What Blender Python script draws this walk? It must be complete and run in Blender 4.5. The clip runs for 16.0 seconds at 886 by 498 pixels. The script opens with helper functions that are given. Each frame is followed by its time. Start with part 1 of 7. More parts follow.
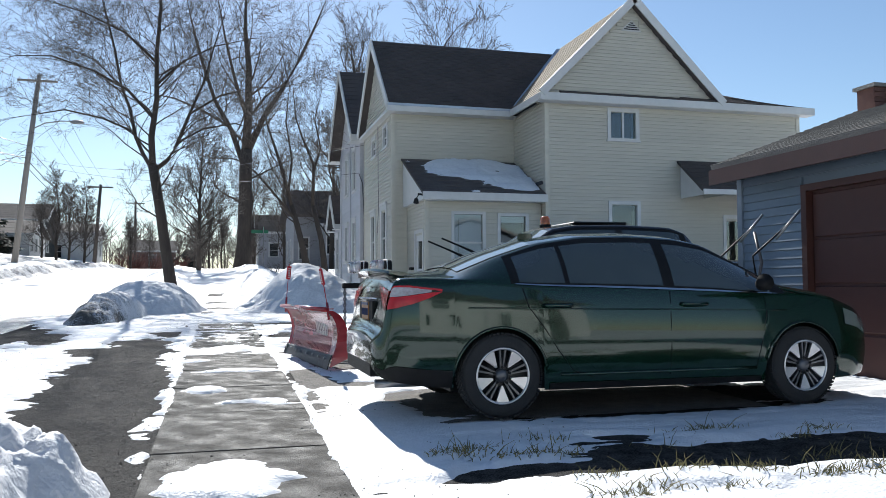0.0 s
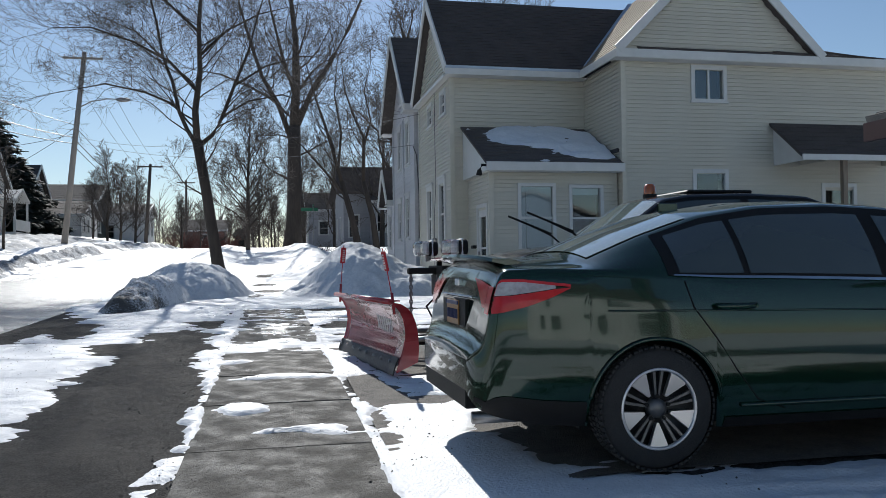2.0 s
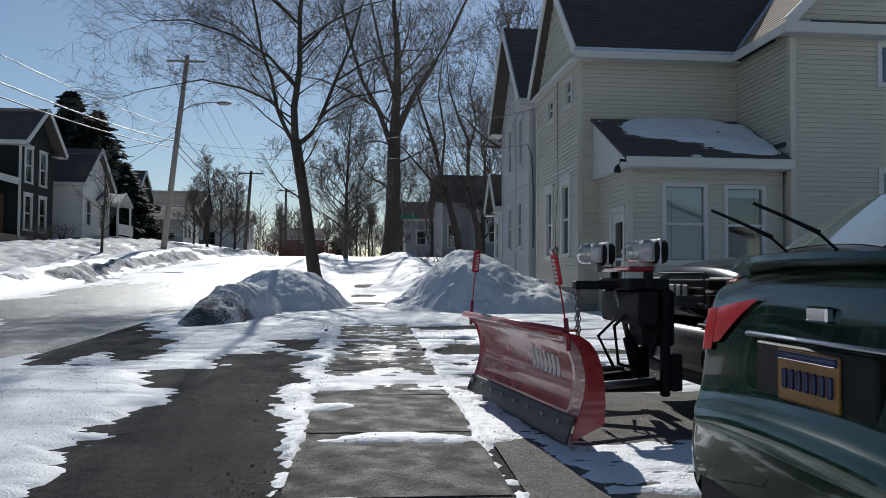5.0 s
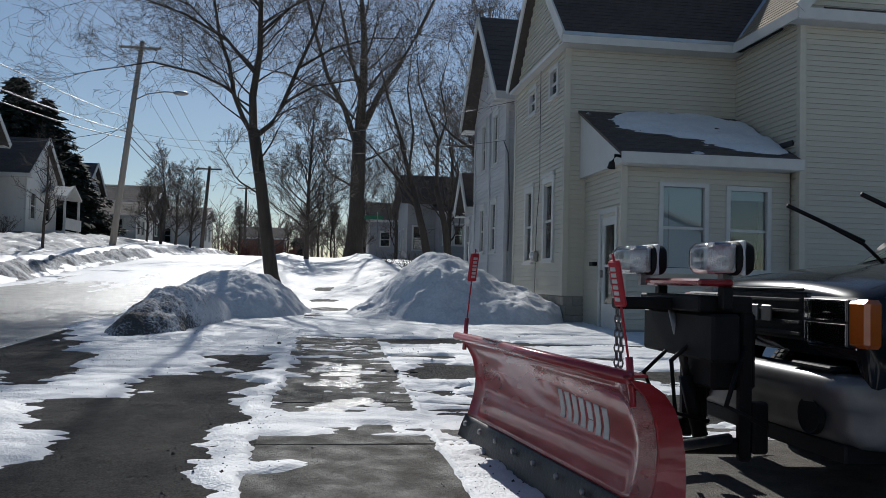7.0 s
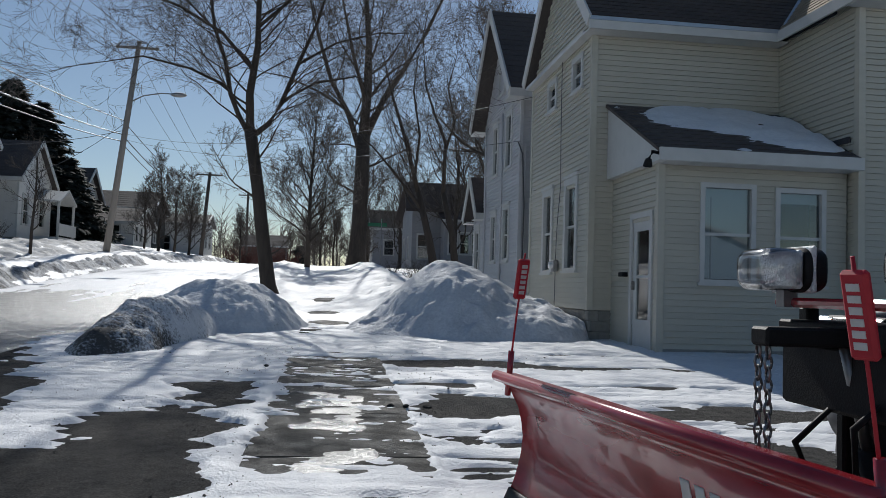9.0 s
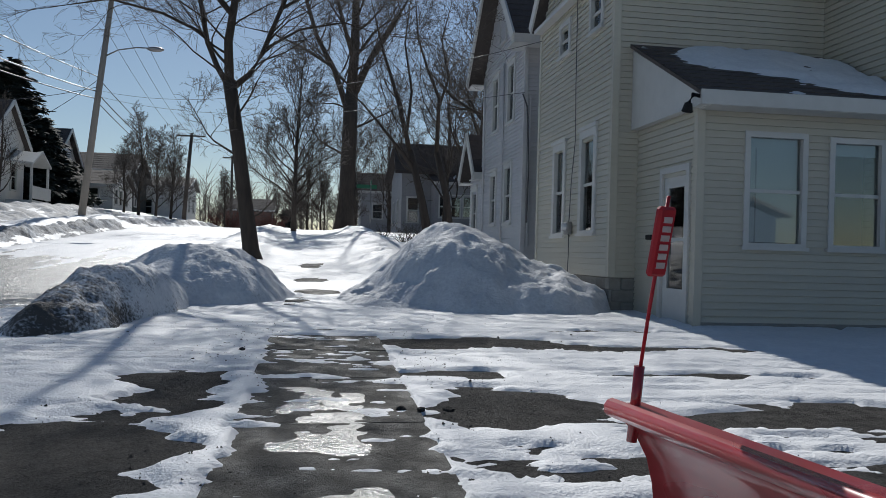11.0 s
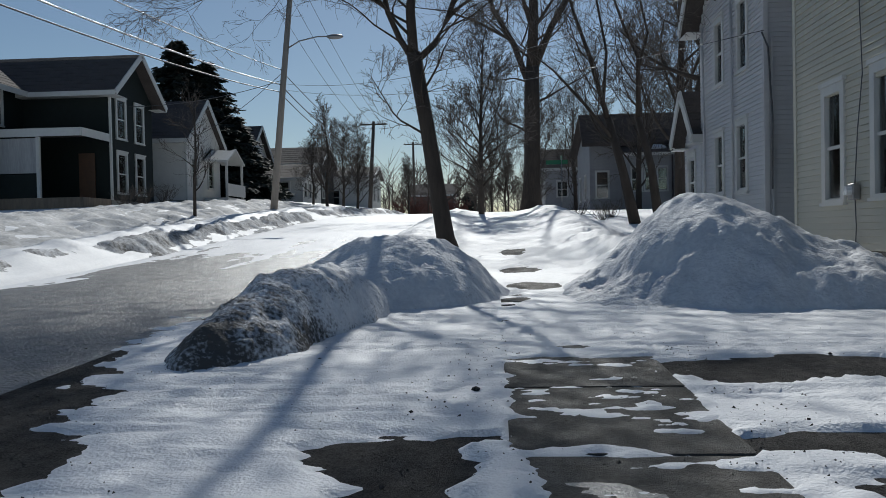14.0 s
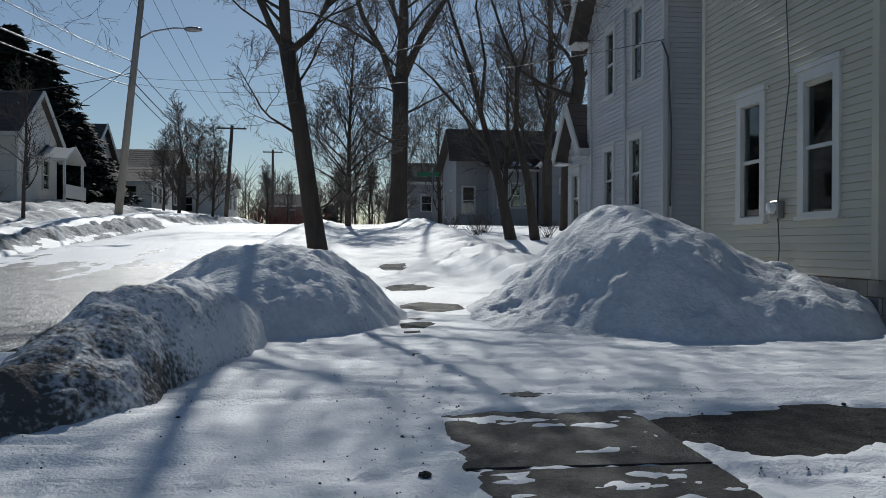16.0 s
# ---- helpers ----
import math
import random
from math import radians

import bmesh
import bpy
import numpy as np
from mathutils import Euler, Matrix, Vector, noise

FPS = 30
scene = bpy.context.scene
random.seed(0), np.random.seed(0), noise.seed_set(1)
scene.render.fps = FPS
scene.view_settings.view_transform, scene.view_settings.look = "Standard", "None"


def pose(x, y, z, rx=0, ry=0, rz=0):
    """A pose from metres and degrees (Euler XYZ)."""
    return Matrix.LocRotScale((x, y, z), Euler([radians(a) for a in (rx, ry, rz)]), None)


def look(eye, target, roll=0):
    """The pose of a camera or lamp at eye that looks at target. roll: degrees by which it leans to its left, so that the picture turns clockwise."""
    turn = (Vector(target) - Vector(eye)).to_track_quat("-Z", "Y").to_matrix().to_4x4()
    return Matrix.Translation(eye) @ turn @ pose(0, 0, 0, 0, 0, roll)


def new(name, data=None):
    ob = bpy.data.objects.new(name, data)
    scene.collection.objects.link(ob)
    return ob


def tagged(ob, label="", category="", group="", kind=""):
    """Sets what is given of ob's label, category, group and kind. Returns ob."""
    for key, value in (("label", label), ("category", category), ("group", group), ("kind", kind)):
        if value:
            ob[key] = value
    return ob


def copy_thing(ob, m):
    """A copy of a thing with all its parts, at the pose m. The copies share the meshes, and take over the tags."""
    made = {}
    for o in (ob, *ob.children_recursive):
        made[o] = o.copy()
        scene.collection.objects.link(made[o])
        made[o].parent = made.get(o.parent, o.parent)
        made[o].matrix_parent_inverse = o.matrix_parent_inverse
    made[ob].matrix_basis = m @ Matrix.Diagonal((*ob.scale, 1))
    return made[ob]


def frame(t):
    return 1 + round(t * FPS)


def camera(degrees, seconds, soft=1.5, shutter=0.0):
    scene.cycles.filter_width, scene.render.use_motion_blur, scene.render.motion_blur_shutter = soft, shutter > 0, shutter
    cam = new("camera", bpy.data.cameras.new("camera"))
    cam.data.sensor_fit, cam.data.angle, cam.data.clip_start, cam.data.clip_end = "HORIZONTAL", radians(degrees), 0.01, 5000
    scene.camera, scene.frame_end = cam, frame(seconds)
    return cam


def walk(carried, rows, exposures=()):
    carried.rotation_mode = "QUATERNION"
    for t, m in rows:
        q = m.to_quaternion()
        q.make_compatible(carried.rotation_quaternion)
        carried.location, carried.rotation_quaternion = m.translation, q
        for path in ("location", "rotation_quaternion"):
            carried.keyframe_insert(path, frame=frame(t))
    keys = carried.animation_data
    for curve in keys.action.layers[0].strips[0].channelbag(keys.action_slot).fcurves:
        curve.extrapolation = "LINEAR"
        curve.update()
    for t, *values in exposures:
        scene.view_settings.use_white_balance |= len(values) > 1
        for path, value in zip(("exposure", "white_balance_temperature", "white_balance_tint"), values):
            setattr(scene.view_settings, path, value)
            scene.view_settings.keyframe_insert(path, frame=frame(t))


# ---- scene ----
cam = camera(56.9, 16.0, soft=0.85)
PATH = [
    (0, (-0.219, 0.846, 0.815), (0.311, 2.772, 0.907), -0.3),
    (0.5, (-0.213, 1.368, 0.83), (0.244, 3.314, 0.904), -0.3),
    (1, (-0.214, 1.806, 0.841), (0.243, 3.751, 0.912), -0.2),
    (1.5, (-0.125, 2.331, 0.873), (0.293, 4.287, 0.905), -0.7),
    (2, (-0.112, 2.834, 0.916), (0.303, 4.79, 0.951), -0.8),
    (2.5, (-0.021, 3.26, 0.921), (0.393, 5.216, 0.959), -0.7),
    (3, (-0.025, 3.682, 0.87), (0.341, 5.648, 0.916), -0.6),
    (3.5, (-0.021, 4.104, 0.866), (0.333, 6.072, 0.913), -0.3),
    (4, (-0.106, 4.633, 0.88), (0.072, 6.625, 0.925), 0.2),
    (4.2, (-0.169, 4.847, 0.886), (-0.01, 6.84, 0.945), 0.2),
    (6.3, (-0.249, 6.787, 0.91), (0.001, 8.77, 0.979), 0.8),
    (6.5, (-0.226, 6.966, 0.915), (0.02, 8.95, 0.982), 0.9),
    (7, (-0.228, 7.471, 0.943), (0.052, 9.45, 1.017), 1.4),
    (7.5, (-0.217, 7.938, 0.958), (0.053, 9.918, 1.043), 1.7),
    (8, (-0.266, 8.394, 0.982), (-0.006, 10.375, 1.076), 1.6),
    (8.5, (-0.199, 8.806, 0.978), (0.061, 10.787, 1.075), 1.7),
    (10.8, (-0.104, 10.694, 0.968), (0.231, 12.665, 0.999), 1.6),
    (11, (-0.168, 10.938, 0.983), (0.137, 12.915, 0.993), 1.6),
    (11.5, (-0.284, 11.456, 1.039), (0.007, 13.434, 1.056), 1.4),
    (12, (-0.317, 11.877, 1.035), (-0.261, 13.876, 0.989), -0.7),
    (12.5, (-0.399, 12.331, 1.018), (-0.412, 14.33, 0.967), -0.9),
    (13, (-0.424, 12.775, 1.019), (-0.434, 14.774, 0.966), -0.9),
    (13.5, (-0.565, 13.178, 1.047), (-0.68, 15.175, 1.016), -1.0),
    (14, (-0.694, 13.587, 1.053), (-0.825, 15.583, 1.012), -1.2),
    (14.5, (-0.797, 13.975, 1.059), (-0.966, 15.968, 1.056), -0.9),
    (15, (-0.994, 14.372, 1.044), (-1.084, 16.37, 1.035), -0.6),
    (15.5, (-1.051, 14.886, 1.025), (-0.974, 16.884, 0.999), 0.1),
    (16, (-1.169, 15.392, 1.027), (-0.951, 17.38, 1.017), 0.2),
]
walk(cam, [(t, look(eye, target, roll)) for t, eye, target, roll in PATH],
     exposures=[(0, 0.66, 6300, 8), (1, 0.40, 6300, 8), (2, 0.15, 6300, 8), (3, -0.03, 6300, 8), (4, -0.13, 6300, 8), (7, -0.33, 6350, 8), (11, -0.36, 6350, 8), (12, -0.42, 6330, 7), (16, -0.54, 6300, 6)])

# ---- light ----
SUN_AZ, SUN_EL = -1.7, 36.0
sun_dir = Vector((math.sin(radians(SUN_AZ)) * math.cos(radians(SUN_EL)),
                  math.cos(radians(SUN_AZ)) * math.cos(radians(SUN_EL)), math.sin(radians(SUN_EL))))
world = bpy.data.worlds.new("winter_sky")
scene.world = world
world.use_nodes = True
wn = world.node_tree
sky = wn.nodes.new("ShaderNodeTexSky")
sky.sky_type, sky.sun_disc = "NISHITA", False
sky.sun_elevation, sky.sun_rotation = radians(SUN_EL), radians(SUN_AZ)
sky.air_density, sky.dust_density, sky.ozone_density = 1.0, 0.22, 2.6
wn.links.new(sky.outputs["Color"], wn.nodes["Background"].inputs["Color"])
wn.nodes["Background"].inputs["Strength"].default_value = 0.077
sun = bpy.data.lights.new("sun", "SUN")
sun.energy, sun.angle, sun.color = 4.6, radians(0.5), (1.0, 0.965, 0.92)
sun_ob = new("sun", sun)
sun_ob.matrix_world = look(sun_dir * 100, (0, 0, 0))


# ---- materials ----
def make_mat(name, base, dark=None, rough=0.7, metal=0.0, scale=8.0, mix=0.5, bump=0.0, bump_scale=60.0,
             rough_var=0.0, coat=0.0, stretch=(1, 1, 1), random_tint=0.0, spec=0.5):
    """Base colour varied at two scales, with fine relief and uneven gloss."""
    m = bpy.data.materials.new(name)
    m.use_nodes = True
    nt = m.node_tree
    p = nt.nodes["Principled BSDF"]
    p.inputs["Metallic"].default_value = metal
    p.inputs["Roughness"].default_value = rough
    p.inputs["Coat Weight"].default_value = coat
    p.inputs["Specular IOR Level"].default_value = spec
    dark = dark or tuple(c * 0.75 for c in base)
    co = nt.nodes.new("ShaderNodeTexCoord")
    mp = nt.nodes.new("ShaderNodeMapping")
    mp.inputs["Scale"].default_value = stretch
    nt.links.new(co.outputs["Object"], mp.inputs["Vector"])
    big = nt.nodes.new("ShaderNodeTexNoise")
    big.inputs["Scale"].default_value, big.inputs["Detail"].default_value = scale * 0.12, 4
    small = nt.nodes.new("ShaderNodeTexNoise")
    small.inputs["Scale"].default_value, small.inputs["Detail"].default_value = scale, 8
    for n in (big, small):
        nt.links.new(mp.outputs["Vector"], n.inputs["Vector"])
    add = nt.nodes.new("ShaderNodeMath")
    add.operation = "MULTIPLY_ADD"
    add.inputs[1].default_value = 0.5
    half = nt.nodes.new("ShaderNodeMath")
    half.operation = "MULTIPLY"
    half.inputs[1].default_value = 0.5
    nt.links.new(small.outputs["Fac"], half.inputs[0])
    nt.links.new(big.outputs["Fac"], add.inputs[0])
    nt.links.new(half.outputs[0], add.inputs[2])
    ramp = nt.nodes.new("ShaderNodeValToRGB")
    ramp.color_ramp.elements[0].position, ramp.color_ramp.elements[1].position = 0.5 - mix * 0.3, 0.5 + mix * 0.3
    ramp.color_ramp.elements[0].color, ramp.color_ramp.elements[1].color = (*dark, 1), (*base, 1)
    nt.links.new(add.outputs[0], ramp.inputs["Fac"])
    colour = ramp.outputs["Color"]
    if random_tint:
        info = nt.nodes.new("ShaderNodeObjectInfo")
        hsv = nt.nodes.new("ShaderNodeHueSaturation")
        val = nt.nodes.new("ShaderNodeMapRange")
        val.inputs["To Min"].default_value, val.inputs["To Max"].default_value = 1 - random_tint, 1 + random_tint
        nt.links.new(info.outputs["Random"], val.inputs["Value"])
        nt.links.new(val.outputs["Result"], hsv.inputs["Value"])
        nt.links.new(colour, hsv.inputs["Color"])
        colour = hsv.outputs["Color"]
    nt.links.new(colour, p.inputs["Base Color"])
    if rough_var:
        mr = nt.nodes.new("ShaderNodeMapRange")
        mr.inputs["From Min"].default_value, mr.inputs["From Max"].default_value = 0.35, 0.65
        mr.inputs["To Min"].default_value, mr.inputs["To Max"].default_value = rough - rough_var, rough + rough_var
        nt.links.new(big.outputs["Fac"], mr.inputs["Value"])
        nt.links.new(mr.outputs["Result"], p.inputs["Roughness"])
    if bump:
        fine = nt.nodes.new("ShaderNodeTexNoise")
        fine.inputs["Scale"].default_value, fine.inputs["Detail"].default_value = bump_scale, 6
        nt.links.new(mp.outputs["Vector"], fine.inputs["Vector"])
        bp = nt.nodes.new("ShaderNodeBump")
        bp.inputs["Strength"].default_value, bp.inputs["Distance"].default_value = min(1, bump), 0.02
        nt.links.new(fine.outputs["Fac"], bp.inputs["Height"])
        nt.links.new(bp.outputs["Normal"], p.inputs["Normal"])
    return m


def glass_mat(name, tint, alpha_mix, rough=0.03):
    """Clear pane: part mirror gloss, part see-through."""
    m = bpy.data.materials.new(name)
    m.use_nodes = True
    nt = m.node_tree
    nt.nodes.remove(nt.nodes["Principled BSDF"])
    tr = nt.nodes.new("ShaderNodeBsdfTransparent")
    tr.inputs["Color"].default_value = (*tint, 1)
    gl = nt.nodes.new("ShaderNodeBsdfGlossy")
    gl.inputs["Roughness"].default_value = rough
    mix = nt.nodes.new("ShaderNodeMixShader")
    fr = nt.nodes.new("ShaderNodeFresnel")
    fr.inputs["IOR"].default_value = 1.5
    ad = nt.nodes.new("ShaderNodeMath")
    ad.operation = "ADD"
    ad.use_clamp = True
    ad.inputs[1].default_value = alpha_mix
    nt.links.new(fr.outputs[0], ad.inputs[0])
    nt.links.new(ad.outputs[0], mix.inputs["Fac"])
    nt.links.new(tr.outputs[0], mix.inputs[1])
    nt.links.new(gl.outputs[0], mix.inputs[2])
    nt.links.new(mix.outputs[0], nt.nodes["Material Output"].inputs["Surface"])
    return m


SNOW = make_mat("snow", (0.86, 0.865, 0.875), (0.69, 0.705, 0.73), 0.6, scale=14, mix=0.7, bump=0.55, bump_scale=50, spec=0.35)
SNOW_CRUST = make_mat("crusted_snow", (0.80, 0.805, 0.815), (0.52, 0.53, 0.56), 0.7, scale=16, mix=0.7, bump=1.0, bump_scale=24, spec=0.3)
SNOW_LAWN = make_mat("lawn_snow", (0.76, 0.765, 0.775), (0.34, 0.33, 0.31), 0.8, scale=9, mix=0.75, bump=1.0, bump_scale=14, spec=0.25)
SNOW_DIRTY = make_mat("dirty_snow", (0.72, 0.73, 0.75), (0.10, 0.095, 0.09), 0.8, scale=11, mix=0.45, bump=1.0, bump_scale=22, spec=0.3)


def bank_mat():
    """Clean crust above, road grime and grit worked into the end by the kerb."""
    m = make_mat("ploughed_snow", (0.84, 0.845, 0.855), (0.58, 0.59, 0.62), 0.7, scale=16, mix=0.7, bump=1.0, bump_scale=24, spec=0.3)
    nt = m.node_tree
    p = nt.nodes["Principled BSDF"]
    clean = p.inputs["Base Color"].links[0].from_socket
    co = nt.nodes.new("ShaderNodeTexCoord")
    sep = nt.nodes.new("ShaderNodeSeparateXYZ")
    nt.links.new(co.outputs["Object"], sep.inputs[0])
    blot = nt.nodes.new("ShaderNodeTexNoise")
    blot.inputs["Scale"].default_value, blot.inputs["Detail"].default_value = 2.2, 7
    nt.links.new(co.outputs["Object"], blot.inputs["Vector"])
    fleck = nt.nodes.new("ShaderNodeTexNoise")
    fleck.inputs["Scale"].default_value, fleck.inputs["Detail"].default_value = 26, 5
    nt.links.new(co.outputs["Object"], fleck.inputs["Vector"])
    near = nt.nodes.new("ShaderNodeMapRange")
    near.inputs["From Min"].default_value, near.inputs["From Max"].default_value = 23.2, 19.9
    near.inputs["To Min"].default_value, near.inputs["To Max"].default_value = -0.10, 0.34
    nt.links.new(sep.outputs["Y"], near.inputs["Value"])
    a = nt.nodes.new("ShaderNodeMath")
    a.operation = "ADD"
    nt.links.new(near.outputs["Result"], a.inputs[0])
    nt.links.new(blot.outputs["Fac"], a.inputs[1])
    b = nt.nodes.new("ShaderNodeMath")
    b.operation = "ADD"
    nt.links.new(a.outputs[0], b.inputs[0])
    nt.links.new(fleck.outputs["Fac"], b.inputs[1])
    lim = nt.nodes.new("ShaderNodeMapRange")
    lim.inputs["From Min"].default_value, lim.inputs["From Max"].default_value = 1.05, 1.38
    nt.links.new(b.outputs[0], lim.inputs["Value"])
    mix = nt.nodes.new("ShaderNodeMixRGB")
    nt.links.new(lim.outputs["Result"], mix.inputs["Fac"])
    nt.links.new(clean, mix.inputs["Color1"])
    mix.inputs["Color2"].default_value = (0.085, 0.08, 0.074, 1)
    nt.links.new(mix.outputs["Color"], p.inputs["Base Color"])
    return m


SNOW_BANK = bank_mat()
ASPHALT = make_mat("old_asphalt", (0.095, 0.09, 0.085), (0.006, 0.0056, 0.0052), 0.9, spec=0.15, scale=70, mix=0.42, bump=1.0, bump_scale=160, rough_var=0.1)
ROAD = make_mat("wet_road", (0.042, 0.040, 0.038), (0.010, 0.010, 0.010), 0.38, scale=24, mix=0.9, bump=1.0, bump_scale=30, rough_var=0.1, spec=0.95)
CONCRETE = make_mat("sidewalk_concrete", (0.10, 0.092, 0.08), (0.026, 0.024, 0.021), 0.8, scale=34, mix=0.6, bump=1.0, bump_scale=120, rough_var=0.2, random_tint=0.14)
GRAVEL = make_mat("gravel", (0.20, 0.18, 0.155), (0.06, 0.055, 0.05), 0.85, scale=55, mix=0.7, bump=1.0, bump_scale=110)
ICE = make_mat("ice", (0.22, 0.22, 0.215), (0.10, 0.10, 0.095), 0.3, scale=9, mix=0.9, bump=0.6, bump_scale=35, rough_var=0.1)
GRASS = make_mat("dead_grass", (0.24, 0.20, 0.09), (0.08, 0.08, 0.03), 0.9, scale=10)
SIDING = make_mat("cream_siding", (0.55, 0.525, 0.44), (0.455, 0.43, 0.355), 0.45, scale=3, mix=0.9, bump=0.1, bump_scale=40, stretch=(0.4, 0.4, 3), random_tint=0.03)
SIDING_GREY = make_mat("grey_siding", (0.57, 0.57, 0.58), (0.48, 0.48, 0.495), 0.45, scale=3, mix=0.9, stretch=(0.4, 0.4, 3), random_tint=0.04)
SIDING_BLUE = make_mat("blue_grey_siding", (0.20, 0.25, 0.31), (0.13, 0.17, 0.22), 0.45, scale=4, mix=0.9, stretch=(0.4, 0.4, 3), random_tint=0.05)
SIDING_GREEN = make_mat("dark_green_siding", (0.015, 0.022, 0.021), (0.009, 0.013, 0.012), 0.7, spec=0.25, scale=4, mix=0.9, random_tint=0.08)
SIDING_WHITE = make_mat("white_siding", (0.72, 0.71, 0.68), (0.58, 0.57, 0.54), 0.5, scale=4, mix=0.9, random_tint=0.04)
SIDING_DULL = make_mat("weathered_siding", (0.36, 0.36, 0.37), (0.26, 0.26, 0.27), 0.6, scale=4, mix=0.9, random_tint=0.05)
TRIM = make_mat("white_trim", (0.60, 0.60, 0.58), (0.49, 0.49, 0.47), 0.4, scale=5, mix=0.8)
SHINGLE = make_mat("dark_shingle", (0.115, 0.096, 0.088), (0.05, 0.042, 0.039), 0.9, scale=16, mix=1.0, bump=0.8, bump_scale=50, random_tint=0.15)
SHINGLE_TAN = make_mat("tan_shingle", (0.34, 0.28, 0.20), (0.22, 0.18, 0.13), 0.9, scale=16, mix=1.0, bump=0.8, bump_scale=50, random_tint=0.12)
SHINGLE_GREY = make_mat("grey_shingle", (0.30, 0.28, 0.25), (0.17, 0.16, 0.15), 0.9, scale=16, mix=1.0, bump=0.8, bump_scale=50, random_tint=0.12)
METAL_FLASH = make_mat("drip_metal", (0.42, 0.47, 0.53), (0.34, 0.38, 0.44), 0.35, metal=0.6, scale=4)
BLOCK = make_mat("concrete_block", (0.36, 0.35, 0.32), (0.22, 0.21, 0.19), 0.9, scale=12, mix=1.0, bump=0.8, bump_scale=70, random_tint=0.15)
BARK = make_mat("bark", (0.095, 0.075, 0.06), (0.032, 0.026, 0.022), 0.95, scale=9, mix=1.0, bump=1.0, bump_scale=26, stretch=(1, 1, 0.25))
TWIG = make_mat("twig", (0.15, 0.125, 0.105), (0.08, 0.066, 0.056), 0.8, scale=4)
SHRUB_RED = make_mat("russet_shrub", (0.17, 0.07, 0.05), (0.08, 0.035, 0.03), 0.9, scale=5)
GRIT = make_mat("grit", (0.09, 0.08, 0.07), (0.03, 0.028, 0.025), 0.9, scale=30)
NEEDLE = make_mat("spruce_needles", (0.024, 0.036, 0.028), (0.010, 0.016, 0.012), 0.8, scale=5)
POLE_WOOD = make_mat("weathered_pole", (0.36, 0.32, 0.28), (0.24, 0.21, 0.18), 0.85, scale=10, mix=1.0, stretch=(1, 1, 0.15), bump=0.6, bump_scale=30)
POLE_DARK = make_mat("dark_pole", (0.12, 0.10, 0.085), (0.06, 0.05, 0.045), 0.9, scale=10, mix=1.0, stretch=(1, 1, 0.15))
PAINT_CAR = make_mat("dark_green_paint", (0.006, 0.032, 0.017), (0.004, 0.024, 0.013), 0.12, metal=0.25, scale=5, mix=1.0, coat=0.6)
PAINT_TRUCK = make_mat("black_paint", (0.012, 0.013, 0.016), (0.009, 0.01, 0.012), 0.16, scale=5, mix=1.0, spec=0.35, rough_var=0.06)
PLASTIC = make_mat("black_plastic", (0.012, 0.012, 0.013), (0.006, 0.006, 0.006), 0.6, spec=0.25, scale=12, bump=0.15, bump_scale=120)
TYRE = make_mat("tyre_rubber", (0.030, 0.030, 0.031), (0.018, 0.018, 0.018), 0.8, scale=14, mix=0.9, bump=0.4, bump_scale=80)
ALLOY = make_mat("alloy", (0.68, 0.68, 0.69), (0.55, 0.55, 0.56), 0.32, metal=0.85, scale=8)
ALLOY_DARK = make_mat("dark_alloy", (0.05, 0.05, 0.055), (0.03, 0.03, 0.03), 0.4, metal=0.6, scale=8)
CHROME = make_mat("chrome", (0.72, 0.73, 0.75), (0.5, 0.5, 0.52), 0.16, metal=1.0, scale=6, rough_var=0.08)
STEEL = make_mat("steel", (0.35, 0.35, 0.36), (0.2, 0.19, 0.18), 0.4, metal=0.9, scale=12)
RED_LENS = make_mat("red_lens", (0.62, 0.012, 0.018), (0.40, 0.006, 0.010), 0.22, scale=14, coat=0.5, spec=0.3)
CLEAR_LENS = make_mat("clear_lens", (0.80, 0.81, 0.82), (0.50, 0.52, 0.54), 0.12, scale=22, mix=0.5, coat=1.0)
LAMP_GLASS = glass_mat("lamp_glass", (0.93, 0.94, 0.95), 0.14, 0.08)
REFLECTOR = make_mat("lamp_reflector", (0.80, 0.81, 0.82), (0.5, 0.51, 0.53), 0.35, scale=30, mix=0.6, bump=0.8, bump_scale=60)
ALLOY_GREY = make_mat("grey_alloy", (0.20, 0.20, 0.21), (0.12, 0.12, 0.12), 0.4, metal=0.7, scale=8)
AMBER = make_mat("amber_lens", (0.52, 0.13, 0.015), (0.36, 0.07, 0.01), 0.2, scale=6, coat=1.0)
PLOW_RED = make_mat("plow_red_paint", (0.44, 0.045, 0.055), (0.25, 0.010, 0.018), 0.26, scale=6, mix=0.5, coat=0.7, rough_var=0.1, stretch=(0.6, 0.6, 2))
PLOW_WORN = make_mat("scraped_steel", (0.10, 0.095, 0.09), (0.05, 0.047, 0.045), 0.5, metal=0.5, scale=10, mix=0.9, bump=0.3, bump_scale=40)
DECAL = make_mat("pale_decal", (0.72, 0.70, 0.68), (0.55, 0.5, 0.48), 0.5, scale=20)
FLAG_RED = make_mat("flag_red", (0.50, 0.015, 0.03), (0.42, 0.012, 0.025), 0.5, scale=8)
PLATE = make_mat("plate_orange", (0.34, 0.16, 0.03), (0.22, 0.10, 0.02), 0.4, scale=8)
PLATE_BLUE = make_mat("plate_blue", (0.02, 0.035, 0.12), None, 0.4)
GARAGE_DOOR = make_mat("brown_garage_door", (0.075, 0.026, 0.020), (0.055, 0.019, 0.015), 0.55, scale=6, mix=0.9, bump=0.1)
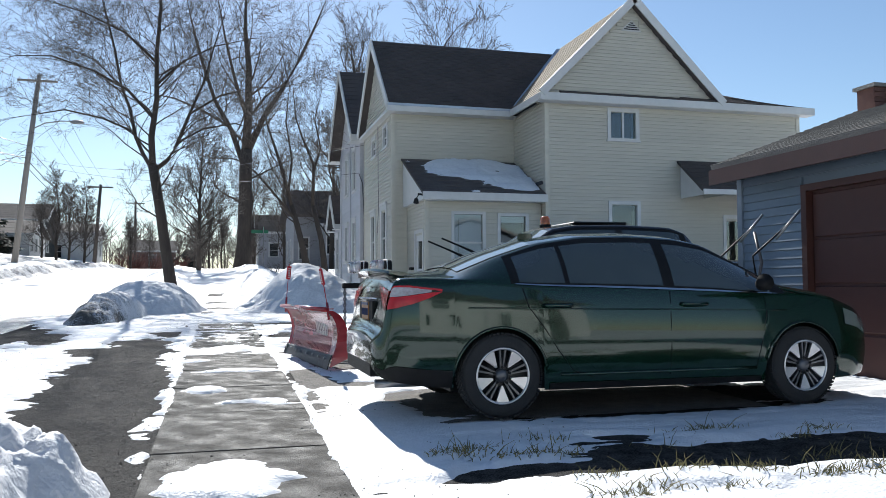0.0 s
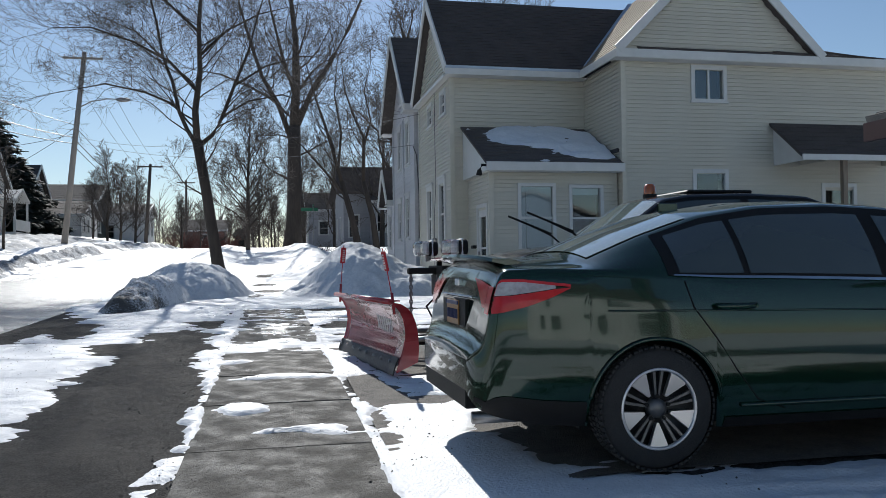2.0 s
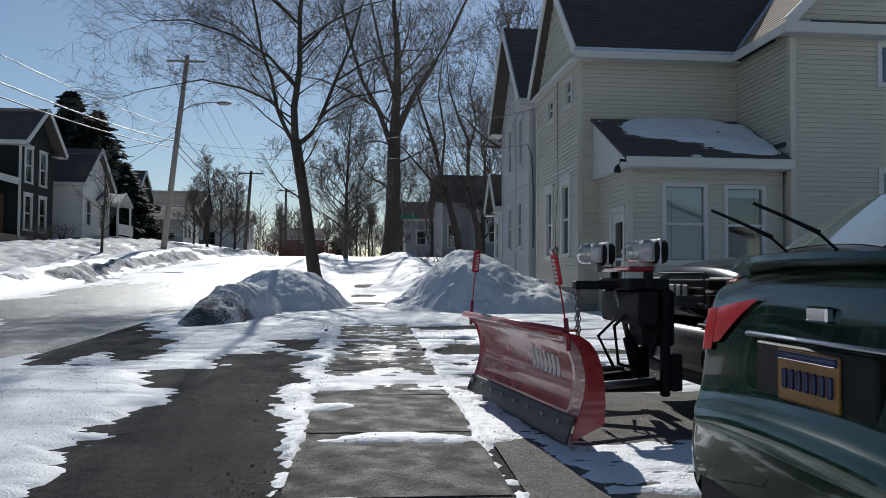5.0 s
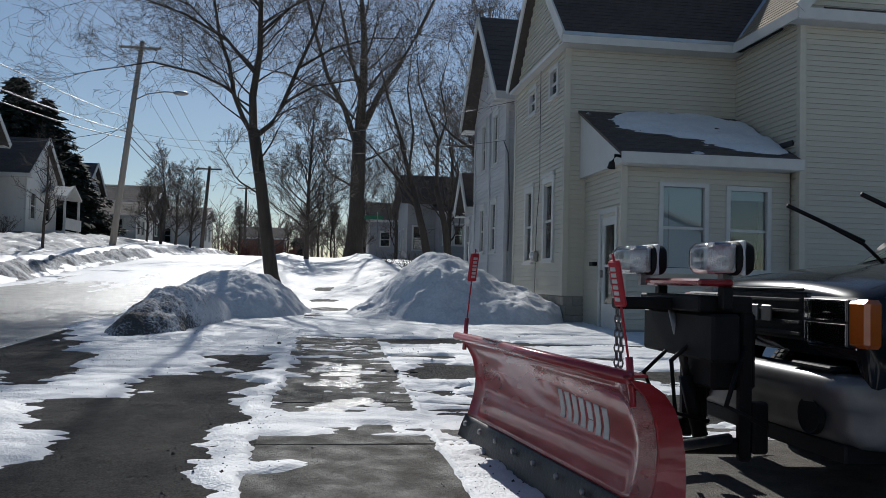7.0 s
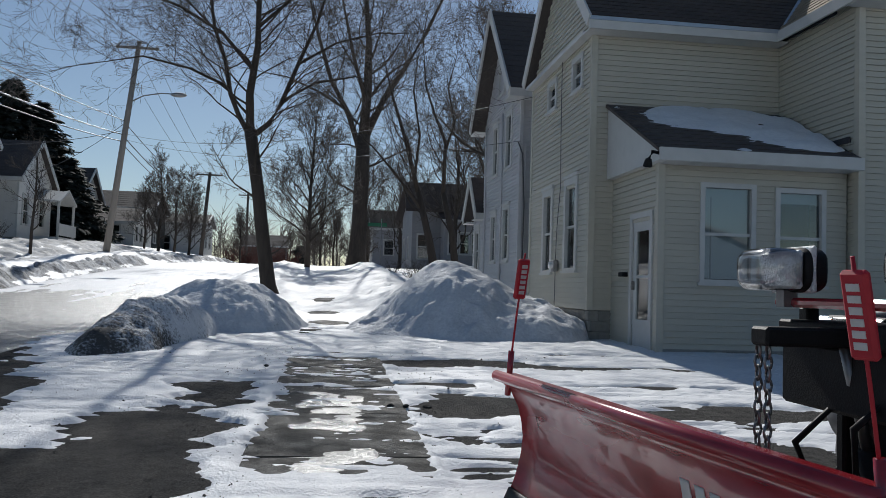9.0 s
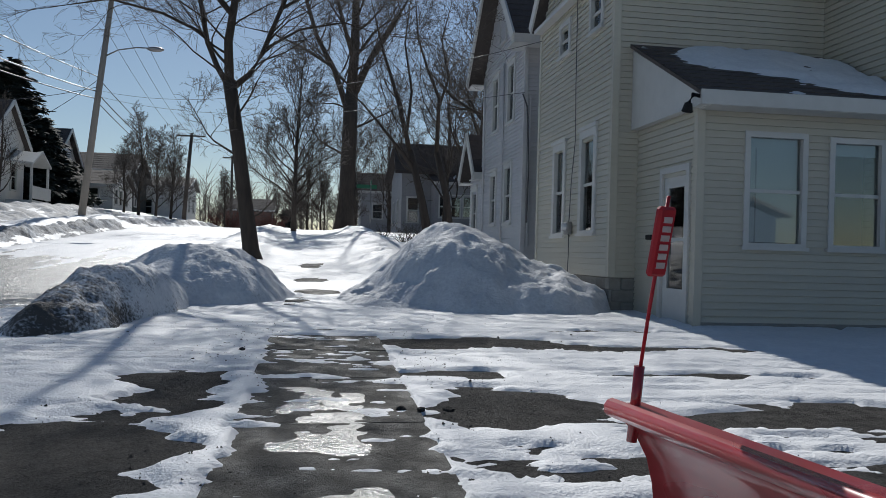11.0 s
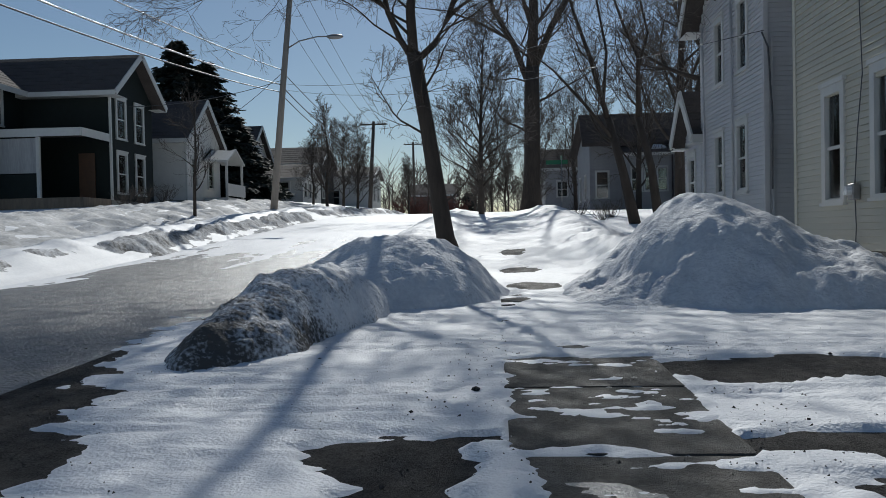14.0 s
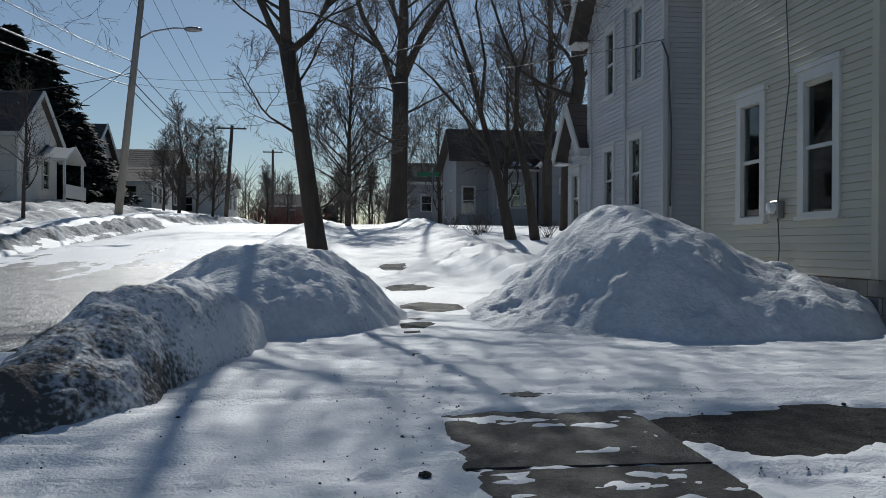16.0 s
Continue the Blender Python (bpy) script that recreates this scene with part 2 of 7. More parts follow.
BRICK = make_mat("chimney_brick", (0.20, 0.10, 0.075), (0.12, 0.06, 0.05), 0.9, scale=12, mix=0.9, random_tint=0.2)
CABLE = make_mat("cable", (0.10, 0.10, 0.11), None, 0.5)
CABLE_BRIGHT = make_mat("bare_cable", (0.55, 0.55, 0.56), None, 0.25, metal=0.9)
SIGN_GREEN = make_mat("sign_green", (0.02, 0.16, 0.08), None, 0.4)
SHADE = make_mat("window_shade", (0.74, 0.75, 0.76), (0.64, 0.65, 0.67), 0.8, scale=4)
# near-black, so the dimness of unlit rooms is in the colour
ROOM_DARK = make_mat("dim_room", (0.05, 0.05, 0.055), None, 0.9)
CURTAIN = make_mat("net_curtain", (0.45, 0.45, 0.45), (0.3, 0.3, 0.3), 0.9, scale=10, stretch=(4, 4, 0.3))
WOOD_PORCH = make_mat("porch_wood", (0.28, 0.22, 0.16), (0.16, 0.12, 0.09), 0.8, scale=8, stretch=(1, 1, 0.2))
DOOR_WARM = make_mat("brown_door", (0.10, 0.05, 0.025), (0.07, 0.035, 0.02), 0.5, scale=6)
GLASS = glass_mat("window_glass", (0.82, 0.86, 0.86), 0.06)


# ---- mesh helpers ----
SEPARATE = {"wall", "foundation", "upper_floor", "door_frame", "door_casing", "porch_fascia", "porch_floor"}


def islands(bm):
    """The unconnected pieces of a bmesh, each as a bmesh of its own."""
    left, out = set(bm.verts), []
    while left:
        seed = left.pop()
        group, todo = {seed}, [seed]
        while todo:
            for e in todo.pop().link_edges:
                for v in e.verts:
                    if v in left:
                        left.discard(v)
                        group.add(v)
                        todo.append(v)
        piece = bmesh.new()
        idx = {v: piece.verts.new(v.co) for v in bm.verts if v in group}
        for f in bm.faces:
            if f.verts[0] in group:
                piece.faces.new([idx[v] for v in f.verts])
        out.append(piece)
    return out


def part(name, bm, material, parent=None, label="", smooth=False):
    if name in SEPARATE:
        pieces = islands(bm)
        if len(pieces) > 1:
            bm.free()
            made = [part(name, p, material, parent, label, smooth) for p in pieces]
            return made[0]
    me = bpy.data.meshes.new(name)
    bm.to_mesh(me)
    bm.free()
    me.materials.append(material)
    if smooth:
        me.polygons.foreach_set("use_smooth", [True] * len(me.polygons))
    ob = new(name, me)
    if parent is not None:
        ob.parent = parent
    return tagged(ob, label)


def raw_part(name, verts, faces, material, parent=None, label="", smooth=False):
    me = bpy.data.meshes.new(name)
    me.from_pydata(verts, [], faces)
    me.materials.append(material)
    if smooth:
        me.polygons.foreach_set("use_smooth", [True] * len(me.polygons))
    me.update()
    ob = new(name, me)
    if parent is not None:
        ob.parent = parent
    return tagged(ob, label)


def thing(name, label, category, group="", m=None, kind=""):
    ob = new(name)
    ob.empty_display_size = 0.2
    if m is not None:
        ob.matrix_world = m
    return tagged(ob, label, category, group, kind)


def box(bm, x0, x1, y0, y1, z0, z1, m=None, bevel=0.0):
    r = bmesh.ops.create_cube(bm, size=1.0)
    vs = r["verts"]
    mm = Matrix.Translation(((x0 + x1) / 2, (y0 + y1) / 2, (z0 + z1) / 2)) @ Matrix.Diagonal((x1 - x0, y1 - y0, z1 - z0, 1))
    bmesh.ops.transform(bm, matrix=mm, verts=vs)
    if bevel:
        es = list({e for v in vs for e in v.link_edges})
        vs = bmesh.ops.bevel(bm, geom=es, offset=bevel, segments=1, affect="EDGES")["verts"]
    if m is not None:
        bmesh.ops.transform(bm, matrix=m, verts=vs)
    return bm


def boxes(*specs, m=None, bevel=0.0):
    bm = bmesh.new()
    for s in specs:
        box(bm, *s, m=m, bevel=bevel)
    return bm


def prism(bm, pts, depth_vec):
    """A closed prism from a flat polygon and a vector."""
    a = [bm.verts.new(p) for p in pts]
    b = [bm.verts.new(Vector(p) + Vector(depth_vec)) for p in pts]
    n = len(pts)
    bm.faces.new(a)
    bm.faces.new(b[::-1])
    for i in range(n):
        bm.faces.new((a[i], b[i], b[(i + 1) % n], a[(i + 1) % n]))
    bmesh.ops.recalc_face_normals(bm, faces=bm.faces)
    return bm


def tube_into(verts, faces, pts, radii, n=6):
    """Appends a tapered tube through pts."""
    base = len(verts)
    k = len(pts)
    up = Vector((0.3, 0.2, 1))
    for i in range(k):
        d = (pts[min(i + 1, k - 1)] - pts[max(i - 1, 0)])
        d = d.normalized() if d.length > 1e-6 else Vector((0, 0, 1))
        s = d.cross(up if abs(d.dot(up.normalized())) < 0.95 else Vector((1, 0, 0))).normalized()
        t = d.cross(s)
        for j in range(n):
            a = 2 * math.pi * j / n
            p = pts[i] + (s * math.cos(a) + t * math.sin(a)) * radii[i]
            verts.append((p.x, p.y, p.z))
    for i in range(k - 1):
        for j in range(n):
            a, b = base + i * n + j, base + i * n + (j + 1) % n
            faces.append((a, b, b + n, a + n))
    faces.append(tuple(base + j for j in range(n))[::-1])
    faces.append(tuple(base + (k - 1) * n + j for j in range(n)))


def tube(name, pts, r, material, parent=None, label="", n=8):
    v, f = [], []
    pts = [Vector(p) for p in pts]
    tube_into(v, f, pts, [r] * len(pts) if not isinstance(r, (list, tuple)) else r, n)
    return raw_part(name, v, f, material, parent, label, smooth=True)


def revolve(bm, profile, m, n=40):
    """Turns (radius, depth) pairs round the local y axis."""
    rings = []
    for r, d in profile:
        rings.append([bm.verts.new(m @ Vector((r * math.cos(2 * math.pi * i / n), d, r * math.sin(2 * math.pi * i / n)))) for i in range(n)])
    for a, b in zip(rings, rings[1:]):
        for i in range(n):
            bm.faces.new((a[i], a[(i + 1) % n], b[(i + 1) % n], b[i]))
    bmesh.ops.recalc_face_normals(bm, faces=bm.faces)
    return bm


# ---- ground shape ----
PROFILE_Y = [-400, -60, 0, 20, 26, 32, 45, 54, 62, 75, 90, 110, 200, 900]
PROFILE_Z = [-6.0, -1.9, -0.475, 0.0, 0.16, 0.42, 1.25, 1.8, 2.1, 2.45, 2.7, 2.8, 2.6, 2.6]


def ground_z(x, y):
    """Height of the street and yards: the street climbs, and the far lawn lies higher."""
    z = np.interp(y, PROFILE_Y, PROFILE_Z)
    z = (np.interp(np.asarray(y) - 2, PROFILE_Y, PROFILE_Z) + np.interp(np.asarray(y) + 2, PROFILE_Y, PROFILE_Z) + z) / 3
    bank = np.clip((-9.6 - np.asarray(x)) / 5.0, 0, 1)
    z = z + 0.95 * bank * bank * (3 - 2 * bank) * np.clip((np.asarray(y) + 5) / 30.0, 0.3, 1)
    z = z + 0.065 * np.clip((np.asarray(x) - 0.7) / 1.0, 0, 1) * np.clip((9.6 - np.asarray(y)) / 1.6, 0, 1) * np.clip((np.asarray(y) + 6) / 6, 0, 1)
    return z


def gz(x, y):
    return float(ground_z(x, y))


def vnoise(x, y, seed=0):
    """Smooth value noise in the plane, 0 to 1."""
    def h(i, j):
        n = (i.astype(np.int64) * 374761393 + j.astype(np.int64) * 668265263 + seed * 1274126177) & 0x7FFFFFFF
        n = ((n ^ (n >> 13)) * 1274126177) & 0x7FFFFFFF
        return ((n ^ (n >> 16)) & 0xFFFF) / 65535.0
    xi, yi = np.floor(x), np.floor(y)
    fx, fy = x - xi, y - yi
    fx, fy = fx * fx * (3 - 2 * fx), fy * fy * (3 - 2 * fy)
    a, b, c, d = h(xi, yi), h(xi + 1, yi), h(xi, yi + 1), h(xi + 1, yi + 1)
    return (a * (1 - fx) + b * fx) * (1 - fy) + (c * (1 - fx) + d * fx) * fy


def fbm(x, y, seed=0, octaves=4):
    s, amp, tot = 0, 1.0, 0
    for k in range(octaves):
        s = s + amp * vnoise(x * 2 ** k, y * 2 ** k, seed + k * 17)
        tot += amp
        amp *= 0.5
    return s / tot


def sheet(name, xs, ys, zfun, material, label="", category="", smooth=True):
    X, Y = np.meshgrid(xs, ys)
    Z = zfun(X, Y)
    nx, ny = len(xs), len(ys)
    v = np.column_stack([X.ravel(), Y.ravel(), Z.ravel()])
    i = np.arange(nx * ny).reshape(ny, nx)
    f = np.column_stack([i[:-1, :-1].ravel(), i[:-1, 1:].ravel(), i[1:, 1:].ravel(), i[1:, :-1].ravel()])
    me = bpy.data.meshes.new(name)
    me.vertices.add(len(v))
    me.vertices.foreach_set("co", v.ravel())
    me.loops.add(f.size)
    me.loops.foreach_set("vertex_index", f.ravel())
    me.polygons.add(len(f))
    me.polygons.foreach_set("loop_start", np.arange(0, f.size, 4))
    me.polygons.foreach_set("loop_total", np.full(len(f), 4))
    me.materials.append(material)
    me.polygons.foreach_set("use_smooth", [smooth] * len(f))
    me.update(calc_edges=True)
    me.validate()
    return tagged(new(name, me), label, category, kind="structure")


# ---- ground, street, snow ----
def drive_area(X, Y):
    return (X > -4.25) & (X < 7.2) & (Y > -1.5) & (Y < 23.2)


def bump_at(X, Y, cx, cy, rx, ry, rot=0.0):
    c, s = math.cos(radians(rot)), math.sin(radians(rot))
    dx, dy = X - cx, Y - cy
    u, v = (dx * c + dy * s) / rx, (-dx * s + dy * c) / ry
    return np.clip(1 - u * u - v * v, 0, 1)


def land(X, Y):
    z = ground_z(X, Y) + 0.03
    rough = fbm(X * 1.3, Y * 1.3, 5)
    fine = fbm(X * 4, Y * 4, 9, 3)
    ahead = np.clip((Y - 24.5) / 3.0, 0, 1)
    # ploughed banks on both sides of the footpath beyond the drive
    left = np.exp(-((X + 2.75) / 0.95) ** 2) * ahead * (0.06 + 0.42 * rough) * np.clip((75 - Y) / 20, 0, 1)
    right = np.exp(-((X - 1.9) / 0.95) ** 2) * ahead * (0.12 + 0.5 * rough) * np.clip((75 - Y) / 20, 0, 1)
    far_bank = np.exp(-((X + 10.8) / 0.8) ** 2) * (0.2 + 0.4 * fbm(X * 0.9, Y * 0.9, 21)) * np.clip((120 - Y) / 20, 0, 1)
    z = z + left + right + far_bank + 0.05 * (rough - 0.5) + 0.05 * (fine - 0.5) * (np.abs(Y) < 80)
    z = z + (0.22 * (fbm(X * 0.5, Y * 0.5, 31) - 0.5) + 0.40 * (fbm(X * 1.6, Y * 1.6, 33, 5) - 0.5)) * np.clip((-10.5 - X) / 2, 0, 1)
    path = np.exp(-((X + 0.03) / 0.5) ** 2) * ahead * np.clip((60 - Y) / 10, 0, 1)
    bared = 0
    for cx, cy, rx, ry in ((-0.22, 29.0, 0.40, 0.7), (-0.10, 26.2, 0.44, 0.55), (-0.3, 33.4, 0.3, 1.1)):
        bared = bared + np.clip(1.3 - ((X - cx + 0.4 * (fine - 0.5)) / rx) ** 2 - ((Y - cy + 0.5 * (fine - 0.5)) / ry) ** 2, 0, 1)
    z = z + path * (0.03 - 0.135 * np.clip(bared, 0, 1)) + 0.04 * path * (fbm(X * 6, Y * 4.5, 37, 3) - 0.5)
    low = drive_area(X, Y) | ((X > -9.55) & (X < -4.0) & (Y > -100) & (Y < 130))
    return np.where(low, ground_z(X, Y) - 0.06, z)


def steps(a, b, h, far, grow=1.35):
    core = list(np.arange(a, b, h))
    up, s = [core[-1] + h], h
    while up[-1] < far:
        s *= grow
        up.append(up[-1] + s)
    down, s = [core[0] - h], h
    while down[-1] > -far:
        s *= grow
        down.append(down[-1] - s)
    return np.array(down[::-1] + core + up)


sheet("ground", steps(-16, 9, 0.19, 900), steps(-12, 72, 0.24, 900), land, SNOW,
      "snow-covered yards and verges with trodden crust", "ground")
sheet("driveway", np.arange(-4.2, 7.25, 0.25), np.arange(-1.5, 23.4, 0.25), lambda X, Y: ground_z(X, Y) - 0.004 + 0.012 * (fbm(X * 1.5, Y * 1.5, 3) - 0.5) * (np.abs(X + 0.055) > 0.8),
      ASPHALT, "cracked dark asphalt driveway under patchy snow", "driveway")
sheet("road", np.concatenate([np.arange(-9.65, -4.1, 0.45), [-4.2]]), np.arange(-100, 131, 1.0), lambda X, Y: ground_z(X, Y) + 0.01 - 0.02 * ((X + 6.9) / 2.7) ** 2,
      ROAD, "wet grey street with melting snow at its edges", "road")
sheet("gravel_strip", np.arange(0.62, 4.6, 0.2), np.arange(7.0, 13.6, 0.2), lambda X, Y: ground_z(X, Y) + 0.012 + 0.012 * (fbm(X * 3, Y * 3, 8) - 0.5),
      GRAVEL, "loose grey-brown gravel beside the footpath", "gravel")

# places where wind and sun have bared the drive: centre, radii, strength
BARE = [(-3.35, 17.3, 0.5, 1.1, 1.15), (-2.95, 16.1, 0.3, 0.7, 1.0), (-1.30, 8.2, 0.74, 3.3, 1.5), (-1.45, 11.9, 0.64, 2.6, 1.4), (-1.3, 14.2, 0.5, 1.2, 1.1), (-1.7, 14.15, 0.85, 0.75, 1.5), (-1.15, 16.6, 0.5, 0.4, 1.2), (-0.9, 6.2, 0.3, 1.2, 1.0),
        (-1.28, 17.45, 0.40, 0.62, 1.7), (-1.45, 15.6, 0.55, 0.68, 1.6), (1.5, 19.78, 0.95, 0.48, 2.3), (2.6, 19.5, 0.8, 0.28, 1.8), (0.98, 17.75, 0.52, 0.32, 1.5),
        (1.30, 16.5, 0.72, 0.60, 1.8), (3.1, 19.45, 1.7, 0.26, 1.3), (3.4, 16.2, 1.5, 0.36, 1.3), (2.6, 14.3, 1.9, 0.55, 1.0), (3.2, 17.9, 1.2, 0.2, 1.1),
        (3.6, 21.0, 1.3, 0.24, 1.1), (0.80, 10.3, 0.26, 0.8, 1.2), (1.85, 8.5, 0.6, 0.5, 1.2), (1.3, 9.6, 0.5, 0.18, 0.9), (-0.68, 7.4, 0.14, 0.5, 0.8), (-0.68, 10.2, 0.16, 0.6, 0.9), (0.66, 8.6, 0.08, 1.4, 0.6), (3.2, 7.9, 2.5, 1.0, 1.3),
        (4.2, 12.0, 2.6, 1.1, 1.3), (1.6, 12.2, 0.7, 1.3, 0.9), (2.4, 6.0, 0.5, 0.25, 0.8), (3.4, 5.45, 2.6, 0.40, 1.15), (2.6, 4.75, 1.3, 0.18, 1.0), (4.7, 4.9, 1.2, 0.2, 1.1),
        (-5.0, 18.3, 1.3, 3.6, 1.3), (-3.9, 16.6, 0.35, 1.5, 0.9), (-3.6, 18.6, 0.3, 0.9, 0.8), (-5.6, 11, 1.0, 4.0, 0.6), (-0.85, 17.9, 0.18, 0.12, 1.3)]
SNOWY = [(-1.45, 16.55, 0.5, 0.10, 1.6), (-1.75, 17.0, 0.2, 0.3, 0.9), (-0.2, 6.0, 0.55, 0.42, 2.0), (0.98, 7.4, 0.42, 2.1, 1.5), (-0.70, 8.6, 0.14, 2.6, 1.1), (-0.3, 9.6, 0.36, 0.22, 1.6),
         (0.0, 11.2, 0.6, 0.17, 1.6), (0.1, 8.75, 0.5, 0.08, 1.5), (-0.5, 12.3, 0.3, 0.25, 1.2), (0.95, 12.6, 0.4, 0.5, 0.7),
         (2.2, 4.8, 2.2, 0.6, 1.0), (-0.72, 16.3, 0.14, 1.8, 1.0), (-3.2, 12.0, 0.9, 2.6, 0.6), (0.05, 4.95, 0.3, 0.25, 1.2)]


def snow_field(X, Y):
    wx = X + 0.40 * (fbm(X * 1.3, Y * 1.8, 41) - 0.5) + 0.22 * (fbm(X * 4, Y * 7, 42, 4) - 0.5)
    wy = Y + 0.60 * (fbm(X * 1.1, Y * 1.5, 43) - 0.5) + 0.30 * (fbm(X * 3, Y * 7, 44, 4) - 0.5)
    streak = fbm(X * 0.9, Y * 4.2, 45)
    thin = fbm(X * 2.6, Y * 8.5, 47, 5)
    grain = fbm(X * 9, Y * 14, 46, 3)
    wisp = fbm(X * 1.1 + 0.3 * Y, Y * 9.0 + 0.8 * X, 50, 4)
    s = 0.46 + 1.15 * (streak - 0.5) + 1.15 * (wisp - 0.5) + 0.6 * (grain - 0.5)
    edge = np.clip((0.62 - np.abs(wx * 0.25 + X * 0.75 + 0.055)) / 0.05, 0, 1)
    near = np.clip((13.6 - wy) / 0.8, 0, 1) * np.clip((wy - 3.2) / 0.6, 0, 1)
    far = np.clip((wy - 13.6) / 0.8, 0, 1) * np.clip((20.25 - Y - 0.15 * (grain - 0.5)) / 0.05, 0, 1)
    s = s - edge * (1.45 * near + (0.88 + 1.9 * (fbm(X * 4.5, Y * 9.5, 49, 5) - 0.5)) * far)
    dirt = np.clip((X - 0.55) / 0.3, 0, 1) * np.clip((4.5 - X) / 1.0, 0, 1) * np.clip((Y - 11.8) / 0.8, 0, 1) * np.clip((16.2 - Y) / 0.8, 0, 1)
    s = s - dirt * np.clip((thin - 0.47) * 7, 0, 1.1)
    for cx, cy, rx, ry, k in BARE:
        r2 = ((wx - cx) / rx) ** 2 + ((wy - cy) / ry) ** 2
        s = s - k * np.clip(1.35 - r2, 0, 1)
    for cx, cy, rx, ry, k in SNOWY:
        r2 = ((wx - cx) / rx) ** 2 + ((wy - cy) / ry) ** 2
        s = s + k * np.clip(1.2 - r2, 0, 1)
    bound = -2.75 - 0.30 * np.clip(Y - 16.8, -1, 4)
    rim = np.clip((bound - X + 1.3 * (fbm(X * 1.4, Y * 1.4, 48) - 0.5)) / 0.7, 0, 1) * np.clip((Y - 14.6) / 1.6, 0, 1)
    s = s - rim * (0.62 + 3.6 * (thin - 0.46)) - 0.5 * rim * np.clip((-3.5 - X) / 0.6, 0, 1)
    return s - 0.9 * np.clip((-4.3 - X) / 0.8, 0, 1) * (0.4 + 1.2 * streak)


def snow_top(X, Y):
    s = snow_field(X, Y)
    thick = np.clip(s * 0.045, -0.03, 0.026)
    lumps = 0.017 * (fbm(X * 5, Y * 9, 51, 5) - 0.5) + 0.04 * (fbm(X * 1.2, Y * 1.2, 52, 2) - 0.5)
    # trodden line that leads on to the footpath
    steps_ = np.exp(-((X - 0.05 - 0.10 * np.sin(Y * 4.2)) / 0.13) ** 2) * np.clip((Y - 20.3) / 0.3, 0, 1)
    lumps = lumps - 0.022 * steps_ * (0.5 + fbm(X * 9, Y * 7, 53, 3))
    tracks = 0
    for y0, tilt in ((14.75, 0.06), (16.55, 0.05), (18.85, 0.03), (20.6, 0.02), (12.9, -0.1), (19.15, 0.03)):
        d = Y - y0 - tilt * X - 0.12 * np.sin(X * 0.7 + y0)
        cut = np.exp(-(d / 0.10) ** 4) * (0.35 + 0.9 * fbm(X * 0.8, Y * 0.8, int(y0 * 7), 2)) * np.clip(3.5 - np.abs(X + 1.5) * 0.6, 0, 1)
        tracks = tracks + 1.6 * cut * (-0.012 + 0.005 * np.sin(X * 78 + 14 * np.abs(d) / 0.1) + 0.010 * np.sin(d * 75))
    tracks = tracks + (0.010 * np.sin(Y * 55) - 0.012) * np.exp(-((X + 3.3 + 0.16 * (Y - 12)) / 0.12) ** 4) * (Y < 19)
    slab = np.where(np.abs(X + 0.055) < 0.61, 0.010, 0.0)
    return ground_z(X, Y) + 0.005 + slab + thick + (lumps * 0.6 + tracks) * np.clip(s * 3, 0, 1)


sheet("snow_cover", np.arange(-5.6, 7.1, 0.034), np.arange(2.4, 23.3, 0.036), snow_top, SNOW,
      "thin wind-streaked snow lying in patches on the drive", "snow")


def snow_pile(name, x0, x1, y0, y1, lumps, seed, material, label, rough=0.10, h=0.06):
    def top(X, Y):
        wx = X + 0.25 * (fbm(X * 1.5, Y * 1.5, seed) - 0.5)
        wy = Y + 0.25 * (fbm(X * 1.5, Y * 1.5, seed + 3) - 0.5)
        total = 0
        for cx, cy, rx, ry, rot, hh, p in lumps:
            total = total + np.exp(9.0 * hh * bump_at(wx, wy, cx, cy, rx, ry, rot) ** p) - 1.0
        z = np.log(1.0 + total) / 9.0 - 0.05
        on = np.clip(z * 4 + 0.3, 0, 1)
        return ground_z(X, Y) + z + on * (rough * 1.8 * (fbm(X * 1.5, Y * 1.5, seed + 5) - 0.5) + rough * 0.75 * (fbm(X * 7, Y * 7, seed + 6) - 0.5) - rough * 0.9 * np.abs(fbm(X * 3.0, Y * 3.0, seed + 8, 5) - 0.5) + rough * 0.45 * (fbm(X * 13, Y * 13, seed + 9, 2) - 0.5) * np.clip(fbm(X * 1.1, Y * 1.1, seed + 10, 2) * 4 - 1.3, 0, 1.5))
    ob = sheet(name, np.arange(x0, x1, h), np.arange(y0, y1, h), top, material)
    ob["kind"] = ""
    del ob["kind"]
    return tagged(ob, label, "snow pile")


snow_pile("snowbank", -4.6, 0.3, 18.9, 31.5, [(-2.15, 25.0, 1.55, 1.85, -18, 0.95, 0.9), (-1.45, 25.3, 1.0, 1.7, 0, 0.48, 0.8), (-2.72, 22.0, 0.60, 2.1, -12, 0.68, 0.65), (-2.98, 20.6, 0.52, 0.85, -12, 0.42, 0.55), (-2.25, 27.6, 1.0, 3.4, 0, 0.44, 0.9)], 61, SNOW_BANK,
          "ploughed snow heap with a dirty crusted end by the kerb", 0.11, 0.036)
snow_pile("snowbank", 0.1, 4.58, 22.6, 30.2, [(2.34, 25.45, 1.75, 2.6, 0, 1.44, 1.1), (3.4, 25.05, 1.6, 2.15, 0, 0.80, 0.75), (1.35, 25.6, 1.25, 2.5, -8, 0.40, 1.0), (2.3, 28.0, 1.4, 2.2, 0, 0.7, 0.9)], 71, SNOW_CRUST,
          "large heap of ploughed snow against the cream house", 0.12, 0.04)
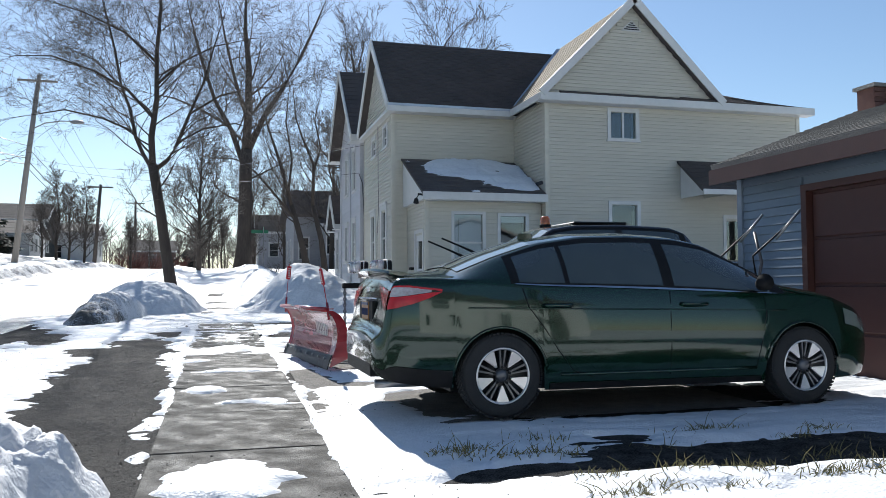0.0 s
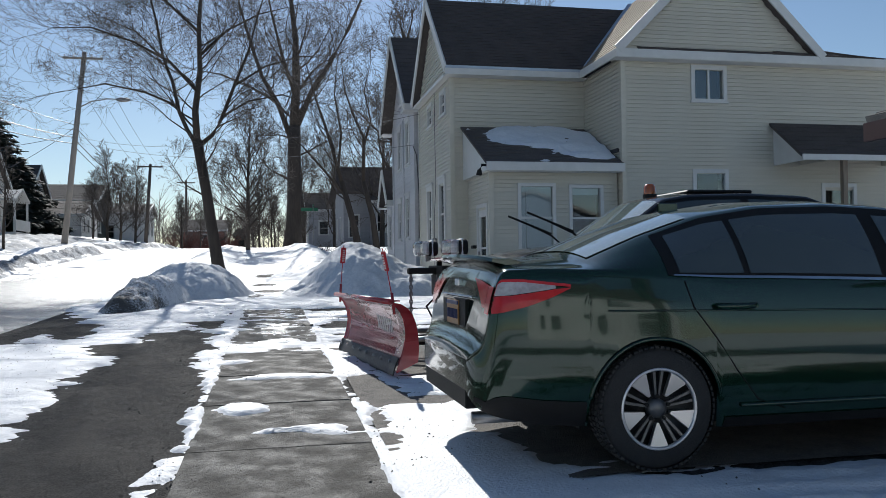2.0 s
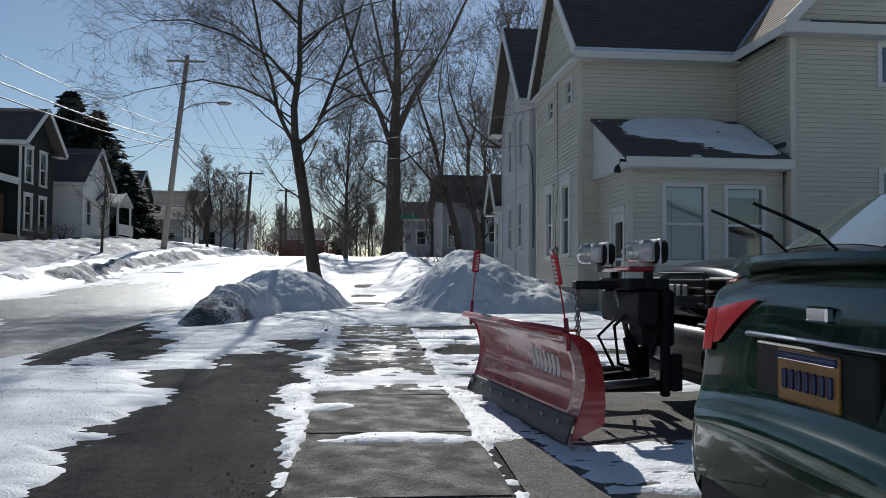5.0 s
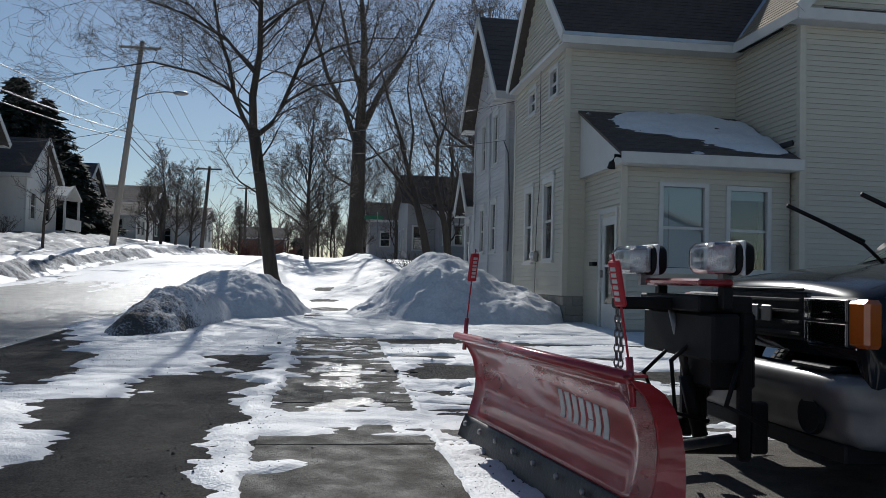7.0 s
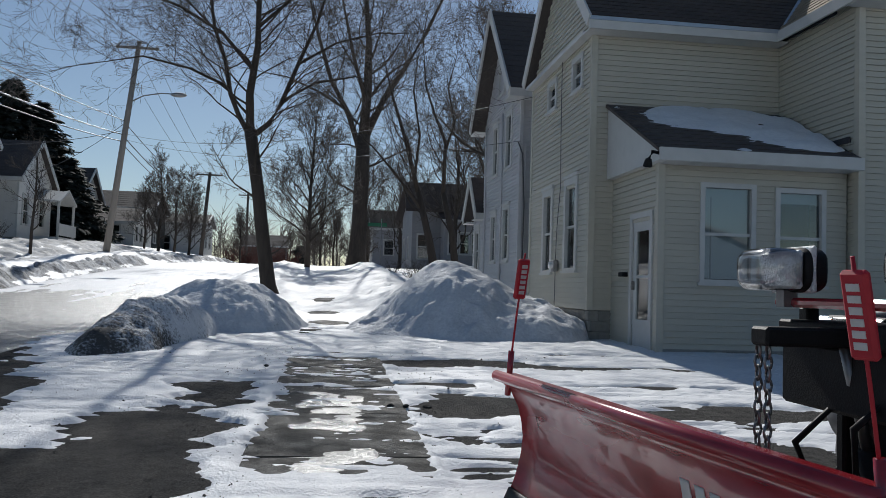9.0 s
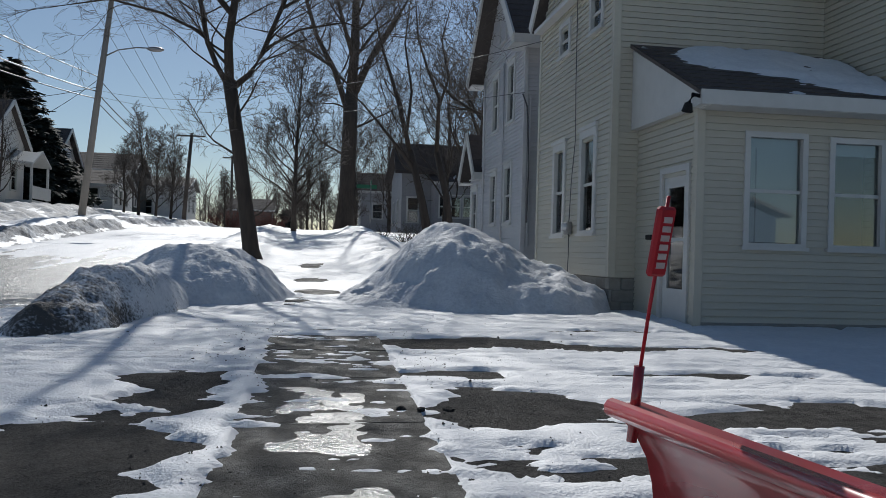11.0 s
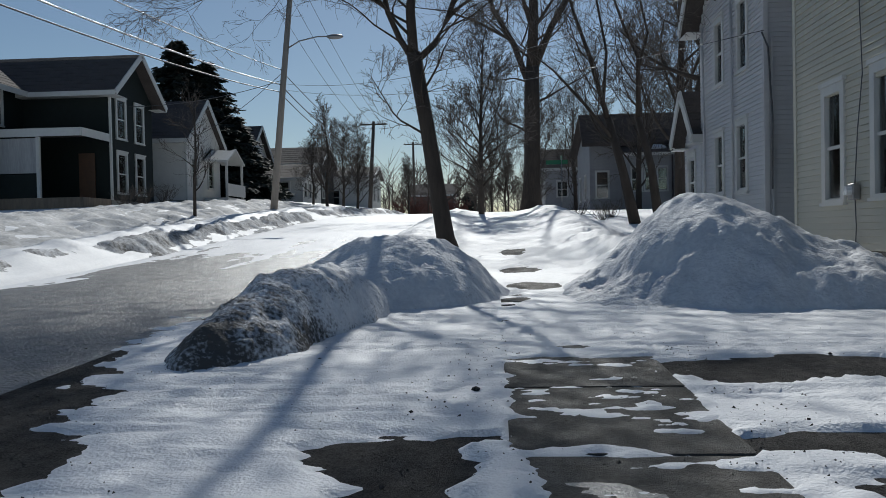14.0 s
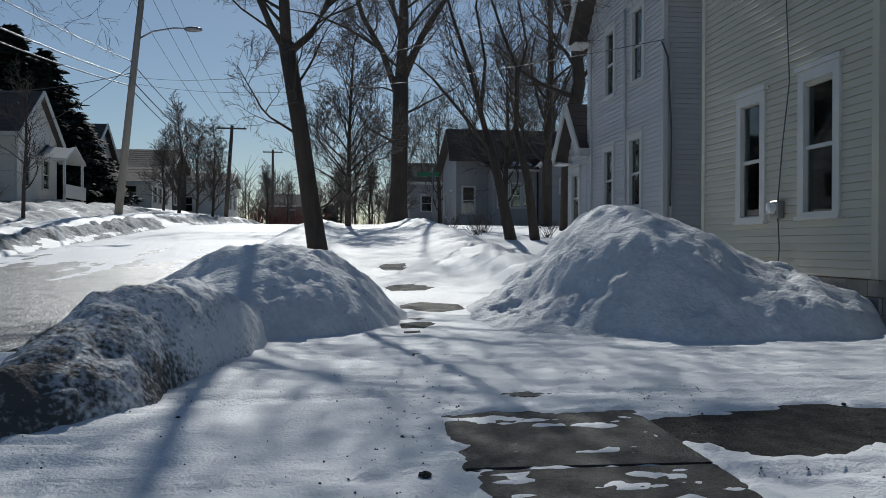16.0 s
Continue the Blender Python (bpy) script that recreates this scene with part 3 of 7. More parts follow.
snow_pile("snowbank", -4.2, -0.4, 2.2, 8.0, [(-2.25, 5.1, 1.35, 1.9, -10, 0.80, 0.7), (-1.35, 5.5, 0.6, 0.95, -10, 0.36, 0.7)], 77, SNOW_CRUST,
          "crusted snow bank beside the start of the footpath", 0.24, 0.035)


def kerb_ridge(X, Y):
    h = np.exp(-((X + 10.35 + 0.5 * (fbm(Y * 0.4, X * 0.0, 95, 2) - 0.5)) / 0.5) ** 2) * (0.22 + 0.48 * fbm(X * 1.1, Y * 0.7, 96)) * np.clip((110 - Y) / 20, 0, 1)
    return ground_z(X, Y) + h - 0.05 + (0.14 * (fbm(X * 2.6, Y * 2.6, 97) - 0.5) + 0.20 * (fbm(X * 6, Y * 6, 98, 4) - 0.5)) * np.clip(h * 5, 0, 1)


ridge = sheet("snowbank", np.arange(-11.9, -9.25, 0.085), np.concatenate([np.arange(14, 60, 0.1), np.arange(60, 112, 0.3)]), kerb_ridge, SNOW_DIRTY)
del ridge["kind"]
tagged(ridge, "dirty ploughed ridge of snow along the far kerb", "snow pile")


def lawn_top(X, Y):
    rim = np.clip(np.minimum(np.minimum(X + 17.4, -10.9 - X) / 0.8, np.minimum(Y - 18.0, 68.0 - Y) / 1.5), 0, 1)
    return land(X, Y) - 0.06 + rim * (0.09 + 0.16 * (fbm(X * 2.4, Y * 1.9, 35, 5) - 0.5))


sheet("lawn_snow", np.arange(-17.4, -10.8, 0.12), np.arange(18.0, 68.0, 0.17), lawn_top, SNOW_LAWN, "crusted greyish snow over the far lawn", "snow")


def road_snow(X, Y):
    s = -0.04 + 1.3 * (fbm(X * 0.5, Y * 0.22, 81) - 0.5) + 1.1 * (fbm(X * 2.6, Y * 0.35, 82) - 0.5) + 0.5 * (fbm(X * 5, Y * 3, 83, 3) - 0.5)
    # cover thickens up the street, partly snow, partly whiteness painted for sun glare
    s = s + 1.1 * np.clip((Y - 30) / 22, 0, 1) - 0.38 * np.exp(-((Y - 26) / 8.0) ** 2) + 0.25 * np.clip((16 - Y) / 8, 0, 1)
    s = s + 0.7 * np.clip((np.abs(X + 6.9) - 2.2) / 0.5, 0, 1) * (1 - np.clip((X + 6.9) * 4, 0, 1) * np.clip((Y - 14) / 2, 0, 1) * np.clip((25 - Y) / 2, 0, 1)) - 0.35 * np.clip((X + 6.9) / 2, 0, 1) * np.exp(-((Y - 20) / 4.5) ** 2)
    return ground_z(X, Y) + 0.012 - 0.02 * ((X + 6.9) / 2.7) ** 2 + np.clip(s * 0.03, -0.03, 0.012)


sheet("road_snow", np.arange(-9.62, -4.0, 0.1), np.concatenate([np.arange(-4, 50, 0.12), np.arange(50, 128, 0.4)]), road_snow, SNOW,
      "packed snow and ice in streaks on the street, spread wider for its sun glare", "snow")
ice = sheet("ice_film", np.arange(-0.62, 0.52, 0.03), np.arange(13.6, 17.2, 0.03),
            lambda X, Y: ground_z(X, Y) + 0.010 + 0.02 * (fbm(X * 2.2, Y * 2.2, 86) - 0.45) - 0.03 * np.clip((np.abs(X + 0.12) - 0.3) / 0.2, 0, 1) + 0.006 * (fbm(X * 9, Y * 9, 87, 3) - 0.5), ICE,
            "wet glittering ice film on the footpath slabs", "ice")


# ---- walls ----
def spans_minus(u0, u1, holes):
    out = [(u0, u1)]
    for a, b in holes:
        nxt = []
        for p, q in out:
            if b <= p or a >= q:
                nxt.append((p, q))
            else:
                if a - p > 0.02:
                    nxt.append((p, a))
                if q - b > 0.02:
                    nxt.append((b, q))
        out = nxt
    return out


def face_matrix(x, y, z, side):
    """Local x runs along the wall to the right as seen from outside, local y goes inwards, z is up."""
    return pose(x, y, z, 0, 0, {"front": 0, "street": -90, "left": -90, "right": 90, "back": 180}[side])


def sided_wall(house, m, length, height, holes, material, course=0.2, thick=0.16, gable=None, clip=None, boards=True, name="wall"):
    """A wall with real openings under lapped boards. holes: u0, u1, v0, v1. gable: peak (u, v) above the height."""
    bm = bmesh.new()
    vs = sorted({0.0, height, *[q for h in holes for q in h[2:4] if 0 <= q <= height]})
    us = sorted({0.0, length, *[q for h in holes for q in h[0:2] if 0 <= q <= length]})
    grid = {}

    def vert(i, j):
        if (i, j) not in grid:
            grid[i, j] = bm.verts.new(m @ Vector((us[i], 0.02, vs[j])))
        return grid[i, j]

    faces = []
    for i in range(len(us) - 1):
        for j in range(len(vs) - 1):
            cu, cv = (us[i] + us[i + 1]) / 2, (vs[j] + vs[j + 1]) / 2
            if not any(h[0] < cu < h[1] and h[2] < cv < h[3] for h in holes):
                faces.append(bm.faces.new((vert(i, j), vert(i + 1, j), vert(i + 1, j + 1), vert(i, j + 1))))
    if gable:
        peak = bm.verts.new(m @ Vector((gable[0], 0.02, gable[1])))
        faces.append(bm.faces.new([vert(i, len(vs) - 1) for i in range(len(us))] + [peak]))
    back = bmesh.ops.extrude_face_region(bm, geom=faces)
    bmesh.ops.translate(bm, verts=[g for g in back["geom"] if isinstance(g, bmesh.types.BMVert)], vec=m.to_3x3() @ Vector((0, thick - 0.02, 0)))
    bmesh.ops.recalc_face_normals(bm, faces=bm.faces)
    wall = part(name, bm, material, house)
    if not boards:
        return wall
    top = gable[1] if gable else height
    cache = {}
    v = 0.0
    while v < top - 0.04:
        mid = v + course / 2
        u0, u1 = 0.0, length
        if gable and mid > height:
            k = min(0.98, (v + course - height) / (gable[1] - height))
            u0, u1 = gable[0] * k, length + (gable[0] - length) * k
        hs = [(h[0], h[1]) for h in holes if h[2] < mid < h[3]]
        if clip:
            hs += clip(mid)
        for p, q in spans_minus(u0, u1, hs):
            key = (round(q - p, 3), v + course > top)
            if key not in cache:
                hh = min(course, top - v)
                L = q - p
                c = hh / 2
                prof = [(0.006, 0), (0.006, 0.009), (-0.022, 0.009), (-0.006, c), (0.006, c), (0.006, c + 0.009), (-0.022, c + 0.009), (-0.002, hh), (0.018, hh), (0.018, 0)]
                k = len(prof)
                ve = [(0, a, b) for a, b in prof] + [(L, a, b) for a, b in prof]
                fa = [(i, i + k, (i + 1) % k + k, (i + 1) % k) for i in range(k)] + [tuple(range(k)), tuple(range(2 * k - 1, k - 1, -1))]
                me = bpy.data.meshes.new("board")
                me.from_pydata(ve, [], fa)
                me.materials.append(material)
                cache[key] = me
            ob = new("board", cache[key])
            ob.parent = wall
            ob.matrix_world = m @ Matrix.Translation((p, 0, v))
        v += course
    return wall


def window(house, m, u0, u1, v0, v1, shade=0.0, casing=0.09, sash=True, lintel=False, dark=True, name="window"):
    """A sash window: casing proud of the boards, two panes with rails, sill, and a blind or a panel painted dark as a
    dim room behind.
    """
    c = casing
    bm = bmesh.new()
    ring = []
    for d, (a0, a1, b0, b1) in ((-0.045, (u0 - c, u1 + c, v0 - 0.02, v1 + c)), (-0.045, (u0 + 0.01, u1 - 0.01, v0 + 0.03, v1 - 0.01)), (0.10, (u0 + 0.01, u1 - 0.01, v0 + 0.03, v1 - 0.01)), (0.10, (u0 - c, u1 + c, v0 - 0.02, v1 + c))):
        ring.append([bm.verts.new(m @ Vector(q)) for q in ((a0, d, b0), (a1, d, b0), (a1, d, b1), (a0, d, b1))])
    for i in range(4):
        for j in range(4):
            bm.faces.new((ring[i][j], ring[i][(j + 1) % 4], ring[(i + 1) % 4][(j + 1) % 4], ring[(i + 1) % 4][j]))
    bmesh.ops.recalc_face_normals(bm, faces=bm.faces)
    mid = (v0 + v1) / 2
    um = (u0 + u1) / 2
    w = part(name, bm, TRIM, house)
    if lintel:
        part("lintel", boxes((u0 - c - 0.04, u1 + c + 0.04, -0.07, 0.0, v1 + c + 0.002, v1 + c + 0.07), m=m), TRIM, w)
    if sash == "side":
        part("rail", boxes((um - 0.025, um + 0.025, -0.01, 0.05, v0 + 0.031, v1 - 0.011), m=m), TRIM, w)
    elif sash:
        part("rail", boxes((u0 + 0.011, u1 - 0.011, 0.0, 0.05, mid - 0.025, mid + 0.025), m=m), TRIM, w)
    part("sill", boxes((u0 - c - 0.03, u1 + c + 0.03, -0.075, 0.02, v0 - 0.07, v0 - 0.021), m=m), TRIM, w)
    if sash == "side":
        panes = [(u0 + 0.01, um - 0.026, v0 + 0.03, v1 - 0.01), (um + 0.026, u1 - 0.01, v0 + 0.03, v1 - 0.01)]
    elif sash:
        panes = [(u0 + 0.01, u1 - 0.01, v0 + 0.03, mid - 0.026), (u0 + 0.01, u1 - 0.01, mid + 0.026, v1 - 0.01)]
    else:
        panes = [(u0 + 0.01, u1 - 0.01, v0 + 0.03, v1 - 0.01)]
    for i, (a, b, p, q) in enumerate(panes):
        g = part("pane", boxes((a, b, 0.022 + 0.008 * i, 0.028 + 0.008 * i, p, q), m=m), GLASS, w)
        g.visible_shadow = False
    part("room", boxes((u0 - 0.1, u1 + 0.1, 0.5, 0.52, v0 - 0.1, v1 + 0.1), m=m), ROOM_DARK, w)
    if shade:
        part("blind", boxes((u0 + 0.02, u1 - 0.02, 0.075, 0.08, v1 - (v1 - v0) * shade, v1), m=m), SHADE, w)
    return w


def roof_slab(house, a, b, c, d, material, thick=0.12, name="roof", courses=0):
    """A roof plane from eave a-b to ridge d-c (a below d), with shingle courses as low steps."""
    a, b, c, d = (Vector(p) for p in (a, b, c, d))
    n = (b - a).cross(d - a).normalized()
    if n.z < 0:
        n = -n
    bm = bmesh.new()
    prism(bm, [a, b, c, d], -n * thick)
    roof = part(name, bm, material, house)
    if courses:
        v, f = [], []
        for i in range(courses):
            k0, k1 = i / courses, (i + 1) / courses
            p0, p1 = a.lerp(d, k0), b.lerp(c, k0)
            q0, q1 = a.lerp(d, k1), b.lerp(c, k1)
            base = len(v)
            for p in (p0 + n * 0.002, p1 + n * 0.002, p1 + n * 0.016, p0 + n * 0.016, q0 + n * 0.004, q1 + n * 0.004):
                v.append(tuple(p))
            f += [(base, base + 1, base + 2, base + 3), (base + 3, base + 2, base + 5, base + 4)]
        o = raw_part("shingle_layer", v, f, material, roof)
        tagged(o, kind="stuff")
    return roof


def beam(house, p, q, w, h, material=TRIM, name="fascia"):
    """A straight board from p to q, w wide and h high."""
    p, q = Vector(p), Vector(q)
    d = q - p
    L = d.length
    d.normalize()
    s = d.cross(Vector((0, 0, 1)))
    s = s.normalized() if s.length > 1e-4 else Vector((1, 0, 0))
    t = s.cross(d)
    m = Matrix((( *[s.x, d.x, t.x], p.x), (*[s.y, d.y, t.y], p.y), (*[s.z, d.z, t.z], p.z), (0, 0, 0, 1)))
    return part(name, boxes((-w / 2, w / 2, 0, L, -h / 2, h / 2), m=m), material, house)


# ---- cream house ----
def cream_house():
    h = thing("house", "two-storey cream clapboard house with dark shingle roof", "house")
    zb = 0.66            # top of the block foundation
    eave = 6.0
    # wing towards the street: x 4.6.., y 23.87 to 28.2
    WX, WY0, WY1 = 4.6, 23.84, 28.33
    m = face_matrix(WX, WY1, zb, "street")
    Y = lambda y: WY1 - y
    holes = [(Y(25.32), Y(24.66), 1.43 - zb, 3.14 - zb), (Y(27.04), Y(26.44), 1.41 - zb, 3.09 - zb),
             (Y(25.0), Y(24.45), 5.0 - zb, 5.58 - zb), (Y(26.85), Y(26.3), 4.98 - zb, 5.55 - zb)]
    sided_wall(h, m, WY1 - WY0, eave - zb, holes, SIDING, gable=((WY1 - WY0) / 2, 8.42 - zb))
    for i, q in enumerate(holes):
        window(h, m, *q, casing=0.13 if i < 2 else 0.09, lintel=i < 2)
    # wing front
    m = face_matrix(WX, WY0, zb, "front")
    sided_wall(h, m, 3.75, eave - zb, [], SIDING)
    # inner return and main front
    MX0, MX1, MY = 8.35, 16.4, 21.4
    m = face_matrix(MX0, WY0, zb, "street")
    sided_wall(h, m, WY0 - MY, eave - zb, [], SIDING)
    m = face_matrix(MX0, MY, zb, "front")
    holes = [(10.28 - MX0, 11.08 - MX0, 4.9 - zb, 5.68 - zb), (10.28 - MX0, 11.08 - MX0, 1.75 - zb, 3.08 - zb), (13.9 - MX0, 14.75 - MX0, 0.75 - zb, 2.75 - zb)]
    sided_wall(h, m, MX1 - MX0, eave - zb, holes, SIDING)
    window(h, m, *holes[0], sash="side")
    window(h, m, *holes[1])
    window(h, m, *holes[2], sash=False, name="door")
    # front gable set back a touch over a sloping skirt
    gm = face_matrix(8.25, MY - 0.14, eave + 0.05, "front")
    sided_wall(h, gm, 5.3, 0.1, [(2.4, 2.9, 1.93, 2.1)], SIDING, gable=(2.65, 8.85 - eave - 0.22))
    vent = part("gable_vent", prism(bmesh.new(), [gm @ Vector(p) for p in ((2.33, -0.04, 1.88), (2.97, -0.04, 1.88), (2.65, -0.04, 2.2))], (0, 0.05, 0)), TRIM, h)
    for i in range(4):
        k = i * 0.06
        part("slat", boxes((2.42 + k, 2.88 - k, -0.06, -0.042, 1.92 + i * 0.06, 1.945 + i * 0.06), m=gm), PLASTIC, vent)
    # roofs
    rx, rz = 10.9, 8.85
    roof_slab(h, (8.1, MY - 0.35, eave + 0.02), (8.1, 28.5, eave + 0.02), (rx, 28.5, rz), (rx, MY - 0.35, rz), SHINGLE_TAN, courses=22)
    roof_slab(h, (13.7, MY - 0.35, eave + 0.02), (13.7, 28.5, eave + 0.02), (rx, 28.5, rz), (rx, MY - 0.35, rz), SHINGLE, courses=22)
    roof_slab(h, (WX - 0.2, WY0 - 0.4, eave), (9.2, WY0 - 0.4, eave), (10.9, 26.07, 8.6), (WX - 0.2, 26.07, 8.6), SHINGLE, courses=24)
    roof_slab(h, (WX - 0.2, 28.6, eave), (9.2, 28.6, eave), (10.9, 26.07, 8.6), (WX - 0.2, 26.07, 8.6), SHINGLE, courses=24)
    roof_slab(h, (12.4, MY - 0.3, eave + 0.1), (16.75, MY - 0.3, eave + 0.02), (16.75, 24.5, eave + 1.0), (12.4, 24.5, eave + 1.7), SHINGLE, courses=14)
    roof_slab(h, (8.7, MY - 0.32, eave + 0.06), (13.1, MY - 0.32, eave + 0.06), (13.1, MY - 0.13, eave + 0.15), (8.7, MY - 0.13, eave + 0.15), SHINGLE, thick=0.04)
    part("valley_flashing", prism(bmesh.new(), [(8.2, 23.46, 6.16), (8.5, 23.46, 6.16), (10.9, 25.9, 8.76), (10.7, 26.0, 8.76)], (0, 0, 0.02)), METAL_FLASH, h)
    # eaves, fascias and rakes
    beam(h, (WX - 0.22, WY0 - 0.4, eave - 0.08), (8.1, WY0 - 0.4, eave - 0.08), 0.04, 0.2)
    part("soffit", boxes((WX - 0.2, 8.3, WY0 - 0.4, WY0 - 0.02, eave - 0.18, eave - 0.15)), TRIM, h)
    part("drip_edge", boxes((WX - 0.22, 8.1, WY0 - 0.44, WY0 - 0.405, eave - 0.02, eave + 0.05)), METAL_FLASH, h)
    beam(h, (8.08, WY0 - 0.4, eave - 0.08), (8.08, MY - 0.36, eave - 0.08), 0.04, 0.2)
    beam(h, (8.08, MY - 0.36, eave - 0.08), (16.75, MY - 0.36, eave - 0.08), 0.04, 0.2)
    part("soffit", boxes((8.1, 16.75, MY - 0.36, MY - 0.02, eave - 0.19, eave - 0.16)), TRIM, h)
    beam(h, (8.1, MY - 0.37, eave + 0.0), (rx, MY - 0.37, rz - 0.06), 0.04, 0.22, name="rake_board")
    beam(h, (13.7, MY - 0.37, eave + 0.0), (rx, MY - 0.37, rz - 0.06), 0.04, 0.22, name="rake_board")
    beam(h, (WX - 0.22, WY0 - 0.4, eave - 0.03), (WX - 0.22, 26.07, 8.54), 0.04, 0.24, name="rake_board")
    beam(h, (WX - 0.22, 28.6, eave - 0.03), (WX - 0.22, 26.07, 8.54), 0.04, 0.24, name="rake_board")
    part("frieze", boxes((WX - 0.20, WX - 0.02, WY0 - 0.02, WY1, eave - 0.18, eave - 0.1)), TRIM, h)
    for x, y in ((WX, WY0), (MX0, MY), (MX1, MY), (WX, WY1)):
        part("corner_board", boxes((x - 0.03, x + 0.09, y - 0.03, y + 0.09, zb, eave - 0.16)), SIDING, h)
    # closing walls
    part("wall", boxes((WX + 0.2, 16.4, 28.1, 28.25, zb - 1, eave), (16.25, 16.4, MY + 0.2, 28.1, zb - 1, eave)), SIDING, h)
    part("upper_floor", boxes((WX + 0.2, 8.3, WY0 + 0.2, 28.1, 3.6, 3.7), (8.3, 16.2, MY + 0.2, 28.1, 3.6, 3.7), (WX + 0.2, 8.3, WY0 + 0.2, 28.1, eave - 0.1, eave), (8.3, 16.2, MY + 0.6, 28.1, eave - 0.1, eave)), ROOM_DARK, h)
    # side door hood and porch posts further along the front
    for x in (13.2, 15.6):
        part("hood_side", prism(bmesh.new(), [(x, MY - 0.02, 4.32), (x, MY - 1.05, 3.5), (x, MY - 1.05, 3.3), (x, MY - 0.02, 3.3)], (0.05, 0, 0)), SIDING, h)
    roof_slab(h, (12.35, MY - 1.3, 3.4), (15.8, MY - 1.3, 3.4), (15.8, MY - 0.02, 4.36), (12.35, MY - 0.02, 4.36), SHINGLE, thick=0.06, courses=7)
    beam(h, (12.35, MY - 1.31, 3.34), (15.8, MY - 1.31, 3.34), 0.04, 0.14)
    part("hood_side", prism(bmesh.new(), [(12.45, MY - 0.02, 4.27), (12.45, MY - 1.25, 3.36), (12.45, MY - 1.25, 3.28), (12.45, MY - 0.02, 3.28)], (0.05, 0, 0)), TRIM, h)
    for x in (13.6, 14.95):
        part("post", boxes((x - 0.06, x + 0.06, MY - 1.2, MY - 1.08, -0.2, 3.3)), WOOD_PORCH, h)
    part("porch_floor", boxes((13.3, 15.6, MY - 1.3, MY - 0.02, -0.3, 0.55)), WOOD_PORCH, h)
    # block foundation
    f = part("foundation", boxes((WX + 0.06, 8.3, WY0 + 0.05, WY0 + 0.2, -0.4, zb), (WX + 0.05, WX + 0.2, WY0 + 0.07, 28.2, -0.4, zb - 0.004), (8.4, 16.3, MY + 0.05, MY + 0.2, -0.5, zb)), BLOCK, h)
    bmx = boxes((0, 0.39, 0, 0.05, 0, 0.19), bevel=0.008)
    me = bpy.data.meshes.new("block")
    bmx.to_mesh(me)
    bmx.free()
    me.materials.append(BLOCK)
    bmx = boxes((0, 0.19, 0, 0.05, 0, 0.19), bevel=0.008)
    half = bpy.data.meshes.new("block")
    bmx.to_mesh(half)
    bmx.free()
    half.materials.append(BLOCK)
    for r in range(4):
        for i in range(11):
            ob = new("block", me)
            ob.parent = f
            y = WY0 + 0.39 + i * 0.4 + (0.2 if r % 2 else 0) + 0.02
            ob.matrix_world = pose(WX + 0.01, y, -0.14 + r * 0.2, 0, 0, -90)
        if r % 2:
            ob = new("block", half)
            ob.parent = f
            ob.matrix_world = pose(WX + 0.01, WY0 + 0.21, -0.14 + r * 0.2, 0, 0, -90)
        for i in range(2):
            ob = new("block", me)
            ob.parent = f
            ob.matrix_world = pose(WX + 0.06 + i * 0.4 + (0.16 if r % 2 else 0), WY0 + 0.005, -0.14 + r * 0.2)
    # enclosed porch in the corner of wing and main block
    PX, PY = 5.05, 21.66
    ph = 2.98
    m = face_matrix(PX, PY, 0.0, "front")
    pw = [(5.8 - PX, 6.62 - PX, 1.22, 2.75), (7.1 - PX, 7.85 - PX, 1.22, 2.72)]
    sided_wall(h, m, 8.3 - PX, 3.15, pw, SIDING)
    window(h, m, *pw[0], shade=0.97, casing=0.07)
    window(h, m, *pw[1], casing=0.07, shade=0.12)
    m = face_matrix(PX, WY0, 0.0, "street")
    du0, du1 = WY0 - 22.75, WY0 - 21.93
    sided_wall(h, m, WY0 - PY, 3.15, [(du0, du1, 0.06, 2.28)], SIDING)
    door = part("door", boxes((du0, du0 + 0.14, 0.0, 0.05, 0.08, 2.26), (du1 - 0.14, du1, 0.0, 0.05, 0.08, 2.26), (du0 + 0.14, du1 - 0.14, 0, 0.05, 0.08, 0.55), (du0 + 0.14, du1 - 0.14, 0, 0.05, 2.05, 2.26), (du0 + 0.14, du1 - 0.14, 0, 0.05, 1.25, 1.3), m=m), TRIM, h, "white storm door with two glass lights")
    for a, b in ((0.55, 1.25), (1.3, 2.05)):
        part("pane", boxes((du0 + 0.14, du1 - 0.14, 0.02, 0.026, a, b), m=m), GLASS, door).visible_shadow = False
    part("handle", boxes((du0 + 0.04, du0 + 0.08, -0.05, 0.0, 1.05, 1.2), m=m, bevel=0.006), STEEL, door)
    part("door_casing", boxes((du0 - 0.09, du0, -0.045, 0.08, 0.0, 2.36), (du1, du1 + 0.09, -0.045, 0.08, 0.0, 2.36), (du0, du1, -0.045, 0.08, 2.27, 2.36), m=m), TRIM, h)
    part("threshold", boxes((du0, du1, -0.06, 0.1, -0.05, 0.05), m=m), PLASTIC, h)
    part("room", boxes((du0 - 0.2, du1 + 0.2, 0.9, 0.92, 0, 2.6), m=m), CURTAIN, door)
    part("mailbox", boxes((du0 - 0.42, du0 - 0.2, -0.12, -0.015, 1.28, 1.36), m=m, bevel=0.01), PLASTIC, h)
    part("corner_board", boxes((PX - 0.035, PX + 0.08, PY - 0.035, PY + 0.08, -0.1, 3.15)), SIDING, h)
    # strip of block grey along the foot of the porch front
    part("base_stain", boxes((PX + 0.08, 8.3, PY - 0.022, PY + 0.0, -0.2, 0.12)), BLOCK, h)
    rl = (4.86, PY - 0.42, 3.26)
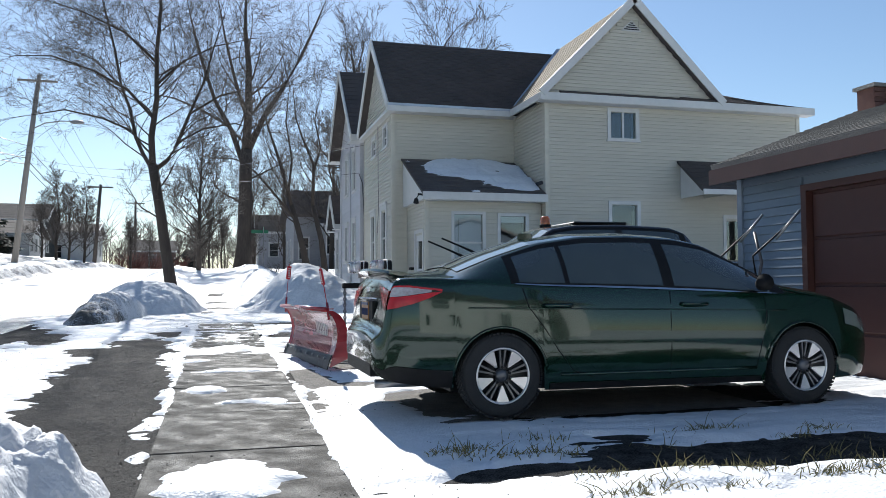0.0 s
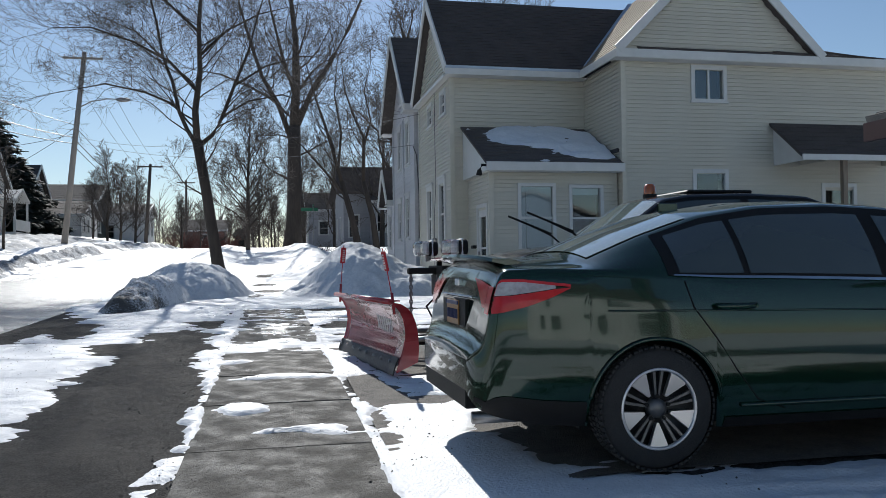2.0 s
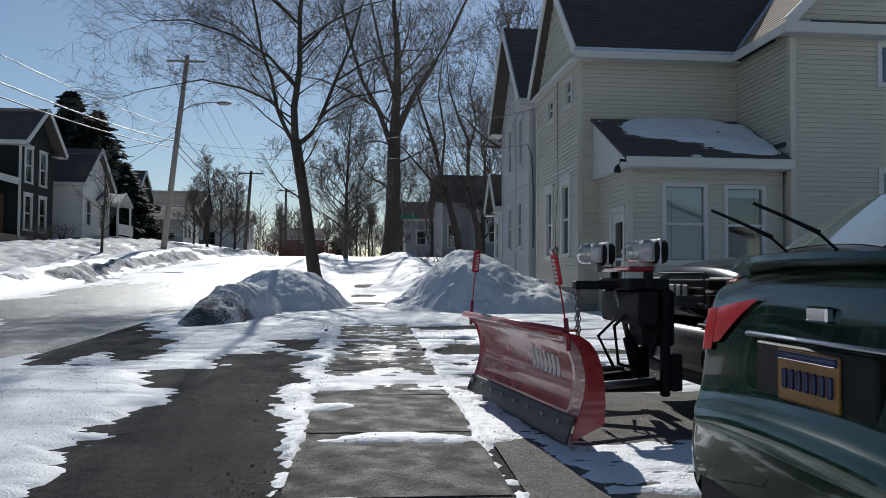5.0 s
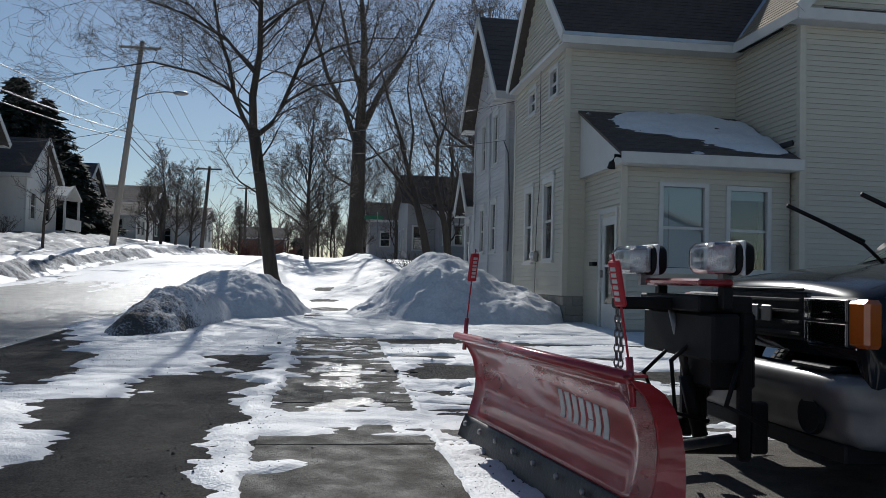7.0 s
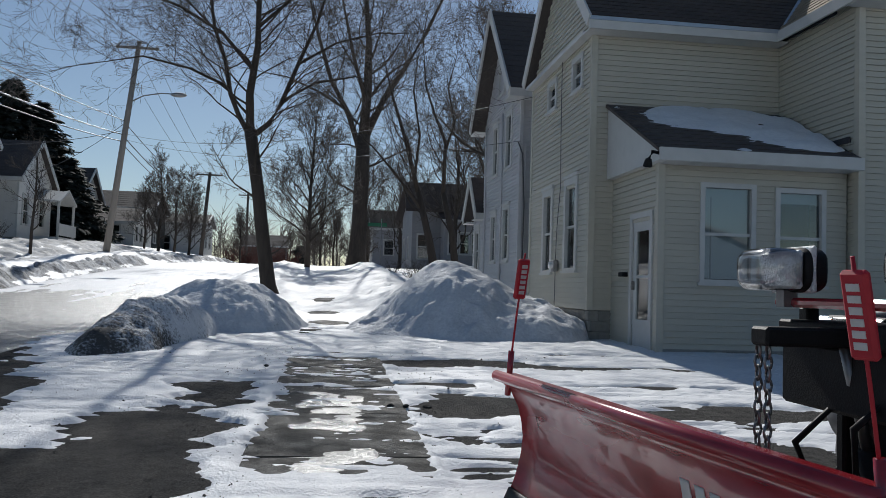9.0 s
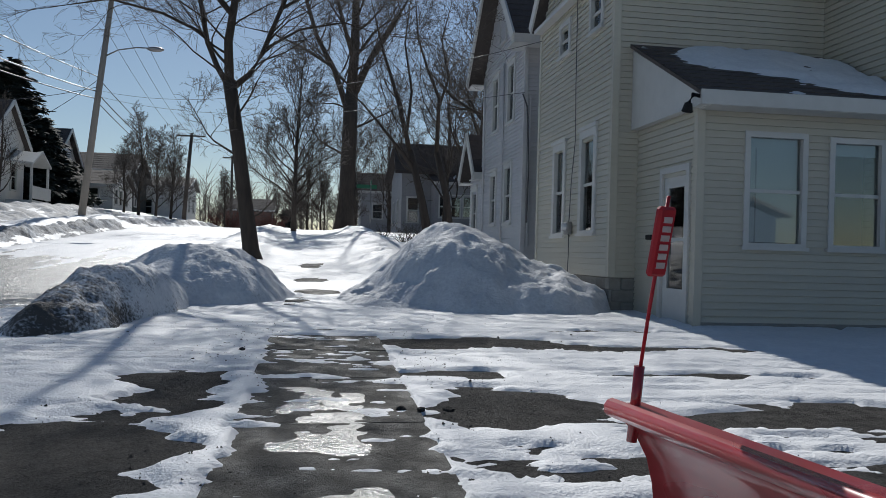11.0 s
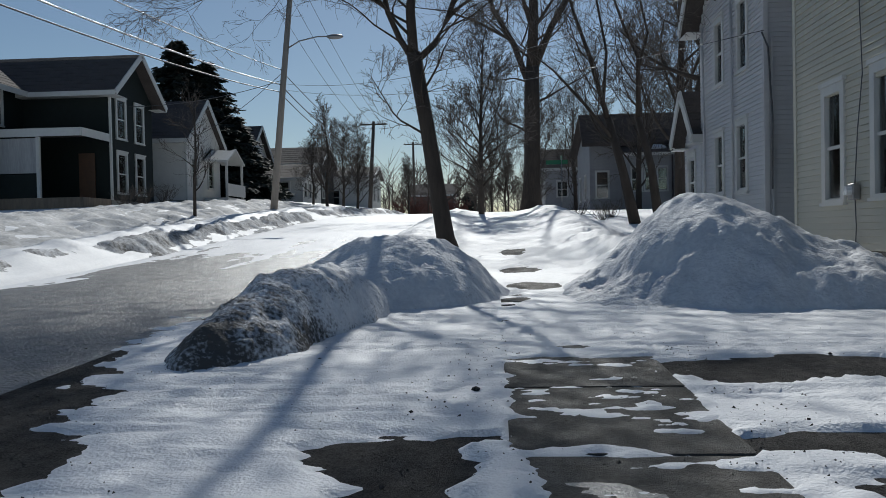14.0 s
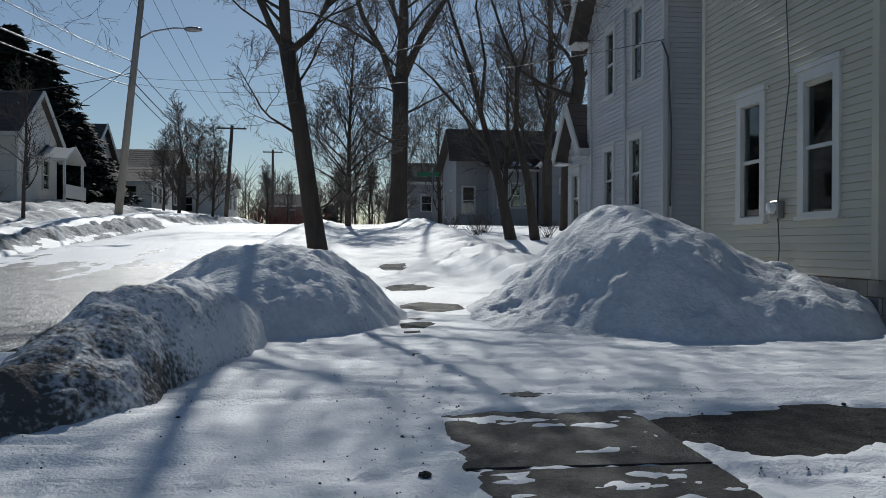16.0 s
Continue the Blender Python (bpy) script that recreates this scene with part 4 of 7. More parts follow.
    roof_slab(h, rl, (8.32, PY - 0.42, 3.26), (8.32, WY0 - 0.01, 4.52), (4.86, WY0 - 0.01, 4.52), SHINGLE, thick=0.05, courses=12)
    beam(h, (4.86, PY - 0.43, 3.18), (8.32, PY - 0.43, 3.18), 0.04, 0.2)
    part("porch_cheek", prism(bmesh.new(), [(PX - 0.14, WY0 - 0.02, 4.42), (PX - 0.14, PY - 0.38, 3.2), (PX - 0.14, PY - 0.38, 3.1), (PX - 0.14, WY0 - 0.02, 3.1)], (0.12, 0, 0)), TRIM, h)
    part("soffit", boxes((PX - 0.02, 8.3, PY - 0.38, PY - 0.02, 3.08, 3.11)), TRIM, h)
    # wall clutter
    lamp = tube("flood_lamp", [(PX - 0.16, PY - 0.34, 3.2), (PX - 0.3, PY - 0.42, 3.2), (PX - 0.36, PY - 0.42, 3.08)], 0.03, PLASTIC, h)
    bm = bmesh.new()
    revolve(bm, [(0.01, 0), (0.05, 0.02), (0.075, 0.13), (0.07, 0.14), (0.0, 0.10)], pose(PX - 0.36, PY - 0.42, 3.1, -70, 0, 0), 14)
    part("lamp_head", bm, PLASTIC, lamp)
    meter = part("electric_meter", boxes((WX - 0.13, WX - 0.02, 25.8, 26.0, 1.40, 1.64), bevel=0.015), STEEL, h)
    bm = bmesh.new()
    revolve(bm, [(0.0, -0.08), (0.07, -0.07), (0.08, 0.0)], pose(WX - 0.13, 25.9, 1.54, 0, 0, -90), 16)
    part("dial", bm, CLEAR_LENS, meter)
    cab = [(WX - 0.05, 25.75, 5.9), (WX - 0.05, 25.72, 4.2), (WX - 0.06, 25.62, 3.2), (WX - 0.08, 25.75, 2.4), (WX - 0.06, 25.9, 1.64)]
    tube("service_cable", cab, 0.009, CABLE, h, n=5)
    tube("service_cable", [(WX - 0.06, 25.9, 1.40), (WX - 0.08, 25.82, 1.0), (WX - 0.07, 25.88, 0.7)], 0.009, CABLE, h, n=5)
    # snow lying on the porch roof
    def on_roof(X, Y):
        k = (Y - (PY - 0.42)) / (WY0 - PY + 0.41)
        cover = bump_at(X + 0.3 * (fbm(X * 2, Y * 2, 91) - 0.5), Y, 6.9, 23.1, 1.75, 0.95) + bump_at(X, Y, 7.7, 22.3, 0.9, 0.9) - 0.18
        return 3.27 + k * 1.26 + np.clip(cover * 0.2, -0.05, 0.055) + 0.13 * (fbm(X * 2.2, Y * 3, 93) - 0.5) + 0.05 * (fbm(X * 8, Y * 8, 94, 3) - 0.5)
    s = sheet("roof_snow", np.arange(4.9, 8.31, 0.06), np.arange(PY - 0.40, WY0 - 0.02, 0.06), on_roof, SNOW)
    del s["kind"]
    tagged(s, "patch of old snow sliding off the porch roof", "snow")
    return h


cream_house()


# ---- neighbouring houses ----
def gable_house(label, side, xw, xb, y0, y1, zb, ze, za, siding, roofing, end_wins=(), front_wins=(), boards=False, over=0.35, attic=()):
    """A house with its gable towards the street. side -1: the street wall faces -x, +1: it faces +x. Windows: along from the near corner, width, sill, head."""
    h = thing("house", label, "house")
    ym = (y0 + y1) / 2
    W = y1 - y0
    if side < 0:
        m = face_matrix(xw, y1, zb, "street")
        u = lambda a, w: (W - a - w, W - a)
    else:
        m = face_matrix(xw, y0, zb, "right")
        u = lambda a, w: (a, a + w)
    holes = [(*u(a, w), s - zb, t - zb) for a, w, s, t in end_wins]
    sided_wall(h, m, W, ze - zb, holes, siding, gable=(W / 2, za - zb - 0.12), boards=boards)
    for q in holes:
        window(h, m, *q, casing=0.12, lintel=True)
    for a, w, s, t in attic:
        window(h, m, *u(a, w), s - zb, t - zb, casing=0.1)
    L = abs(xb - xw)
    x_left = min(xw, xb)
    m2 = face_matrix(x_left, y0, zb, "front")
    holes = [(a, a + w, s - zb, t - zb) for a, w, s, t in front_wins]
    sided_wall(h, m2, L, ze - zb, holes, siding, boards=boards)
    for q in holes:
        window(h, m2, *q, casing=0.12, lintel=True)
    part("wall", boxes((x_left + 0.2, x_left + L - 0.2, y1 - 0.16, y1, zb, ze), ((xb - 0.16) if xb > xw else xb, xb if xb > xw else xb + 0.16, y0 + 0.2, y1 - 0.2, zb, ze)), siding, h)
    part("foundation", boxes((x_left + 0.03, x_left + L - 0.03, y0 + 0.03, y1 - 0.03, zb - 1.2, zb)), BLOCK, h)
    xo = xw + side * over
    c = max(4, int((za - ze) * 5))
    roof_slab(h, (xo, y0 - over, ze - 0.1), (xb, y0 - over, ze - 0.1), (xb, ym, za), (xo, ym, za), roofing, courses=c)
    roof_slab(h, (xo, y1 + over, ze - 0.1), (xb, y1 + over, ze - 0.1), (xb, ym, za), (xo, ym, za), roofing, courses=c)
    xf = xo + side * 0.02
    beam(h, (xf, y0 - over, ze - 0.17), (xf, ym, za - 0.07), 0.05, 0.26, name="rake_board")
    beam(h, (xf, y1 + over, ze - 0.17), (xf, ym, za - 0.07), 0.05, 0.26, name="rake_board")
    beam(h, (xo, y0 - over - 0.02, ze - 0.19), (xb, y0 - over - 0.02, ze - 0.19), 0.04, 0.22)
    for q in ((min(xo, xb), max(xo, xb), y0 - over, y0 - 0.02), (min(xw, xo), max(xw, xo), y0, y0 + 0.4), (min(xw, xo), max(xw, xo), y1 - 0.4, y1 + over)):
        part("soffit", boxes((*q, ze - 0.3, ze - 0.27)), TRIM, h)
    part("corner_board", boxes((xw - 0.05, xw + 0.05, y0 - 0.05, y0 + 0.05, zb, ze - 0.3)), TRIM if siding is not SIDING_GREY else SIDING_GREY, h)
    return h


# grey two-storey house next along
grey = gable_house("two-storey light grey clapboard house with steep gable", -1, 4.9, 13.5, 30.9, 36.2, 0.72, 6.5, 9.55, SIDING_GREY, SHINGLE,
                   [(1.18, 0.62, 4.57, 6.1), (3.1, 0.6, 4.57, 6.08), (1.28, 0.67, 1.84, 3.34), (3.15, 0.62, 1.86, 3.28)], boards=True, over=0.45,
                   attic=[(2.3, 0.7, 7.0, 7.95)])
part("conduit", boxes((5.0, 5.04, 30.83, 30.87, 1.2, 5.0)), SIDING_GREY, grey)
tube("service_cable", [(4.8, 30.8, 5.02), (4.92, 30.78, 4.7), (5.0, 30.79, 3.3), (4.98, 30.79, 1.8)], 0.02, CABLE, grey, n=5)
for y in (33.1, 35.7):
    tube("downpipe", [(4.83, y, 6.3), (4.84, y, 3.5), (4.84, y, 0.8)], 0.03, SIDING_GREY, grey, n=6)
gable_house("single-storey grey rear wing with white rakes", -1, 4.95, 9.0, 36.35, 38.3, 0.95, 3.62, 4.9, SIDING_GREY, SHINGLE, [(0.75, 0.7, 1.6, 3.05)], boards=True)


def shaded_house():
    """A broad low-pitched house with a porch bay and a gabled side wing."""
    h = thing("house", "broad shaded grey house with dark eaves and a porch bay", "house")
    zb = 2.3
    m = face_matrix(6.2, 74.0, zb, "front")
    holes = [(0.5, 1.3, 1.0, 2.9)]
    sided_wall(h, m, 9.5, 4.9, holes, SIDING_DULL, course=0.24)
    window(h, m, *holes[0], casing=0.12)
    m = face_matrix(6.2, 83.0, zb, "street")
    holes = [(2.0, 2.9, 1.0, 2.8), (5.6, 6.5, 1.0, 2.8)]
    sided_wall(h, m, 9.0, 4.9, holes, SIDING_DULL, boards=False)
    for q in holes:
        window(h, m, *q, casing=0.12)
    part("wall", boxes((6.4, 15.7, 82.8, 83.0, zb, 7.2), (15.5, 15.7, 74.2, 82.8, zb, 7.2)), SIDING_DULL, h)
    roof_slab(h, (5.6, 73.3, 7.2), (16.2, 73.3, 7.2), (16.2, 75.5, 9.6), (5.6, 75.5, 9.6), SHINGLE, courses=18)
    roof_slab(h, (5.6, 83.7, 7.2), (16.2, 83.7, 7.2), (16.2, 75.5, 9.6), (5.6, 75.5, 9.6), SHINGLE)
    part("gable", prism(bmesh.new(), [(6.22, 74.0, 7.2), (6.22, 83.0, 7.2), (6.22, 75.6, 9.4)], (0.12, 0, 0)), SIDING_DULL, h)
    beam(h, (5.6, 73.28, 7.12), (16.2, 73.28, 7.12), 0.05, 0.22, SHINGLE)
    # porch bay with a hipped roof that holds some snow
    m = face_matrix(8.5, 71.6, zb, "front")
    holes = [(0.35, 1.0, 1.35, 3.0), (1.25, 1.9, 1.35, 3.0), (2.15, 2.75, 1.35, 3.0)]
    sided_wall(h, m, 3.1, 3.9, holes, SIDING_DULL, course=0.24)
    for q in holes:
        window(h, m, *q, casing=0.1)
    part("wall", boxes((8.5, 8.66, 71.8, 73.98, zb, zb + 3.9), (11.44, 11.6, 71.8, 73.98, zb, zb + 3.9)), SIDING_DULL, h)
    part("bay_roof", prism(bmesh.new(), [(8.2, 71.2, 6.2), (11.9, 71.2, 6.2), (11.9, 73.95, 6.95), (8.2, 73.95, 6.95)], (0, 0, 0.12)), SHINGLE, h)
    part("bay_fascia", boxes((8.2, 11.9, 71.15, 71.2, 6.1, 6.3)), TRIM, h)
    part("roof_snow", prism(bmesh.new(), [(9.9, 72.2, 6.61), (11.4, 72.3, 6.64), (11.2, 73.6, 7.0), (10.4, 73.7, 7.03)], (0, 0, 0.13)), SNOW, h)
    # side wing with its gable to the front
    m = face_matrix(11.7, 70.2, zb, "front")
    holes = [(1.2, 2.1, 2.3, 3.2)]
    sided_wall(h, m, 5.6, 4.2, holes, SIDING_DULL, gable=(2.8, 6.6), course=0.24)
    window(h, m, *holes[0], casing=0.1, sash=False)
    part("wall", boxes((11.7, 11.86, 70.4, 74.0, zb, zb + 4.2)), SIDING_DULL, h)
    roof_slab(h, (11.3, 69.8, 6.4), (11.3, 74.0, 6.4), (14.5, 74.0, 9.1), (14.5, 69.8, 9.1), SHINGLE, courses=10)
    roof_slab(h, (17.7, 69.8, 6.4), (17.7, 74.0, 6.4), (14.5, 74.0, 9.1), (14.5, 69.8, 9.1), SHINGLE, courses=10)
    beam(h, (11.3, 69.78, 6.33), (14.5, 69.78, 9.03), 0.05, 0.24, name="rake_board")
    beam(h, (17.7, 69.78, 6.33), (14.5, 69.78, 9.03), 0.05, 0.24, name="rake_board")
    part("foundation", boxes((6.25, 15.6, 74.03, 82.9, 1.2, zb), (8.53, 11.57, 71.63, 73.97, 1.2, zb), (11.73, 17.2, 70.23, 73.97, 1.2, zb)), BLOCK, h)


shaded_house()


def south_house():
    """The house behind the start of the walk, whose sunlit front shows in the car's side."""
    h = thing("house", "pale sunlit clapboard house facing the parked car", "house")
    zb = -0.7
    m = face_matrix(11.5, -12.0, zb, "back")
    holes = [(1.2, 2.2, 1.2, 2.9), (3.2, 4.2, 1.2, 2.9), (6.6, 7.6, 1.2, 2.9), (9.0, 10.0, 1.2, 2.9), (2.2, 3.1, 4.2, 5.7), (7.6, 8.5, 4.2, 5.7)]
    sided_wall(h, m, 12.0, 6.2, holes, SIDING_WHITE, boards=False)
    for q in holes:
        window(h, m, *q, casing=0.14)
    part("wall", boxes((-0.5, -0.34, -20.0, -12.2, zb, 5.5), (11.34, 11.5, -20.0, -12.2, zb, 5.5), (-0.34, 11.34, -20.0, -19.84, zb, 5.5)), SIDING_WHITE, h)
    roof_slab(h, (-1.0, -11.5, 5.4), (12.0, -11.5, 5.4), (12.0, -16.0, 8.4), (-1.0, -16.0, 8.4), SHINGLE)
    roof_slab(h, (-1.0, -20.5, 5.4), (12.0, -20.5, 5.4), (12.0, -16.0, 8.4), (-1.0, -16.0, 8.4), SHINGLE)
    part("foundation", boxes((-0.45, 11.45, -19.9, -12.05, -1.8, zb)), BLOCK, h)


south_house()

# across the street
dark_house = gable_house("dark green clapboard house with white window casings", 1, -18.2, -27.0, 50, 54.6, 2.85, 7.85, 9.95, SIDING_GREEN, SHINGLE,
                         [(0.65, 0.85, 5.75, 7.55), (2.6, 0.85, 5.75, 7.5), (0.65, 0.85, 3.2, 5.0), (2.6, 0.85, 3.2, 5.0)], over=0.55)


def dark_front():
    h = dark_house
    m = face_matrix(-28.5, 46.2, 2.95, "front")
    holes = [(4.15, 4.95, 3.3, 5.0), (4.15, 4.95, 0.9, 2.7), (1.6, 2.4, 3.3, 5.0), (1.6, 2.4, 0.9, 2.7)]
    sided_wall(h, m, 6.2, 5.0, holes, SIDING_GREEN, gable=(3.1, 7.0), boards=False)
    for q in holes:
        window(h, m, *q, casing=0.14, lintel=True, shade=0.5)
    m = face_matrix(-22.3, 46.2, 2.95, "right")
    sided_wall(h, m, 3.8, 5.0, [(1.3, 2.1, 3.2, 4.9)], SIDING_GREEN, boards=False)
    window(h, m, 1.3, 2.1, 3.2, 4.9, casing=0.12)
    roof_slab(h, (-21.8, 45.7, 7.75), (-21.8, 52, 7.75), (-25.4, 52, 10.0), (-25.4, 45.7, 10.0), SHINGLE, courses=9)
    roof_slab(h, (-29.0, 45.7, 7.75), (-29.0, 52, 7.75), (-25.4, 52, 10.0), (-25.4, 45.7, 10.0), SHINGLE, courses=9)
    beam(h, (-21.8, 45.68, 7.72), (-25.4, 45.68, 9.95), 0.05, 0.28, name="rake_board")
    beam(h, (-29.0, 45.68, 7.72), (-25.4, 45.68, 9.95), 0.05, 0.28, name="rake_board")
    beam(h, (-21.78, 45.7, 7.7), (-21.78, 50, 7.7), 0.05, 0.24)
    # corner porch with an enclosed white-framed bay
    part("porch_roof", boxes((-22.25, -18.25, 47.4, 49.9, 5.75, 5.85)), SHINGLE, h)
    part("porch_fascia", boxes((-22.25, -18.25, 47.36, 47.4, 5.5, 5.85), (-18.25, -18.2, 47.4, 49.9, 5.5, 5.85)), TRIM, h)
    for x in (-22.15, -20.2):
        part("post", boxes((x - 0.07, x + 0.07, 47.42, 47.56, 2.8, 5.5)), TRIM, h)
    part("porch_panel", boxes((-22.0, -20.3, 47.45, 47.5, 2.9, 3.9)), SIDING_GREEN, h)
    part("screen", boxes((-22.0, -20.3, 47.47, 47.5, 3.95, 5.45)), CURTAIN, h)
    part("door", boxes((-19.7, -18.95, 49.92, 49.97, 2.9, 5.0)), DOOR_WARM, h, "warm brown front door")
    part("porch_floor", boxes((-22.25, -18.25, 47.4, 49.95, 2.4, 2.88)), WOOD_PORCH, h)


dark_front()
cream2 = gable_house("small cream house with a front stoop", 1, -17.4, -26.0, 57, 62.5, 3.1, 6.5, 8.9, SIDING_WHITE, SHINGLE, [(0.8, 0.8, 3.9, 5.4), (3.4, 0.8, 3.9, 5.4)], [(5.2, 0.9, 4.0, 5.6)], over=0.3)
part("porch_roof", prism(bmesh.new(), [(-17.35, 59.4, 5.4), (-15.9, 59.4, 5.3), (-15.9, 61.0, 6.1), (-15.9, 62.6, 5.3), (-17.35, 62.6, 5.4), (-17.35, 61.0, 6.2)], (0, 0, 0.12)), TRIM, cream2)
for y in (59.6, 62.4):
    part("post", boxes((-16.1, -15.98, y - 0.06, y + 0.06, 3.0, 5.35)), TRIM, cream2)
part("porch_floor", boxes((-17.3, -15.9, 59.4, 62.6, 2.3, 3.3), (-15.95, -15.9, 59.4, 62.6, 3.4, 4.1)), TRIM, cream2)
w2 = gable_house("pale grey-white house with an attic gable", 1, -18.6, -27.0, 72, 77.5, 3.3, 6.9, 9.4, SIDING_WHITE, SHINGLE, [(0.9, 0.8, 4.0, 5.6), (3.4, 0.8, 4.0, 5.6)], [(4.5, 0.9, 4.0, 5.6)])
gable_house("long low white house wing with windows", 1, -15.0, -19.0, 73.5, 80, 3.2, 5.4, 6.6, SIDING_WHITE, SHINGLE, [(0.7, 0.8, 3.9, 5.0), (2.2, 0.8, 3.9, 5.0), (4.0, 0.8, 3.9, 5.0)], [(0.6, 0.8, 3.9, 5.0), (2.2, 0.8, 3.9, 5.0)])
gable_house("distant pale house with a low roof", 1, -12.3, -17.5, 90, 96, 3.0, 6.6, 7.6, SIDING_WHITE, SHINGLE_GREY, [(1.0, 0.9, 4.2, 5.6), (3.6, 0.9, 4.2, 5.6)], [(1.2, 0.9, 3.9, 5.2)])
gable_house("distant dark house behind the trees", 1, -15.5, -22.5, 82, 88, 3.0, 7.2, 8.8, SIDING_GREEN, SHINGLE, [(1.0, 0.9, 4.2, 5.6)], [])
gable_house("distant brick-red house at the rise", 1, -6.5, -13.0, 128, 134, 2.6, 6.4, 8.0, BRICK, SHINGLE, [(1.0, 0.9, 4.2, 5.6)], [(3.0, 0.9, 4.2, 5.6)])
gable_house("distant tan house beyond the big tree", -1, 4.0, 13.0, 92, 98, 2.5, 7.0, 9.0, SIDING_DULL, SHINGLE, [(1.0, 0.9, 4.2, 5.6)], [(1.2, 0.9, 4.2, 5.6)])


# ---- garage ----
def garage():
    g = thing("garage", "blue-grey sided garage with brown door and grey shingle roof", "garage")
    zb = -0.3
    m = face_matrix(6.6, 10.4, zb, "street")
    hole = (1.2, 4.4, 0.0, 2.32)
    sided_wall(g, m, 6.4, 2.62, [hole], SIDING_BLUE, course=0.22)
    d = part("door", boxes((hole[0] + 0.09, hole[1] - 0.09, 0.07, 0.11, 0.0, hole[3] - 0.08), m=m), GARAGE_DOOR, g, "dark brown garage door")
    for i in range(4):
        part("panel", boxes((hole[0] + 0.11, hole[1] - 0.11, 0.05, 0.075, 0.03 + i * 0.55, 0.55 + i * 0.55), m=m, bevel=0.012), GARAGE_DOOR, d)
    part("door_frame", boxes((hole[0], hole[0] + 0.09, -0.03, 0.12, 0, hole[3]), (hole[1] - 0.09, hole[1], -0.03, 0.12, 0, hole[3]), (hole[0] + 0.09, hole[1] - 0.09, -0.03, 0.12, hole[3] - 0.08, hole[3]), m=m), GARAGE_DOOR, g)
    part("corner_board", boxes((6.56, 6.66, 10.34, 10.44, zb, 2.3)), SIDING_BLUE, g)
    part("wall", boxes((6.8, 13.0, 10.24, 10.4, zb, 2.32), (12.84, 13.0, 4.2, 10.2, zb, 2.32), (6.8, 12.8, 4.0, 4.16, zb, 2.32)), SIDING_BLUE, g)
    part("gable", prism(bmesh.new(), [(6.7, 10.3, 2.32), (12.9, 10.3, 2.32), (9.8, 10.3, 3.5)], (0, 0.1, 0)), SIDING_BLUE, g)
    roof_slab(g, (6.2, 3.6, 2.42), (6.2, 10.5, 2.42), (9.8, 10.5, 3.72), (9.8, 3.6, 3.72), SHINGLE_GREY, courses=26)
    roof_slab(g, (13.45, 3.6, 2.42), (13.45, 10.5, 2.42), (9.8, 10.5, 3.72), (9.8, 3.6, 3.72), SHINGLE_GREY)
    part("fascia", boxes((6.17, 6.21, 3.6, 10.5, 2.16, 2.36)), GARAGE_DOOR, g)
    part("soffit", boxes((6.21, 6.6, 3.6, 10.5, 2.27, 2.3)), PLASTIC, g)
    c = part("chimney", boxes((8.42, 8.74, 9.95, 10.27, 2.9, 3.52)), BRICK, g)
    for r in range(4):
        part("brick", boxes((8.40, 8.575, 9.935, 9.95, 3.24 + r * 0.07, 3.30 + r * 0.07)), BRICK, c)
        part("brick", boxes((8.585, 8.76, 9.935, 9.95, 3.24 + r * 0.07, 3.30 + r * 0.07)), BRICK, c)
    part("cap", boxes((8.38, 8.78, 9.91, 10.31, 3.52, 3.57)), BLOCK, c)
    tube("cable", [(6.5, 10.0, 1.5), (6.45, 9.8, 1.1), (6.47, 9.95, 0.7)], 0.02, CABLE, g)


garage()


